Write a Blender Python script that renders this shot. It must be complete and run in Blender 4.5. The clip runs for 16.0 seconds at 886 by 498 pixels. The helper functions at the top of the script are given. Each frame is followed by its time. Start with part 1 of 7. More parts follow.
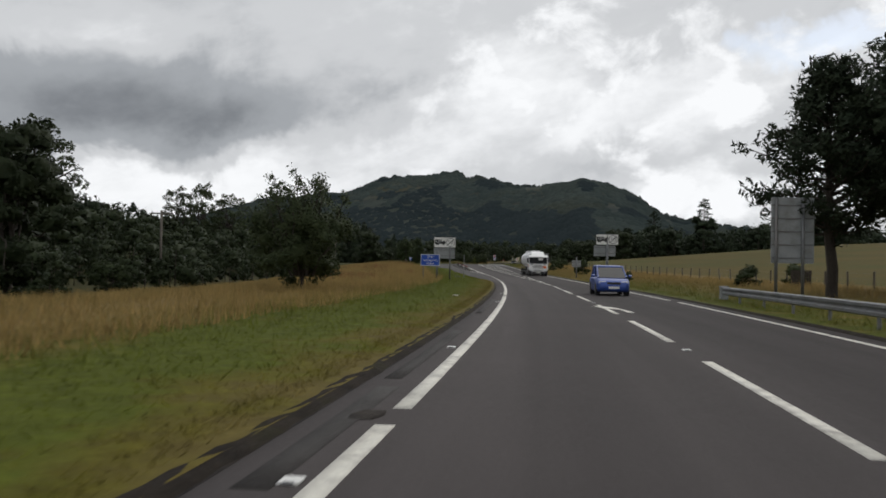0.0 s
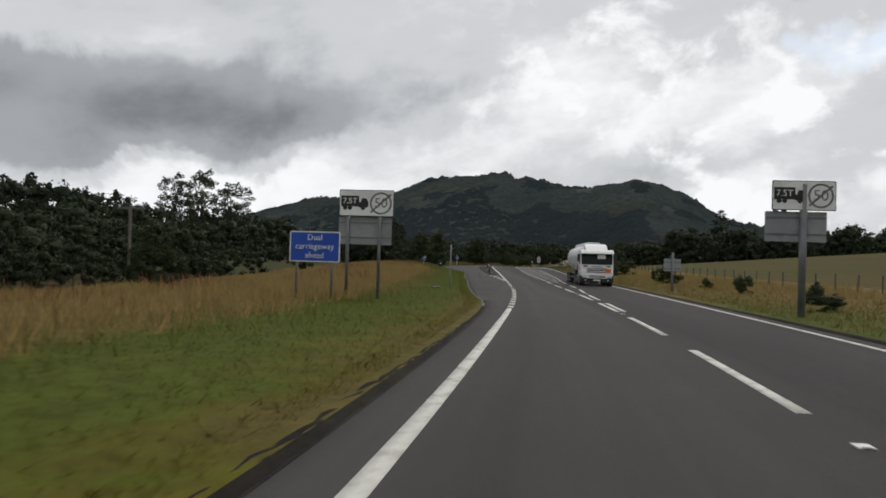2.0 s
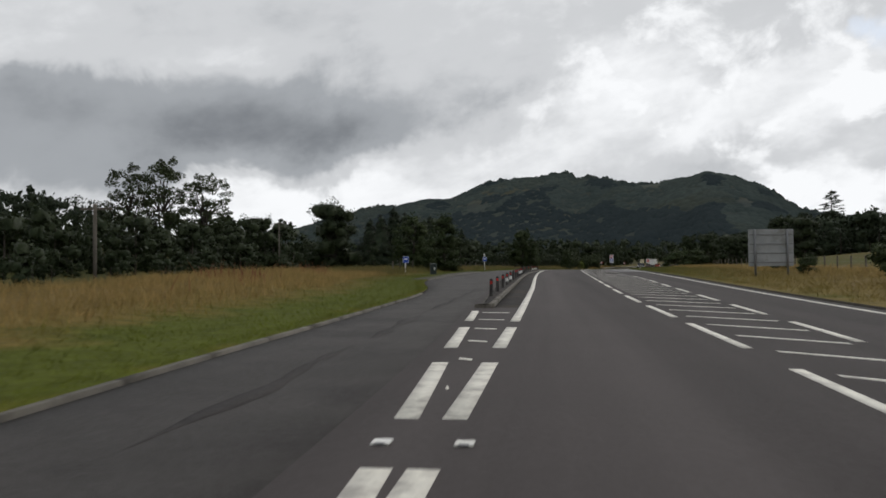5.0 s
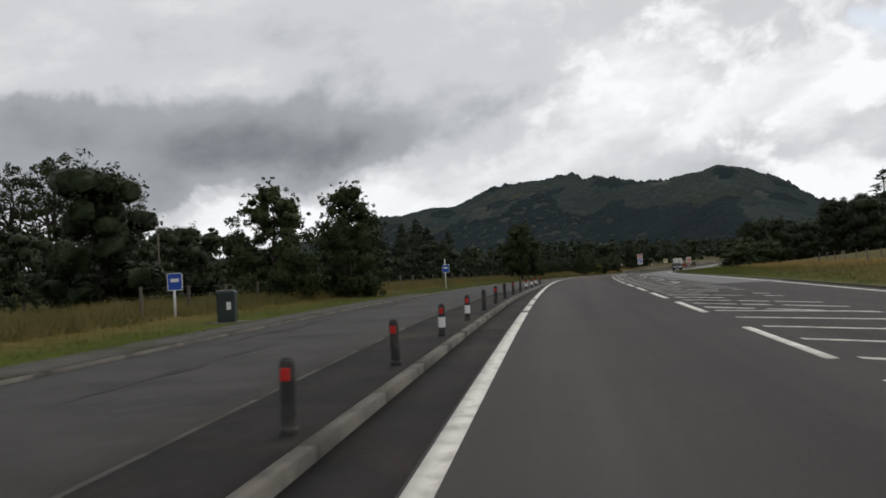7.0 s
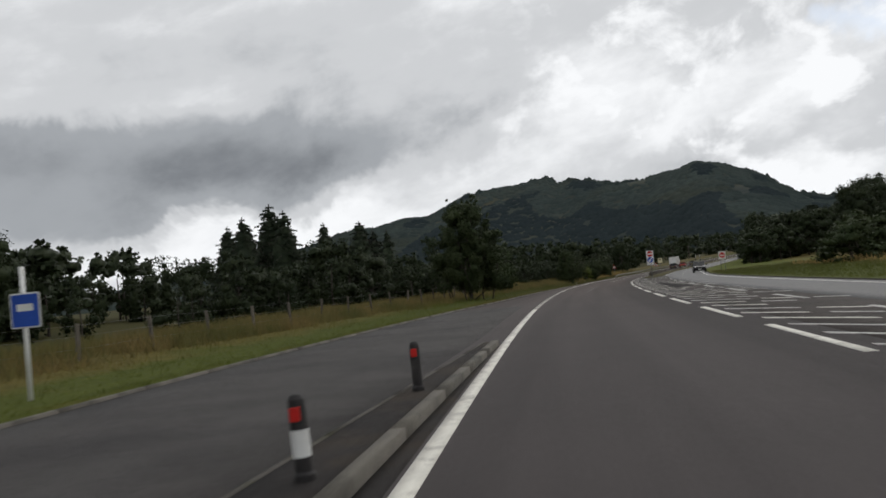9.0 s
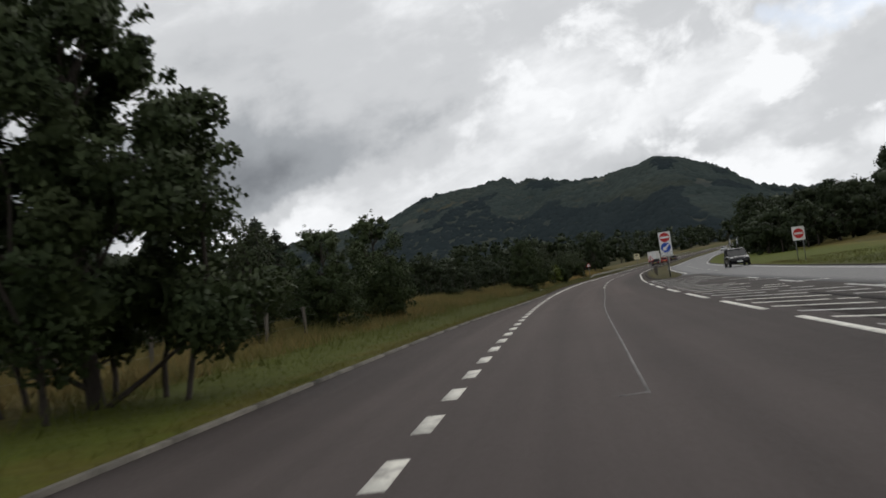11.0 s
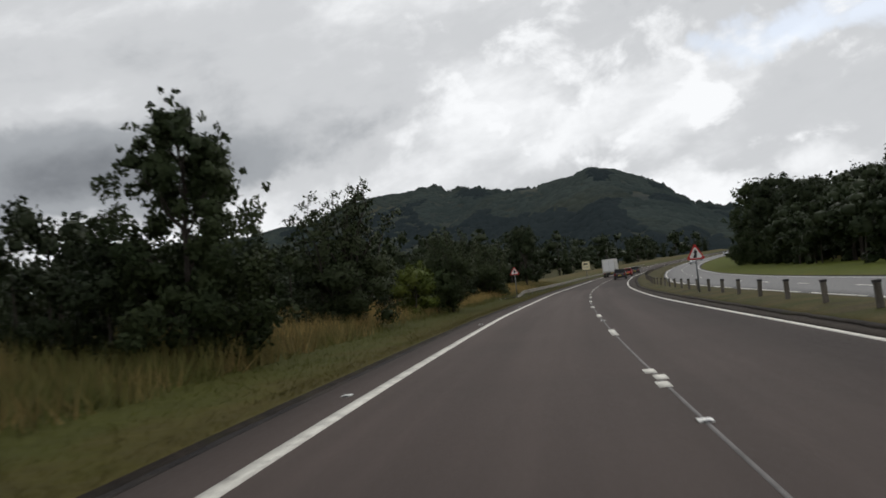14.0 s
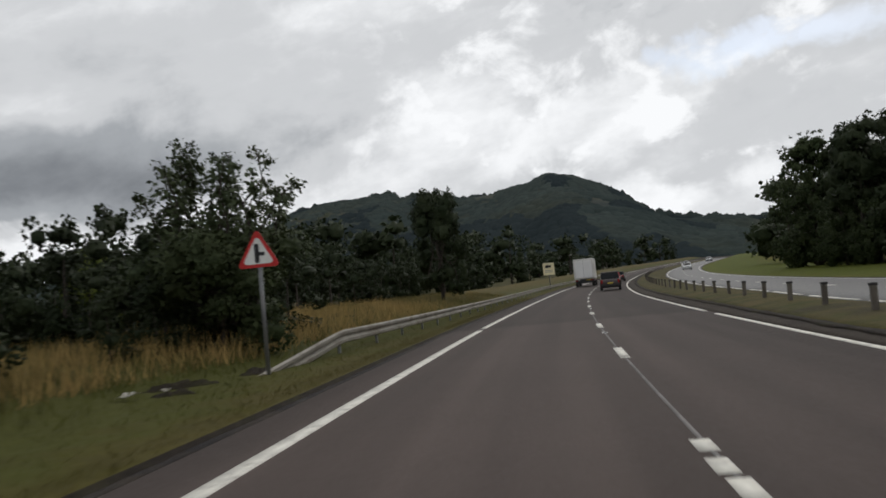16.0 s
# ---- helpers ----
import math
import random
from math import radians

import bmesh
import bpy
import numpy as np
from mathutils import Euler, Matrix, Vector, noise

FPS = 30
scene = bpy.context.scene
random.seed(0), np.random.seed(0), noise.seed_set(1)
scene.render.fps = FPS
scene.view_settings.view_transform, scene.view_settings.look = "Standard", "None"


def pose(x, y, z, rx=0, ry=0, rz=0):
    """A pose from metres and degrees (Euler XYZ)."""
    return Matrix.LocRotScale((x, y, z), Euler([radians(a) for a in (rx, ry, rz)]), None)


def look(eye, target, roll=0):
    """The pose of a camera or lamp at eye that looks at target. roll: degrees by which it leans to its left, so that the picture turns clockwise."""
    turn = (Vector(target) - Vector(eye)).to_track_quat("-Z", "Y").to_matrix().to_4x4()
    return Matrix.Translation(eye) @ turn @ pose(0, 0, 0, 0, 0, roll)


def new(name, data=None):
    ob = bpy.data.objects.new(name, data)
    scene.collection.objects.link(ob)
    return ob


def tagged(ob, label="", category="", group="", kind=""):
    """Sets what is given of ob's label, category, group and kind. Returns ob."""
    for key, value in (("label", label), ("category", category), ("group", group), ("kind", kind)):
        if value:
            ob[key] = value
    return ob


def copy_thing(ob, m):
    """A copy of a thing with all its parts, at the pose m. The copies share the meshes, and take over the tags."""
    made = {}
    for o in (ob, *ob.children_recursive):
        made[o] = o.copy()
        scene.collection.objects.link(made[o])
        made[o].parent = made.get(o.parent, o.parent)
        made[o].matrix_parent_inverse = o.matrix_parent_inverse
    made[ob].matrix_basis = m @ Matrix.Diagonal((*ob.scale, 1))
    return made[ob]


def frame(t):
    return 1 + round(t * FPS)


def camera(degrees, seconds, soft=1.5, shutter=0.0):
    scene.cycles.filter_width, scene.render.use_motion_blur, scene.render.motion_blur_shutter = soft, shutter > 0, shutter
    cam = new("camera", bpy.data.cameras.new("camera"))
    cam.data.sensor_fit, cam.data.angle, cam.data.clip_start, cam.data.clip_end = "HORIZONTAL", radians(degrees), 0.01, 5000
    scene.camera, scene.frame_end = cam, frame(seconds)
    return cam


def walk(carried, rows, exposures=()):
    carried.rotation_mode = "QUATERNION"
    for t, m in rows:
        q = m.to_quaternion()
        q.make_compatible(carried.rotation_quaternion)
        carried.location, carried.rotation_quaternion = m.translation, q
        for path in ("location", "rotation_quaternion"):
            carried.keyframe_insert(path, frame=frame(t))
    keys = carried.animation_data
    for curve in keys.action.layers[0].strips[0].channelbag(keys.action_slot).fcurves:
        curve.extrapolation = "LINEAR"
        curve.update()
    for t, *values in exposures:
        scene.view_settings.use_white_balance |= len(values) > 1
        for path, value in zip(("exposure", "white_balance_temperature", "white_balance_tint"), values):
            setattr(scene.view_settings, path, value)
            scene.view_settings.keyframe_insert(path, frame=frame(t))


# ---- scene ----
import itertools

cam = camera(56.5, 16.0, soft=1.7, shutter=0.12)
ROWS = [
    (0, 0.000, -0.016, 1.284, 90.830, -0.944, -0.968),
    (0.5, 1.502, 10.709, 1.197, 90.785, -0.330, -0.030),
    (1, 2.861, 21.527, 1.114, 90.472, -0.910, 0.594),
    (1.5, 4.077, 32.436, 1.038, 90.708, -1.422, 1.499),
    (2, 5.129, 43.437, 0.967, 90.939, -1.692, 2.419),
    (2.5, 6.003, 54.529, 0.902, 91.176, -0.705, 3.452),
    (3, 6.709, 65.709, 0.852, 91.617, -0.297, 4.327),
    (3.5, 7.284, 76.972, 0.821, 91.552, 0.208, 4.763),
    (4, 7.743, 88.316, 0.807, 91.362, -0.459, 5.439),
    (4.5, 8.069, 99.789, 0.809, 92.253, -0.864, 6.198),
    (5, 8.269, 111.441, 0.841, 91.345, 0.461, 6.867),
    (5.5, 8.393, 123.269, 0.912, 91.415, 0.896, 7.235),
    (6, 8.486, 135.273, 1.016, 91.595, 1.567, 7.478),
    (6.5, 8.561, 147.377, 1.145, 91.825, 2.346, 7.588),
    (7, 8.615, 159.508, 1.283, 92.042, 3.106, 7.560),
    (7.5, 8.660, 171.665, 1.420, 92.184, 3.722, 7.386),
    (8, 8.742, 183.849, 1.546, 92.326, 4.558, 6.970),
    (8.5, 8.916, 196.022, 1.647, 92.457, 5.084, 6.621),
    (9, 9.200, 208.145, 1.716, 92.645, 5.626, 6.117),
    (9.5, 9.595, 220.219, 1.750, 92.840, 6.137, 5.522),
    (10, 10.101, 232.240, 1.758, 92.990, 6.568, 4.903),
    (10.5, 10.730, 244.325, 1.757, 93.043, 6.874, 4.324),
    (11, 11.518, 256.585, 1.741, 92.757, 7.667, 3.494),
    (11.5, 12.509, 269.016, 1.709, 93.003, 7.627, 2.534),
    (12, 13.732, 281.612, 1.662, 93.199, 7.358, 1.444),
    (12.5, 15.190, 294.403, 1.608, 92.903, 6.840, 0.572),
    (13, 16.864, 307.419, 1.550, 92.800, 6.238, -0.220),
    (13.5, 18.729, 320.663, 1.492, 93.221, 6.244, -0.784),
    (14, 20.778, 334.134, 1.435, 92.847, 5.612, -1.407),
    (14.5, 23.036, 347.834, 1.387, 92.804, 5.155, -2.270),
    (15, 25.513, 361.770, 1.348, 93.121, 5.747, -2.891),
    (15.5, 28.204, 375.940, 1.317, 93.035, 5.705, -3.528),
    (16, 31.134, 390.338, 1.292, 93.218, 5.332, -4.391),
]
walk(cam, [(r[0], pose(*r[1:])) for r in ROWS])

# ---------------------------------------------------------------- sky and light
SUN_DIR = Vector((0.42, 0.62, 0.66)).normalized()
world = bpy.data.worlds.new("overcast_sky")
scene.world = world
world.use_nodes = True


def sky_nodes(tree):
    n, l = tree.nodes, tree.links
    n.clear()

    def node(kind, **kw):
        a = n.new(kind)
        for k, v in kw.items():
            a.inputs[k].default_value = v
        return a

    def math_(op, a, b=None, clamp=False):
        m = n.new("ShaderNodeMath")
        m.operation, m.use_clamp = op, clamp
        for i, s in enumerate((a, b)):
            if s is None:
                continue
            if isinstance(s, (int, float)):
                m.inputs[i].default_value = s
            else:
                l.new(s, m.inputs[i])
        return m.outputs[0]

    def ramp(fac, stops):
        r = n.new("ShaderNodeValToRGB")
        r.color_ramp.interpolation = "EASE"
        while len(r.color_ramp.elements) < len(stops):
            r.color_ramp.elements.new(0.5)
        for e, (p, c) in zip(r.color_ramp.elements, stops):
            e.position, e.color = p, (*c, 1)
        l.new(fac, r.inputs[0])
        return r.outputs[0]

    def mix(fac, a, b, kind="MIX"):
        m = n.new("ShaderNodeMix")
        m.data_type, m.blend_type = "RGBA", kind
        for s, i in ((fac, 0), (a, 6), (b, 7)):
            if isinstance(s, (int, float)):
                m.inputs[i].default_value = s
            elif isinstance(s, tuple):
                m.inputs[i].default_value = (*s, 1)
            else:
                l.new(s, m.inputs[i])
        return m.outputs[2]

    tc = n.new("ShaderNodeTexCoord")
    sep = n.new("ShaderNodeSeparateXYZ")
    l.new(tc.outputs["Generated"], sep.inputs[0])
    X, Y, Z = sep.outputs
    # clouds lie on a flat layer: divide by the height above the horizon
    den = math_("ADD", math_("MAXIMUM", Z, 0.0), 0.46)
    comb = n.new("ShaderNodeCombineXYZ")
    l.new(math_("DIVIDE", X, den), comb.inputs[0])
    l.new(math_("DIVIDE", Y, den), comb.inputs[1])
    comb.inputs[2].default_value = 3.7

    def clouds(scale, detail, rough, off, dist=0.0):
        mp = n.new("ShaderNodeMapping")
        mp.inputs["Location"].default_value = off
        l.new(comb.outputs[0], mp.inputs["Vector"])
        t = node("ShaderNodeTexNoise", Scale=scale, Detail=detail, Roughness=rough, Distortion=dist)
        l.new(mp.outputs[0], t.inputs["Vector"])
        return t.outputs["Fac"]

    big = clouds(1.7, 3.0, 0.45, (1.3, 0.4, 0.0), 0.1)
    # azimuth from the north and height, in degrees, bent a little so that no edge runs straight
    az = math_("MULTIPLY", math_("ARCTAN2", X, Y), 57.2958)
    el = math_("MULTIPLY", math_("ARCSINE", Z), 57.2958)

    def field(sa, se, lean, scale, detail, rough, z):
        """Noise over the sky, drawn out along the wind: lean is how much it climbs towards the east."""
        c = n.new("ShaderNodeCombineXYZ")
        l.new(math_("MULTIPLY", math_("ADD", az, math_("MULTIPLY", el, lean)), 1 / sa), c.inputs[0])
        l.new(math_("MULTIPLY", math_("SUBTRACT", el, math_("MULTIPLY", az, lean)), 1 / se), c.inputs[1])
        c.inputs[2].default_value = z
        t = node("ShaderNodeTexNoise", Scale=scale, Detail=detail, Roughness=rough, Distortion=0.25)
        l.new(c.outputs[0], t.inputs["Vector"])
        return math_("SUBTRACT", t.outputs["Fac"], 0.5)

    bent = field(9, 9, 0.0, 1.0, 5.0, 0.6, 8.3)
    bent2 = field(9, 9, 0.0, 1.0, 5.0, 0.6, 17.9)
    azb = math_("ADD", az, math_("MULTIPLY", bent, 17.0))
    elb = math_("ADD", el, math_("MULTIPLY", bent2, 8.0))
    streak = field(10, 4.6, 0.26, 1.0, 6.0, 0.55, 2.4)
    puff = field(5, 3.6, 0.12, 1.0, 7.0, 0.55, 5.2)
    wisp = field(2.6, 1.5, 0.2, 1.0, 5.0, 0.6, 11.0)

    def mass(a0, e0, ra, re, lean, amount, soft=0.0):
        """A cloud mass round (a0, e0): 1 in its middle, falling smoothly to 0 at the radii."""
        da, de = math_("SUBTRACT", azb, a0), math_("SUBTRACT", elb, e0)
        de = math_("SUBTRACT", de, math_("MULTIPLY", da, lean))
        q = math_("ADD", math_("POWER", math_("ABSOLUTE", math_("DIVIDE", da, ra)), 2.0), math_("POWER", math_("ABSOLUTE", math_("DIVIDE", de, re)), 2.0))
        k = math_("SUBTRACT", 1.0, q, True)
        return math_("MULTIPLY", math_("MULTIPLY", math_("MULTIPLY", k, k), math_("SUBTRACT", 3.0, math_("MULTIPLY", k, 2.0))) if not soft else math_("POWER", k, soft), amount)

    v = math_("ADD", 0.715, math_("MULTIPLY", math_("SUBTRACT", big, 0.5), 0.30))
    v = math_("ADD", v, math_("MULTIPLY", streak, 0.36))
    v = math_("ADD", v, math_("MULTIPLY", wisp, 0.10))
    # a dark bank in the north-west climbing eastwards, a pale rim below it, bright broken cloud in the north-east
    for q in (mass(-30, 8.8, 25, 5.6, 0.05, -0.26), mass(-13, 10.4, 16, 5.0, 0.22, -0.19, 1.6), mass(-21, 9.0, 13, 3.6, 0.1, -0.05), mass(-24, 14.0, 20, 5.5, 0.12, -0.09, 1.3),
              mass(-27, 14.6, 16, 2.2, 0.06, 0.07, 1.3), mass(-20, 3.6, 17, 2.6, 0.0, 0.14), mass(-6, 6.0, 12, 3.6, 0.1, 0.12, 1.3),
              mass(4, 10.6, 11, 5.5, 0.1, 0.10, 1.3), mass(18, 10.6, 12, 3.6, 0.18, 0.15), mass(23, 4.6, 14, 2.6, 0.0, 0.14),
              mass(13, 7.6, 8, 1.8, 0.22, -0.07, 1.3), mass(1, 17.5, 16, 3.5, 0.0, -0.04, 1.3)):
        v = math_("ADD", v, q)
    east = math_("MULTIPLY", math_("ADD", az, 8.0), 1 / 16, True)
    heap = math_("MULTIPLY", math_("MULTIPLY", math_("ADD", puff, -0.02), 7.0, True), east)
    v = math_("ADD", v, math_("MULTIPLY", heap, 0.15))
    cloud = ramp(v, [(0.10, (0.12, 0.132, 0.15)), (0.50, (0.365, 0.385, 0.41)), (0.70, (0.62, 0.635, 0.655)), (0.90, (0.95, 0.965, 0.985))])
    sky = n.new("ShaderNodeTexSky")
    sky.sky_type, sky.sun_disc = "NISHITA", False
    sky.sun_elevation, sky.sun_rotation = radians(41), radians(34)
    blue = mix(1.0, sky.outputs[0], (0.12, 0.12, 0.12), "MULTIPLY")
    gap = math_("SUBTRACT", mass(27.5, 14.0, 10.5, 1.9, 0.05, 0.55), math_("MULTIPLY", heap, 0.5), True)
    col = mix(gap, cloud, blue)
    bg = n.new("ShaderNodeBackground")
    bg.inputs["Strength"].default_value = 1.0
    l.new(col, bg.inputs["Color"])
    out = n.new("ShaderNodeOutputWorld")
    l.new(bg.outputs[0], out.inputs["Surface"])


sky_nodes(world.node_tree)

sun_data = bpy.data.lights.new("sun", "SUN")
sun_data.energy, sun_data.angle, sun_data.color = 0.85, radians(60), (1.0, 0.96, 0.9)
sun = new("sun", sun_data)
sun.matrix_world = look(SUN_DIR * 300, (0, 0, 0))


# ---------------------------------------------------------------- materials
def surface(name, a, b, scale=1.0, rough=0.85, fine=40.0, grain=0.25, bump=0.3, bump_scale=60.0, c=None, c_scale=0.12,
            metal=0.0, spec=0.35, vary=0.0, island=0.0, stretch=(1, 1, 1), extra=None):
    """A procedural surface: two colours in broad patches, a third in stains, fine grain and relief, in metres."""
    m = bpy.data.materials.new(name)
    m.use_nodes = True
    n, l = m.node_tree.nodes, m.node_tree.links
    bsdf = n["Principled BSDF"]
    geo = n.new("ShaderNodeNewGeometry")
    mp = n.new("ShaderNodeMapping")
    mp.inputs["Scale"].default_value = stretch
    l.new(geo.outputs["Position"], mp.inputs["Vector"])

    def tex(s, detail=4.0, r=0.6):
        t = n.new("ShaderNodeTexNoise")
        t.inputs["Scale"].default_value, t.inputs["Detail"].default_value, t.inputs["Roughness"].default_value = s, detail, r
        l.new(mp.outputs[0], t.inputs["Vector"])
        return t.outputs["Fac"]

    def mapr(f, lo, hi, o0=0.0, o1=1.0):
        r = n.new("ShaderNodeMapRange")
        for i, x in enumerate((lo, hi, o0, o1)):
            r.inputs[i + 1].default_value = x
        l.new(f, r.inputs[0])
        return r.outputs[0]

    def mix(f, x, y, kind="MIX"):
        q = n.new("ShaderNodeMix")
        q.data_type, q.blend_type = "RGBA", kind
        for s, i in ((f, 0), (x, 6), (y, 7)):
            if isinstance(s, (int, float)):
                q.inputs[i].default_value = s
            elif isinstance(s, tuple):
                q.inputs[i].default_value = (*s, 1)
            else:
                l.new(s, q.inputs[i])
        return q.outputs[2]

    def grey(f):
        q = n.new("ShaderNodeCombineColor")
        for i in range(3):
            l.new(f, q.inputs[i])
        return q.outputs[0]

    col = mix(mapr(tex(scale), 0.36, 0.64), a, b)
    if c:
        col = mix(mapr(tex(c_scale, 5.0, 0.65), 0.5, 0.68), col, c)
    col = mix(1.0, col, grey(mapr(tex(fine, 3.0), 0.25, 0.75, 1 - grain, 1 + grain)), "MULTIPLY")
    if vary:
        info = n.new("ShaderNodeObjectInfo")
        col = mix(1.0, col, grey(mapr(info.outputs["Random"], 0, 1, 1 - vary, 1 + vary)), "MULTIPLY")
    if island:
        col = mix(1.0, col, grey(mapr(geo.outputs["Random Per Island"], 0, 1, 1 - island, 1 + island)), "MULTIPLY")
    if extra:
        col = extra(n, l, mix, mapr, tex, grey, col, bsdf)
    l.new(col, bsdf.inputs["Base Color"])
    bsdf.inputs["Metallic"].default_value = metal
    bsdf.inputs["Specular IOR Level"].default_value = spec
    l.new(mapr(tex(fine * 0.3, 3.0), 0.3, 0.7, max(0.03, rough - 0.08), min(1, rough + 0.08)), bsdf.inputs["Roughness"])
    if bump:
        bm_ = n.new("ShaderNodeBump")
        bm_.inputs["Strength"].default_value, bm_.inputs["Distance"].default_value = bump, 0.02
        l.new(tex(bump_scale, 4.0), bm_.inputs["Height"])
        l.new(bm_.outputs[0], bsdf.inputs["Normal"])
    return m


def asphalt_bands(n, l, mix, mapr, tex, grey, col, bsdf):
    """Wheel tracks and old repairs follow the road: the UV map holds metres across and along it."""
    uv = n.new("ShaderNodeUVMap")
    uv.uv_map = "road"
    sep = n.new("ShaderNodeSeparateXYZ")
    l.new(uv.outputs[0], sep.inputs[0])
    mp = n.new("ShaderNodeMapping")
    mp.inputs["Scale"].default_value = (0.62, 0.010, 1)
    l.new(uv.outputs[0], mp.inputs["Vector"])
    t = n.new("ShaderNodeTexNoise")
    t.inputs["Scale"].default_value, t.inputs["Detail"].default_value = 1.0, 3.0
    l.new(mp.outputs[0], t.inputs["Vector"])
    col = mix(1.0, col, grey(mapr(t.outputs["Fac"], 0.3, 0.7, 0.74, 1.28)), "MULTIPLY")
    mp2 = n.new("ShaderNodeMapping")
    mp2.inputs["Scale"].default_value = (1.5, 0.035, 1)
    l.new(uv.outputs[0], mp2.inputs["Vector"])
    t2 = n.new("ShaderNodeTexNoise")
    t2.inputs["Scale"].default_value, t2.inputs["Detail"].default_value = 1.0, 4.0
    l.new(mp2.outputs[0], t2.inputs["Vector"])
    col = mix(1.0, col, grey(mapr(t2.outputs["Fac"], 0.3, 0.7, 0.9, 1.1)), "MULTIPLY")
    # the newer carriageway is browner
    col = mix(mapr(sep.outputs[1], 225, 300), col, mix(1.0, col, (1.13, 1.0, 0.91), "MULTIPLY"))
    # the offside lane is darker
    col = mix(1.0, col, grey(mapr(sep.outputs[0], 1.0, 3.2, 1.0, 0.70)), "MULTIPLY")
    # newer, darker surfacing past the joint
    late = mapr(sep.outputs[1], 416.6, 416.8)
    col = mix(1.0, col, grey(mapr(late, 0, 1, 1.0, 0.72)), "MULTIPLY")
    return col


def verge_bands(k_lift=1.0):
    """The verge from the road outwards: dry lip, olive turf, lush mown strip, straw; the UV map holds metres out and along."""
    def extra(n, l, mix, mapr, tex, grey, col, bsdf):
        uv = n.new("ShaderNodeUVMap")
        uv.uv_map = "verge"
        sep = n.new("ShaderNodeSeparateXYZ")
        l.new(uv.outputs[0], sep.inputs[0])
        k = n.new("ShaderNodeMath")
        k.operation = "ADD"
        l.new(sep.outputs[0], k.inputs[0])
        l.new(mapr(tex(0.55, 4.0, 0.6), 0.25, 0.75, -1.3, 1.3), k.inputs[1])
        # beside the kerbs the lush strip reaches the edge
        for y0, y1, by in ((70, 88, 1.5), (236, 262, -1.0), (312, 326, -0.5)):
            more = n.new("ShaderNodeMath")
            more.operation = "ADD"
            l.new(k.outputs[0], more.inputs[0])
            l.new(mapr(sep.outputs[1], y0, y1, 0.0, by), more.inputs[1])
            k = more
        r = n.new("ShaderNodeValToRGB")
        stops = [(0.0, (0.120, 0.094, 0.027)), (0.025, (0.108, 0.088, 0.022)), (0.065, (0.100, 0.088, 0.0135)), (0.12, (0.072, 0.086, 0.0098)), (0.28, (0.070, 0.083, 0.0098)), (0.40, (0.130, 0.098, 0.026)), (0.62, (0.180, 0.122, 0.042)), (1.0, (0.044, 0.042, 0.014))]
        while len(r.color_ramp.elements) < len(stops):
            r.color_ramp.elements.new(0.5)
        for e, (p, c) in zip(r.color_ramp.elements, stops):
            e.position, e.color = p, (*[q * k_lift for q in c], 1)
        l.new(mapr(k.outputs[0], 0, 14), r.inputs[0])
        band = mix(1.0, r.outputs[0], grey(mapr(tex(2.2, 5.0, 0.65), 0.25, 0.75, 0.68, 1.32)), "MULTIPLY")
        band = mix(1.0, band, grey(mapr(tex(7.0, 5.0, 0.75), 0.25, 0.75, 0.78, 1.22)), "MULTIPLY")
        # ranker, darker grass further on
        band = mix(mapr(sep.outputs[1], 150, 200, 0.0, 0.38), band, (0.046, 0.058, 0.013))
        return mix(mapr(sep.outputs[1], 245, 330, 0.0, 0.48), band, (0.047, 0.038, 0.014))
    return extra


def leafy(name, a, b, rough=0.6, vary=0.12, extra=None):
    m = surface(name, a, b, scale=0.9, rough=rough, fine=9.0, grain=0.2, bump=0.0, vary=vary, island=0.12, spec=0.12, extra=extra)
    n, l = m.node_tree.nodes, m.node_tree.links
    bsdf, out = n["Principled BSDF"], n["Material Output"]
    tr = n.new("ShaderNodeBsdfTranslucent")
    src = bsdf.inputs["Base Color"].links[0].from_socket
    l.new(src, tr.inputs["Color"])
    mx = n.new("ShaderNodeMixShader")
    mx.inputs[0].default_value = 0.14
    l.new(bsdf.outputs[0], mx.inputs[1])
    l.new(tr.outputs[0], mx.inputs[2])
    l.new(mx.outputs[0], out.inputs["Surface"])
    return m


ASPHALT = surface("asphalt", (0.0598, 0.0527, 0.0518), (0.0656, 0.0574, 0.0565), 0.25, 0.8, 70, 0.10, 0.25, 110, extra=asphalt_bands, spec=0.09)
ASPHALT_OLD = surface("worn_asphalt", (0.052, 0.0475, 0.045), (0.036, 0.033, 0.031), 0.6, 0.82, 50, 0.3, 0.6, 80, c=(0.024, 0.021, 0.021), c_scale=0.32, spec=0.25)
# cooler and paler than the lane beside it: sky sheen in the base colour
ASPHALT_SHEEN = surface("sheen_pale_asphalt", (0.046, 0.0455, 0.047), (0.058, 0.057, 0.058), 0.3, 0.62, 60, 0.15, 0.2, 90, c=(0.040, 0.037, 0.036), c_scale=0.3, spec=0.35)
GRIT = surface("gritty_margin", (0.034, 0.027, 0.022), (0.046, 0.038, 0.030), 1.2, 0.95, 40, 0.35, 0.6, 50, c=(0.024, 0.019, 0.016), c_scale=0.8, spec=0.1)
ASPHALT_DARK = surface("dark_asphalt", (0.017, 0.0152, 0.015), (0.029, 0.0255, 0.024), 0.9, 0.85, 50, 0.3, 0.6, 80, c=(0.046, 0.036, 0.027), c_scale=0.5, spec=0.12)
PAINT = surface("road_paint", (0.70, 0.675, 0.60), (0.58, 0.56, 0.50), 2.5, 0.65, 30, 0.15, 0.3, 60, c=(0.34, 0.32, 0.29), c_scale=3.5)
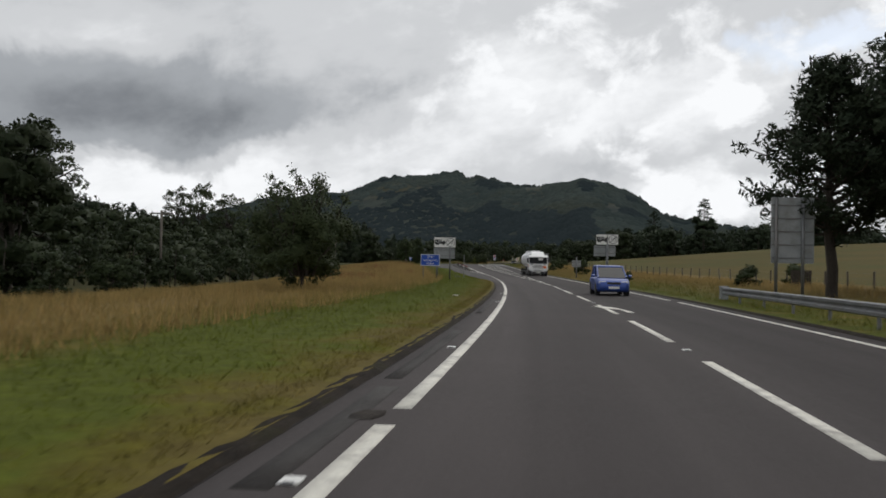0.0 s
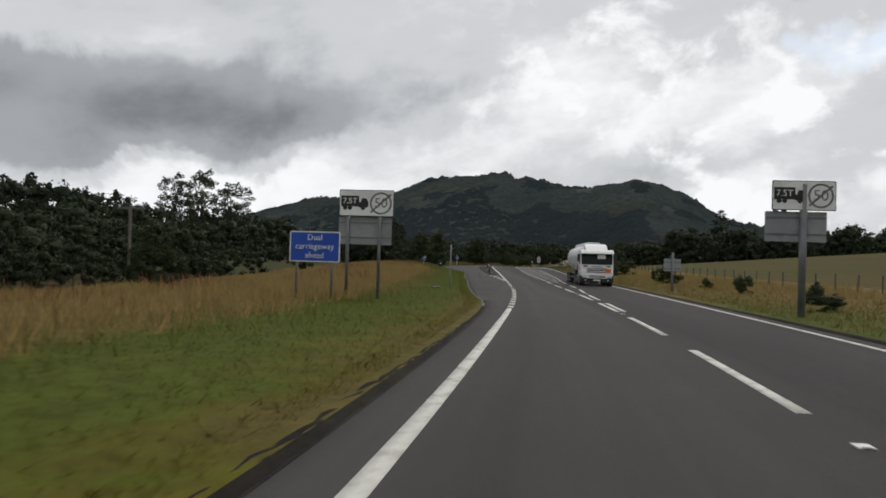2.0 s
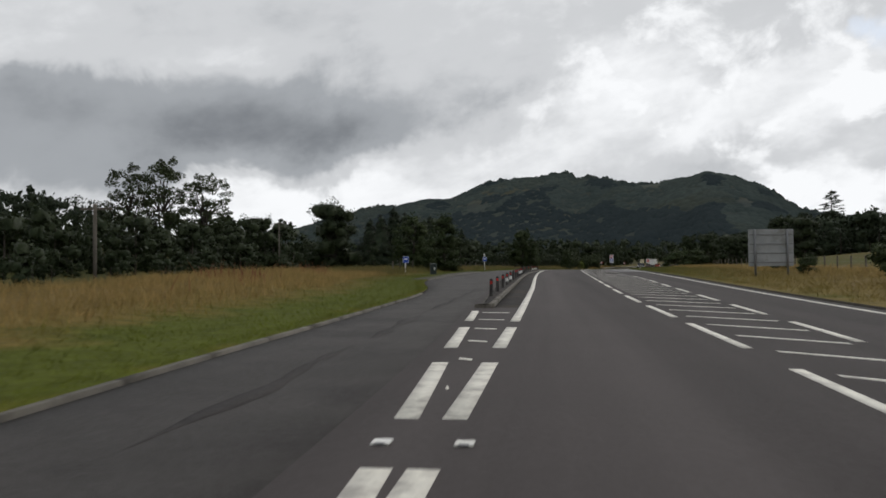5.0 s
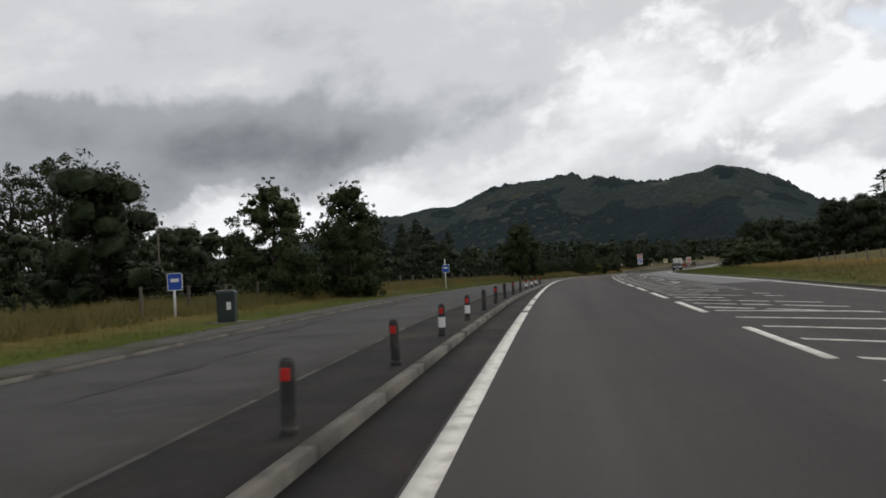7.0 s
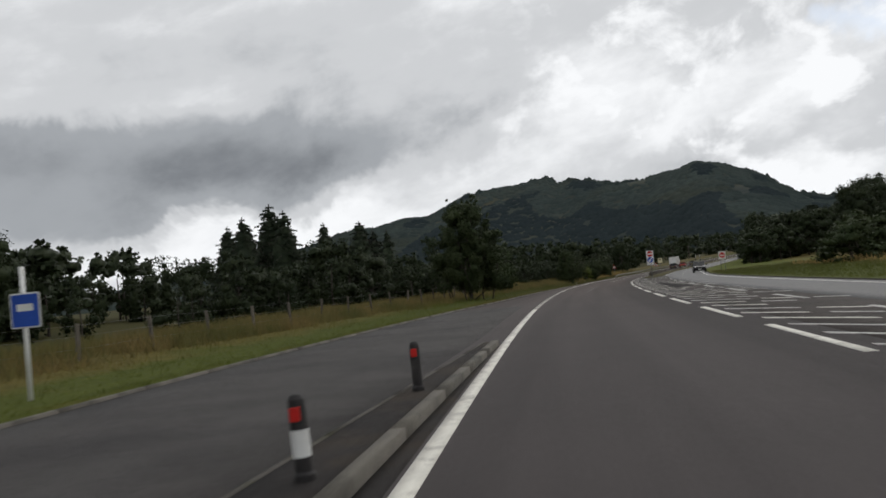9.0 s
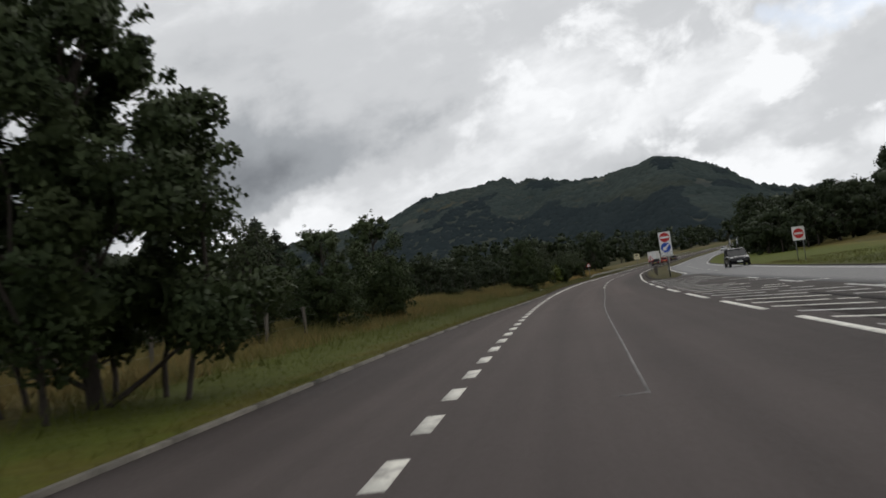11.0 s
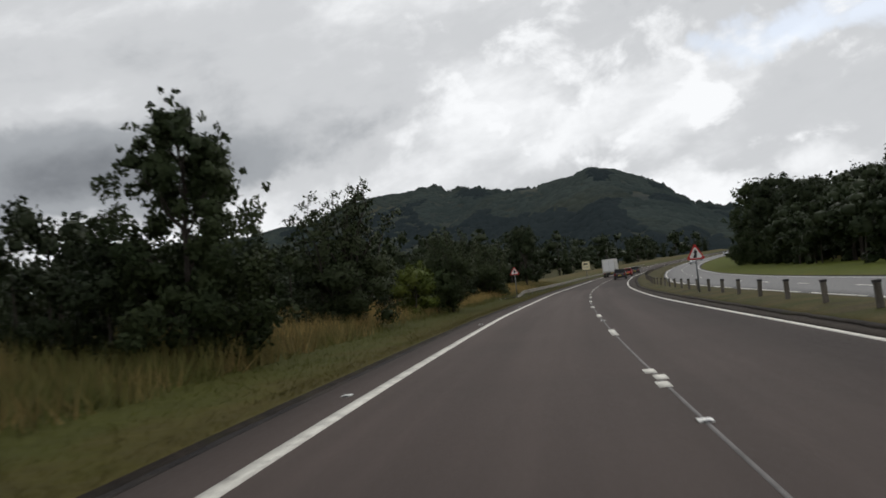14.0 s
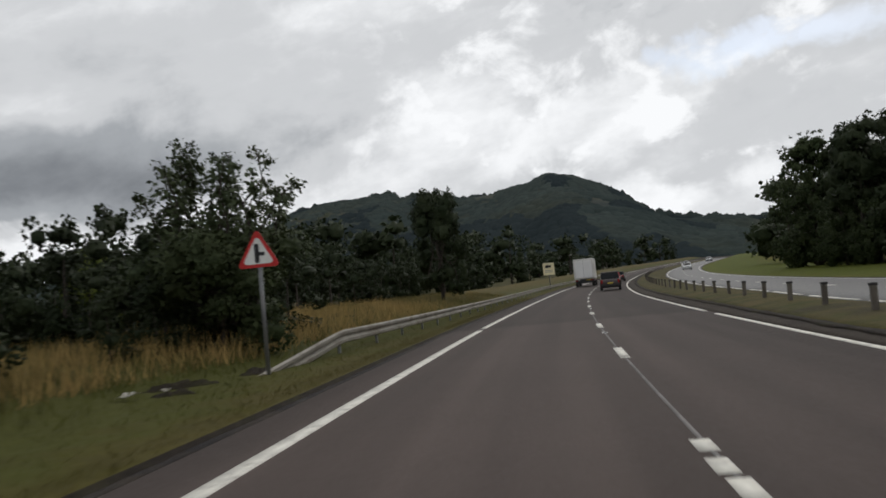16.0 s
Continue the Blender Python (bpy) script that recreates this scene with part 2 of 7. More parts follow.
PAINT_WORN = surface("worn_road_paint", (0.55, 0.54, 0.51), (0.40, 0.39, 0.37), 2.0, 0.7, 25, 0.25, 0.3, 60, c=(0.16, 0.155, 0.15), c_scale=2.2)
KERB = surface("kerb_concrete", (0.102, 0.093, 0.078), (0.148, 0.134, 0.112), 1.5, 0.9, 40, 0.25, 0.5, 50, c=(0.055, 0.052, 0.044), c_scale=1.2, vary=0.12)
FOOTWAY = surface("gritty_footway", (0.100, 0.092, 0.082), (0.074, 0.069, 0.062), 0.8, 0.92, 40, 0.3, 0.6, 60, c=(0.050, 0.050, 0.030), c_scale=0.7, spec=0.15)
RUBBLE = surface("broken_asphalt", (0.056, 0.047, 0.042), (0.036, 0.030, 0.027), 0.5, 0.9, 18, 0.35, 0.8, 25, c=(0.026, 0.020, 0.018), c_scale=0.35, spec=0.2)
MUD = surface("verge_mud", (0.0150, 0.0120, 0.0100), (0.027, 0.0215, 0.0165), 1.5, 0.95, 30, 0.35, 0.8, 30, c=(0.030, 0.028, 0.014), c_scale=0.9, spec=0.1)
TURF = surface("turf", (0.0644, 0.0862, 0.0180), (0.1012, 0.0915, 0.0270), 0.35, 0.95, 14, 0.15, 0.4, 22, spec=0.08, extra=verge_bands(0.95))
FIELD = surface("ripe_field", (0.084, 0.064, 0.017), (0.064, 0.056, 0.014), 0.06, 0.95, 5, 0.25, 0.6, 12, c=(0.064, 0.068, 0.018), c_scale=0.03, spec=0.05, stretch=(1, 0.5, 1))
# bluish grey-green: the haze of two kilometres is put into this colour
HILL = surface("hazy_forested_hill", (0.026, 0.035, 0.033), (0.040, 0.049, 0.041), 0.006, 0.95, 0.12, 0.2, 0.0, 1, c=(0.050, 0.050, 0.034), c_scale=0.005, spec=0.05)
RESERVE_TURF = surface("reserve_turf", (0.044, 0.046, 0.013), (0.078, 0.062, 0.024), 0.5, 0.95, 14, 0.3, 0.6, 22, c=(0.040, 0.032, 0.020), c_scale=0.3, spec=0.08)
GRASS_TALL = leafy("dry_grass", (0.300, 0.198, 0.072), (0.190, 0.140, 0.046), 0.8, 0.0)
GRASS_GREEN = leafy("green_grass", (0.082, 0.114, 0.020), (0.130, 0.116, 0.032), 0.8, 0.0, verge_bands(1.3))


def green_tufts(n, l, mix, mapr, tex, grey, col, bsdf):
    """Greener tufts among the dry stalks."""
    return mix(mapr(tex(0.32, 4.0, 0.6), 0.44, 0.60, 0.0, 0.8), col, (0.070, 0.078, 0.020))


GRASS_RANK = leafy("rank_grass", (0.185, 0.128, 0.048), (0.100, 0.086, 0.026), 0.8, 0.0, green_tufts)
GRASS_RUST = leafy("rusty_docks", (0.14, 0.055, 0.028), (0.20, 0.09, 0.04), 0.8, 0.0)
LEAF = leafy("broad_leaves", (0.031, 0.046, 0.018), (0.050, 0.065, 0.026))
# broad_leaves a third darker; shade among woods and oaks is in the colour
LEAF_SHADED = leafy("shaded_leaves", (0.020, 0.030, 0.013), (0.033, 0.043, 0.019))
LEAF_ASH = leafy("ash_leaves", (0.034, 0.048, 0.020), (0.054, 0.067, 0.029))
LEAF_LIGHT = leafy("hedge_leaves", (0.078, 0.105, 0.016), (0.11, 0.13, 0.026))
NEEDLE = leafy("needles", (0.023, 0.034, 0.020), (0.037, 0.049, 0.027), 0.7)
BARK = surface("bark", (0.036, 0.029, 0.024), (0.060, 0.050, 0.041), 2.0, 0.95, 25, 0.35, 0.9, 20, stretch=(1, 1, 0.25))
WOOD = surface("weathered_wood", (0.085, 0.074, 0.06), (0.13, 0.115, 0.095), 2.0, 0.9, 40, 0.25, 0.6, 40, stretch=(1, 1, 0.15), vary=0.2)
STEEL = surface("galvanised_steel", (0.14, 0.145, 0.15), (0.20, 0.205, 0.21), 1.5, 0.55, 30, 0.1, 0.1, 30, metal=0.5, c=(0.17, 0.16, 0.15), c_scale=0.6)
SIGN_WHITE = surface("sign_white", (0.76, 0.76, 0.74), (0.68, 0.68, 0.66), 1.2, 0.45, 20, 0.05, 0.0, c=(0.55, 0.54, 0.50), c_scale=0.8)
SEAM = surface("pale_joint", (0.17, 0.16, 0.155), (0.11, 0.105, 0.10), 1.5, 0.85, 30, 0.2, 0.2, 40)
SIGN_BLACK = surface("sign_black", (0.015, 0.015, 0.016), (0.025, 0.025, 0.026), 2.0, 0.5, 20, 0.1, 0.0)
SIGN_BLUE = surface("sign_blue", (0.012, 0.060, 0.34), (0.016, 0.075, 0.40), 1.5, 0.45, 20, 0.06, 0.0)
SIGN_RED = surface("sign_red", (0.50, 0.022, 0.020), (0.42, 0.020, 0.018), 1.5, 0.45, 20, 0.08, 0.0)
SIGN_GREY = surface("sign_back_grey", (0.22, 0.235, 0.24), (0.28, 0.29, 0.295), 1.0, 0.6, 20, 0.08, 0.0, c=(0.17, 0.17, 0.16), c_scale=0.9)
SIGN_DARK = surface("sign_dark_grey", (0.10, 0.10, 0.105), (0.14, 0.14, 0.145), 1.5, 0.5, 20, 0.1, 0.0)
SIGN_YELLOW = surface("sign_cream", (0.74, 0.66, 0.42), (0.70, 0.62, 0.40), 1.0, 0.5, 20, 0.06, 0.0)

# ---------------------------------------------------------------- the road's line, level and widths
BASE = [0.0209144801, -0.3487278160, 1.7656135940, -1.5826619815, -6.5925276204, 14.8020134379, 0.0]
Y_END, Y_STRAIGHT = 390.0, 640.0


def xb(y):
    """The camera car's line: x of the road's base line at y."""
    y = np.asarray(y, float)
    mid = np.polyval(BASE, np.clip(y, 0, Y_END) / 100)
    s = 0.199
    d = np.clip(y - Y_END, 0, Y_STRAIGHT - Y_END)
    far = s * d + 0.5 * 0.00115 * d * d + (s + 0.00115 * (Y_STRAIGHT - Y_END)) * np.clip(y - Y_STRAIGHT, 0, None)
    return mid + far + 0.148 * np.clip(y, None, 0)


def slope(y):
    return (xb(np.asarray(y) + 1) - xb(np.asarray(y) - 1)) / 2


Z_Y = [-100, 0, 43, 88, 135, 184, 232, 282, 334, 390, 450, 520, 600, 700, 900]
Z_V = [0.5, 0.0, -0.32, -0.48, -0.27, 0.26, 0.47, 0.38, 0.15, 0.0, 0.15, 1.0, 2.7, 5.2, 10.0]


def zr(y):
    y = np.asarray(y, float)
    return sum(np.interp(y + k, Z_Y, Z_V) for k in (-16, -8, 0, 8, 16)) / 5


def P(y, u, z=0.0):
    """World places: y along the road, u metres to the right of the base line, z above the road."""
    y, u = np.asarray(y, float), np.asarray(u, float)
    s = slope(y)
    k = 1 / np.sqrt(1 + s * s)
    return np.stack(np.broadcast_arrays(xb(y) + u * k, y - u * s * k, zr(y) + z), -1)


def spot(y, u, z=0.0, turn=0.0):
    """A pose that stands on the road's cross-section, +y along the road."""
    p = P(y, u, z)
    return pose(*p, 0, 0, -math.degrees(math.atan(float(slope(y)))) + turn)


def table(*pairs):
    a, b = [p[0] for p in pairs], [p[1] for p in pairs]
    return lambda y: sum(np.interp(np.asarray(y, float) + k, a, b) for k in (-3, 0, 3)) / 3


edge_l = table((-60, -1.35), (0, -1.32), (20, -1.2), (40, -1.08), (60, -0.9), (75, -0.68), (90, -0.6), (100, -0.7), (115, -0.8), (150, -0.74), (180, -0.93), (200, -1.02), (250, -1.4), (275, -1.6), (300, -1.95), (320, -2.3), (345, -2.65), (370, -2.8), (400, -2.5), (430, -2.3), (800, -2.3))
centre = table((-60, 2.27), (45, 2.35), (60, 2.58), (80, 2.65), (105, 2.52), (120, 2.7), (140, 2.65), (185, 3.42), (200, 3.62), (265, 4.05), (300, 4.2), (320, 4.35), (350, 4.5), (375, 4.25), (400, 4.45), (430, 4.7), (800, 4.9))
centre_r = table((60, 2.75), (75, 2.9), (85, 3.05), (97, 3.55), (110, 3.75), (125, 4.6), (135, 5.0), (160, 6.0), (200, 7.0))
lane = table((255, 0.5), (265, 0.69), (268, 0.79), (273.4, 0.89), (286, 1.05), (297, 1.32), (311, 1.36), (322, 1.25), (350, 1.05), (375, 0.97), (400, 1.15), (430, 1.35), (800, 1.4))
tarmac_l = table((-60, -2.2), (0, -2.15), (30, -1.9), (50, -1.66), (66, -1.56), (71.5, -1.62), (77, -2.2), (83, -2.75), (95, -3.45), (106, -3.85), (120, -4.55), (143, -4.9), (150, -5.6), (158, -7.1), (166, -7.9), (205, -8.0), (225, -7.4), (245, -6.1), (254, -5.35), (262, -4.75), (276, -4.35), (286, -4.05), (293, -3.7), (300, -3.35), (306, -3.18), (313, -3.1), (318, -3.08), (341, -3.65), (370, -3.9), (400, -3.55), (800, -3.6))
tarmac_r = table((-60, 6.6), (0, 6.5), (60, 6.7), (85, 7.1), (110, 7.5), (140, 8.2), (200, 10.4), (240, 11.0), (290, 12.2), (330, 14.2), (360, 14.6), (400, 15.3), (450, 16.6), (800, 16.6))
edge_r = table((-60, 6.0), (0, 5.95), (50, 6.0), (85, 6.6), (110, 6.95), (140, 7.7), (200, 9.8), (240, 10.4), (290, 11.5), (330, 13.5), (360, 13.9), (400, 14.8), (450, 16.1), (800, 16.1))


# ---------------------------------------------------------------- mesh helpers
def mesh_np(name, verts, faces, smooth=False):
    """A mesh from an (n, 3) array and an (m, k) array of corners, all faces with k corners."""
    verts, faces = np.asarray(verts, np.float32), np.asarray(faces, np.int32)
    me = bpy.data.meshes.new(name)
    me.vertices.add(len(verts))
    me.vertices.foreach_set("co", verts.ravel())
    m, k = faces.shape
    me.loops.add(m * k)
    me.loops.foreach_set("vertex_index", faces.ravel())
    me.polygons.add(m)
    me.polygons.foreach_set("loop_start", np.arange(0, m * k, k, dtype=np.int32))
    me.polygons.foreach_set("loop_total", np.full(m, k, np.int32))
    if smooth:
        me.polygons.foreach_set("use_smooth", np.ones(m, bool))
    me.update(calc_edges=True)
    return me


def grid_faces(rows, cols):
    i = np.arange(rows * cols).reshape(rows, cols)
    return np.stack([i[:-1, :-1], i[:-1, 1:], i[1:, 1:], i[1:, :-1]], -1).reshape(-1, 4)


def thing(name, label, category, m=None, group="", kind=""):
    ob = new(name)
    ob.empty_display_size = 0.2
    tagged(ob, label, category, group, kind)
    if m is not None:
        ob.matrix_basis = m
    return ob


def part(name, bm, mat, parent=None, label="", m=None, smooth=False):
    me = bpy.data.meshes.new(name)
    if smooth:
        for f in bm.faces:
            f.smooth = True
    bm.to_mesh(me)
    bm.free()
    me.materials.append(mat)
    ob = new(name, me)
    ob.parent = parent
    if m is not None:
        ob.matrix_basis = m
    return tagged(ob, label)


def box(sx, sy, sz, x=0, y=0, z=0, bevel=0.0, bm=None, m=None):
    """A box about (x, y) that stands on z, with softened edges."""
    b = bmesh.new()
    bmesh.ops.create_cube(b, size=1, matrix=Matrix.Translation((x, y, z + sz / 2)) @ Matrix.Diagonal((sx, sy, sz, 1)))
    if bevel:
        bmesh.ops.bevel(b, geom=b.edges[:], offset=bevel, segments=2, affect="EDGES", profile=0.5)
    return merge(bm, b, m)


def merge(bm, b, m=None):
    if m is not None:
        b.transform(m)
    if bm is None:
        return b
    me = bpy.data.meshes.new("join")
    b.to_mesh(me)
    b.free()
    bm.from_mesh(me)
    bpy.data.meshes.remove(me)
    return bm


def rod(p0, p1, r0, r1=None, seg=10, bm=None):
    p0, p1 = Vector(p0), Vector(p1)
    b = bmesh.new()
    q = (p1 - p0).to_track_quat("Z", "Y").to_matrix().to_4x4()
    bmesh.ops.create_cone(b, cap_ends=True, segments=seg, radius1=r0, radius2=r0 if r1 is None else r1, depth=(p1 - p0).length,
                          matrix=Matrix.Translation((p0 + p1) / 2) @ q)
    return merge(bm, b)


def prism(points, depth, axis="y", bm=None, m=None, bevel=0.0):
    """A flat outline (a, b) drawn across, pushed through depth; axis y: a is x, b is z; axis x: a is y, b is z; axis z: a is x, b is y."""
    b = bmesh.new()
    conv = {"y": lambda a, c: (a, -depth / 2, c), "x": lambda a, c: (-depth / 2, a, c), "z": lambda a, c: (a, c, -depth / 2)}[axis]
    step = {"y": (0, depth, 0), "x": (depth, 0, 0), "z": (0, 0, depth)}[axis]
    f = b.faces.new([b.verts.new(conv(*p)) for p in points])
    r = bmesh.ops.extrude_face_region(b, geom=[f])
    bmesh.ops.translate(b, vec=step, verts=[v for v in r["geom"] if isinstance(v, bmesh.types.BMVert)])
    bmesh.ops.recalc_face_normals(b, faces=b.faces[:])
    if bevel:
        bmesh.ops.bevel(b, geom=b.edges[:], offset=bevel, segments=2, affect="EDGES", profile=0.5)
    return merge(bm, b, m)


def loft(sections, bm=None, close=True):
    """Rings of equal length joined along, with caps."""
    b = bmesh.new()
    rings = [[b.verts.new(p) for p in s] for s in sections]
    k = len(rings[0])
    for r, s in zip(rings, rings[1:]):
        for i in range(k if close else k - 1):
            b.faces.new((r[i], r[(i + 1) % k], s[(i + 1) % k], s[i]))
    if close:
        b.faces.new(rings[0][::-1])
        b.faces.new(rings[-1])
    bmesh.ops.recalc_face_normals(b, faces=b.faces[:])
    return merge(bm, b)


def ribbon(name, y0, y1, ul, ur, z0, z1, mat, parent=None, label="", step=2.0, cols=2, uv=False, crown=None):
    """A slab that follows the road between the edges ul(y) and ur(y)."""
    n = max(2, int(round((y1 - y0) / step)) + 1)
    ys = np.linspace(y0, y1, n)
    f = np.linspace(0, 1, cols)
    U = ul(ys)[:, None] * (1 - f) + ur(ys)[:, None] * f
    Yg = np.repeat(ys[:, None], cols, 1)
    top = P(Yg, U, z1)
    if crown is not None:
        top[..., 2] += crown(Yg, U)
    low = P(Yg[:, [0, -1]], U[:, [0, -1]], z0)
    v = np.concatenate([top.reshape(-1, 3), low.reshape(-1, 3)])
    fa = [grid_faces(n, cols)]
    i, k = np.arange(n - 1), n * cols
    fa.append(np.stack([i * cols, (i + 1) * cols, k + (i + 1) * 2, k + i * 2], -1))
    fa.append(np.stack([i * cols + cols - 1, k + i * 2 + 1, k + (i + 1) * 2 + 1, (i + 1) * cols + cols - 1], -1))
    if cols == 2:
        fa.append(np.array([[0, k, k + 1, 1], [(n - 1) * 2, (n - 1) * 2 + 1, k + (n - 1) * 2 + 1, k + (n - 1) * 2]]))
    fa = np.concatenate(fa)
    me = mesh_np(name, v, fa)
    me.materials.append(mat)
    if uv:
        flat = np.concatenate([np.stack([U, Yg], -1).reshape(-1, 2), np.stack([U[:, [0, -1]], Yg[:, [0, -1]]], -1).reshape(-1, 2)])
        lay = me.uv_layers.new(name="road")
        lay.data.foreach_set("uv", flat[fa.ravel()].astype(np.float32).ravel())
    ob = new(name, me)
    ob.parent = parent
    return tagged(ob, label)


def const(c):
    return lambda y: np.full_like(np.asarray(y, float), c)


def shift(f, d):
    return lambda y: f(y) + d


# ---------------------------------------------------------------- ground
def sstep(a, b, x):
    t = np.clip((x - a) / (b - a), 0, 1)
    return t * t * (3 - 2 * t)


def wobble(x, y, seed, size):
    """Smooth noise out of a few sines."""
    r = np.random.RandomState(seed)
    s = 0
    for i in range(6):
        a = r.uniform(0, 6.28)
        f = 6.28 / size * r.uniform(0.6, 1.7)
        s = s + np.sin((x * np.cos(a) + y * np.sin(a)) * f + r.uniform(0, 6.28))
    return s / 6


def rise_left(y, k):
    m = np.interp(y, [0, 40, 80, 110, 140, 158, 172, 190, 240, 280, 300, 340, 370, 398, 425, 470], [0.0, 0.0, 0.0, 0.1, 0.5, 0.6, 0.25, 0.15, 0.15, 0.25, 0.55, 0.75, 0.6, 0.35, 0.75, 0.8])
    drop = np.interp(y, [0, 150, 190, 250, 480], [1.5, 1.6, 0.7, 0.5, 0.6])
    h = 0.05 + 0.012 * np.minimum(k, 6) + m * sstep(2.0, 8.5, k) * (1 - sstep(10, 24, k)) - drop * sstep(9, 30, k)
    h = h + 13 * sstep(60, 180, k) * np.interp(y, [40, 140, 340, 430], [0.5, 1, 1, 0])
    return h + 0.06 * wobble(y, k, 3, 9) * sstep(0.5, 5, k) + 0.5 * wobble(y, k, 4, 70) * sstep(30, 90, k)


def rise_right(y, k):
    field = np.clip(k - 13, 0, 160) * np.interp(y, [0, 80, 200, 300, 360, 460], [0.045, 0.05, 0.06, 0.085, 0.07, 0.04])
    field = np.minimum(field, 9.5 + 0.01 * k)
    return 0.04 + 0.02 * np.minimum(k, 10) + field + 0.06 * wobble(y, k, 5, 8) * sstep(0.6, 5, k)


def ground_z(y, u):
    y, u = np.asarray(y, float), np.asarray(u, float)
    kl, kr = tarmac_l(y) - u, u - tarmac_r(y)
    return np.where(kl > 0, rise_left(y, np.maximum(kl, 0)), np.where(kr > 0, rise_right(y, np.maximum(kr, 0)), 0.0))


def far_band(y, k):
    """Which band of grass grows k metres out on the far side: dry and rough at first, mown green further on."""
    base = np.interp(y, [150, 240, 300, 310], [3.9, 1.7, 1.7, 0.0])
    return np.minimum(base + np.interp(y, [300, 310], [0.3, 0.19]) * k, 7.5)


def build_ground():
    ys = np.concatenate([np.arange(-90, 520, 2.5), np.arange(520, 900, 12), np.geomspace(900, 4700, 22)])
    ks = np.concatenate([[0.0, 0.15, 0.4, 0.8, 1.3, 2, 2.8, 3.8, 5, 6.5, 8, 10, 12, 14.5, 17, 20, 24, 28, 34, 42, 55, 70, 90, 120, 160], np.geomspace(220, 3600, 12)])
    fade = np.exp(-np.clip(ys - 900, 0, None) / 500)[:, None]
    L = tarmac_l(ys)[:, None] - ks[::-1][None]
    R = tarmac_r(ys)[:, None] + ks[None]
    zl = rise_left(ys[:, None], ks[::-1][None] + 0 * L)
    zrr = rise_right(ys[:, None], ks[None] + 0 * R)
    mid = np.stack([tarmac_l(ys) + 0.35, tarmac_r(ys) - 0.35], 1)
    U = np.concatenate([L, mid, R], 1)
    Z = np.concatenate([zl, np.full(mid.shape, -0.35), zrr], 1)
    k = 1 / np.sqrt(1 + slope(ys) ** 2)[:, None]
    V = np.stack([xb(ys)[:, None] + U / k, np.repeat(ys[:, None], U.shape[1], 1), (zr(ys)[:, None] + Z) * (0.25 + 0.75 * fade)], -1)
    me = mesh_np("ground", V.reshape(-1, 3), grid_faces(*U.shape), True)
    me.materials.append(TURF)
    me.materials.append(FIELD)
    me.materials.append(MUD)
    cols = U.shape[1] - 1
    nl = len(ks)
    mi = np.zeros((len(ys) - 1, cols), np.int32)
    kr = ks[:-1]
    mi[:, nl + 2:] = np.where(kr > 14.5, 1, 0)[None, :cols - nl - 2 + 1][:, :cols - nl - 2]
    mi[:, nl - 1:nl + 1] = 2
    mi[:, nl + 1:nl + 3] = 2
    me.polygons.foreach_set("material_index", mi.ravel())
    kk = np.concatenate([np.repeat(ks[::-1][None], len(ys), 0), np.zeros((len(ys), 2)), far_band(ys[:, None], ks[None])], 1)
    along = np.repeat(ys[:, None], U.shape[1], 1)
    along[:, nl + 2:] = np.where(along[:, nl + 2:] > 305, 150, along[:, nl + 2:])
    flat = np.stack([kk, along], -1).reshape(-1, 2)
    lay = me.uv_layers.new(name="verge")
    lay.data.foreach_set("uv", flat[grid_faces(*U.shape).ravel()].astype(np.float32).ravel())
    ob = tagged(new("ground", me), "rough grass verges and a ripe golden field", "ground", kind="structure")
    return ob


build_ground()

# ---------------------------------------------------------------- carriageways
res_l = table((322, 5.7), (326, 5.2), (335, 5.2), (370, 5.15), (404, 5.2), (420, 5.65), (440, 5.8), (740, 5.8))
res_r = table((322, 6.3), (326, 7.4), (335, 8.1), (400, 8.25), (416, 8.3), (424, 8.8), (432, 9.3), (480, 10.0), (740, 10.0))
road = ribbon("road", -85, 760, tarmac_l, tarmac_r, -0.4, 0.0, ASPHALT, step=3, cols=14, uv=True)
tagged(road, "grey asphalt road, dual carriageway in the distance, dry and worn", "road", kind="structure")


def dash(y0, y1, u, w, mat=PAINT, name="road_dash", z=0.005):
    f = u if callable(u) else const(u)
    return ribbon(name, y0, y1, shift(f, -w / 2), shift(f, w / 2), -0.01, z, mat, road, step=1.5)


def line(y0, y1, u, w, mat=PAINT):
    return dash(y0, y1, u, w, mat, "road_line")


def bar(y0, u0, y1, u1, w, mat=PAINT, name="hatch_bar"):
    """A stripe laid across the road from (y0, u0) to (y1, u1)."""
    q = np.array([P(y0 - w / 2, u0, 0.005), P(y0 + w / 2, u0, 0.005), P(y1 + w / 2, u1, 0.005), P(y1 - w / 2, u1, 0.005)])
    lo = q - np.array([0, 0, 0.012])
    v = np.concatenate([q, lo])
    f = [[3, 2, 1, 0], [0, 1, 5, 4], [1, 2, 6, 5], [2, 3, 7, 6], [3, 0, 4, 7]]
    me = mesh_np(name, v, f)
    me.materials.append(mat)
    ob = new(name, me)
    ob.parent = road
    return ob


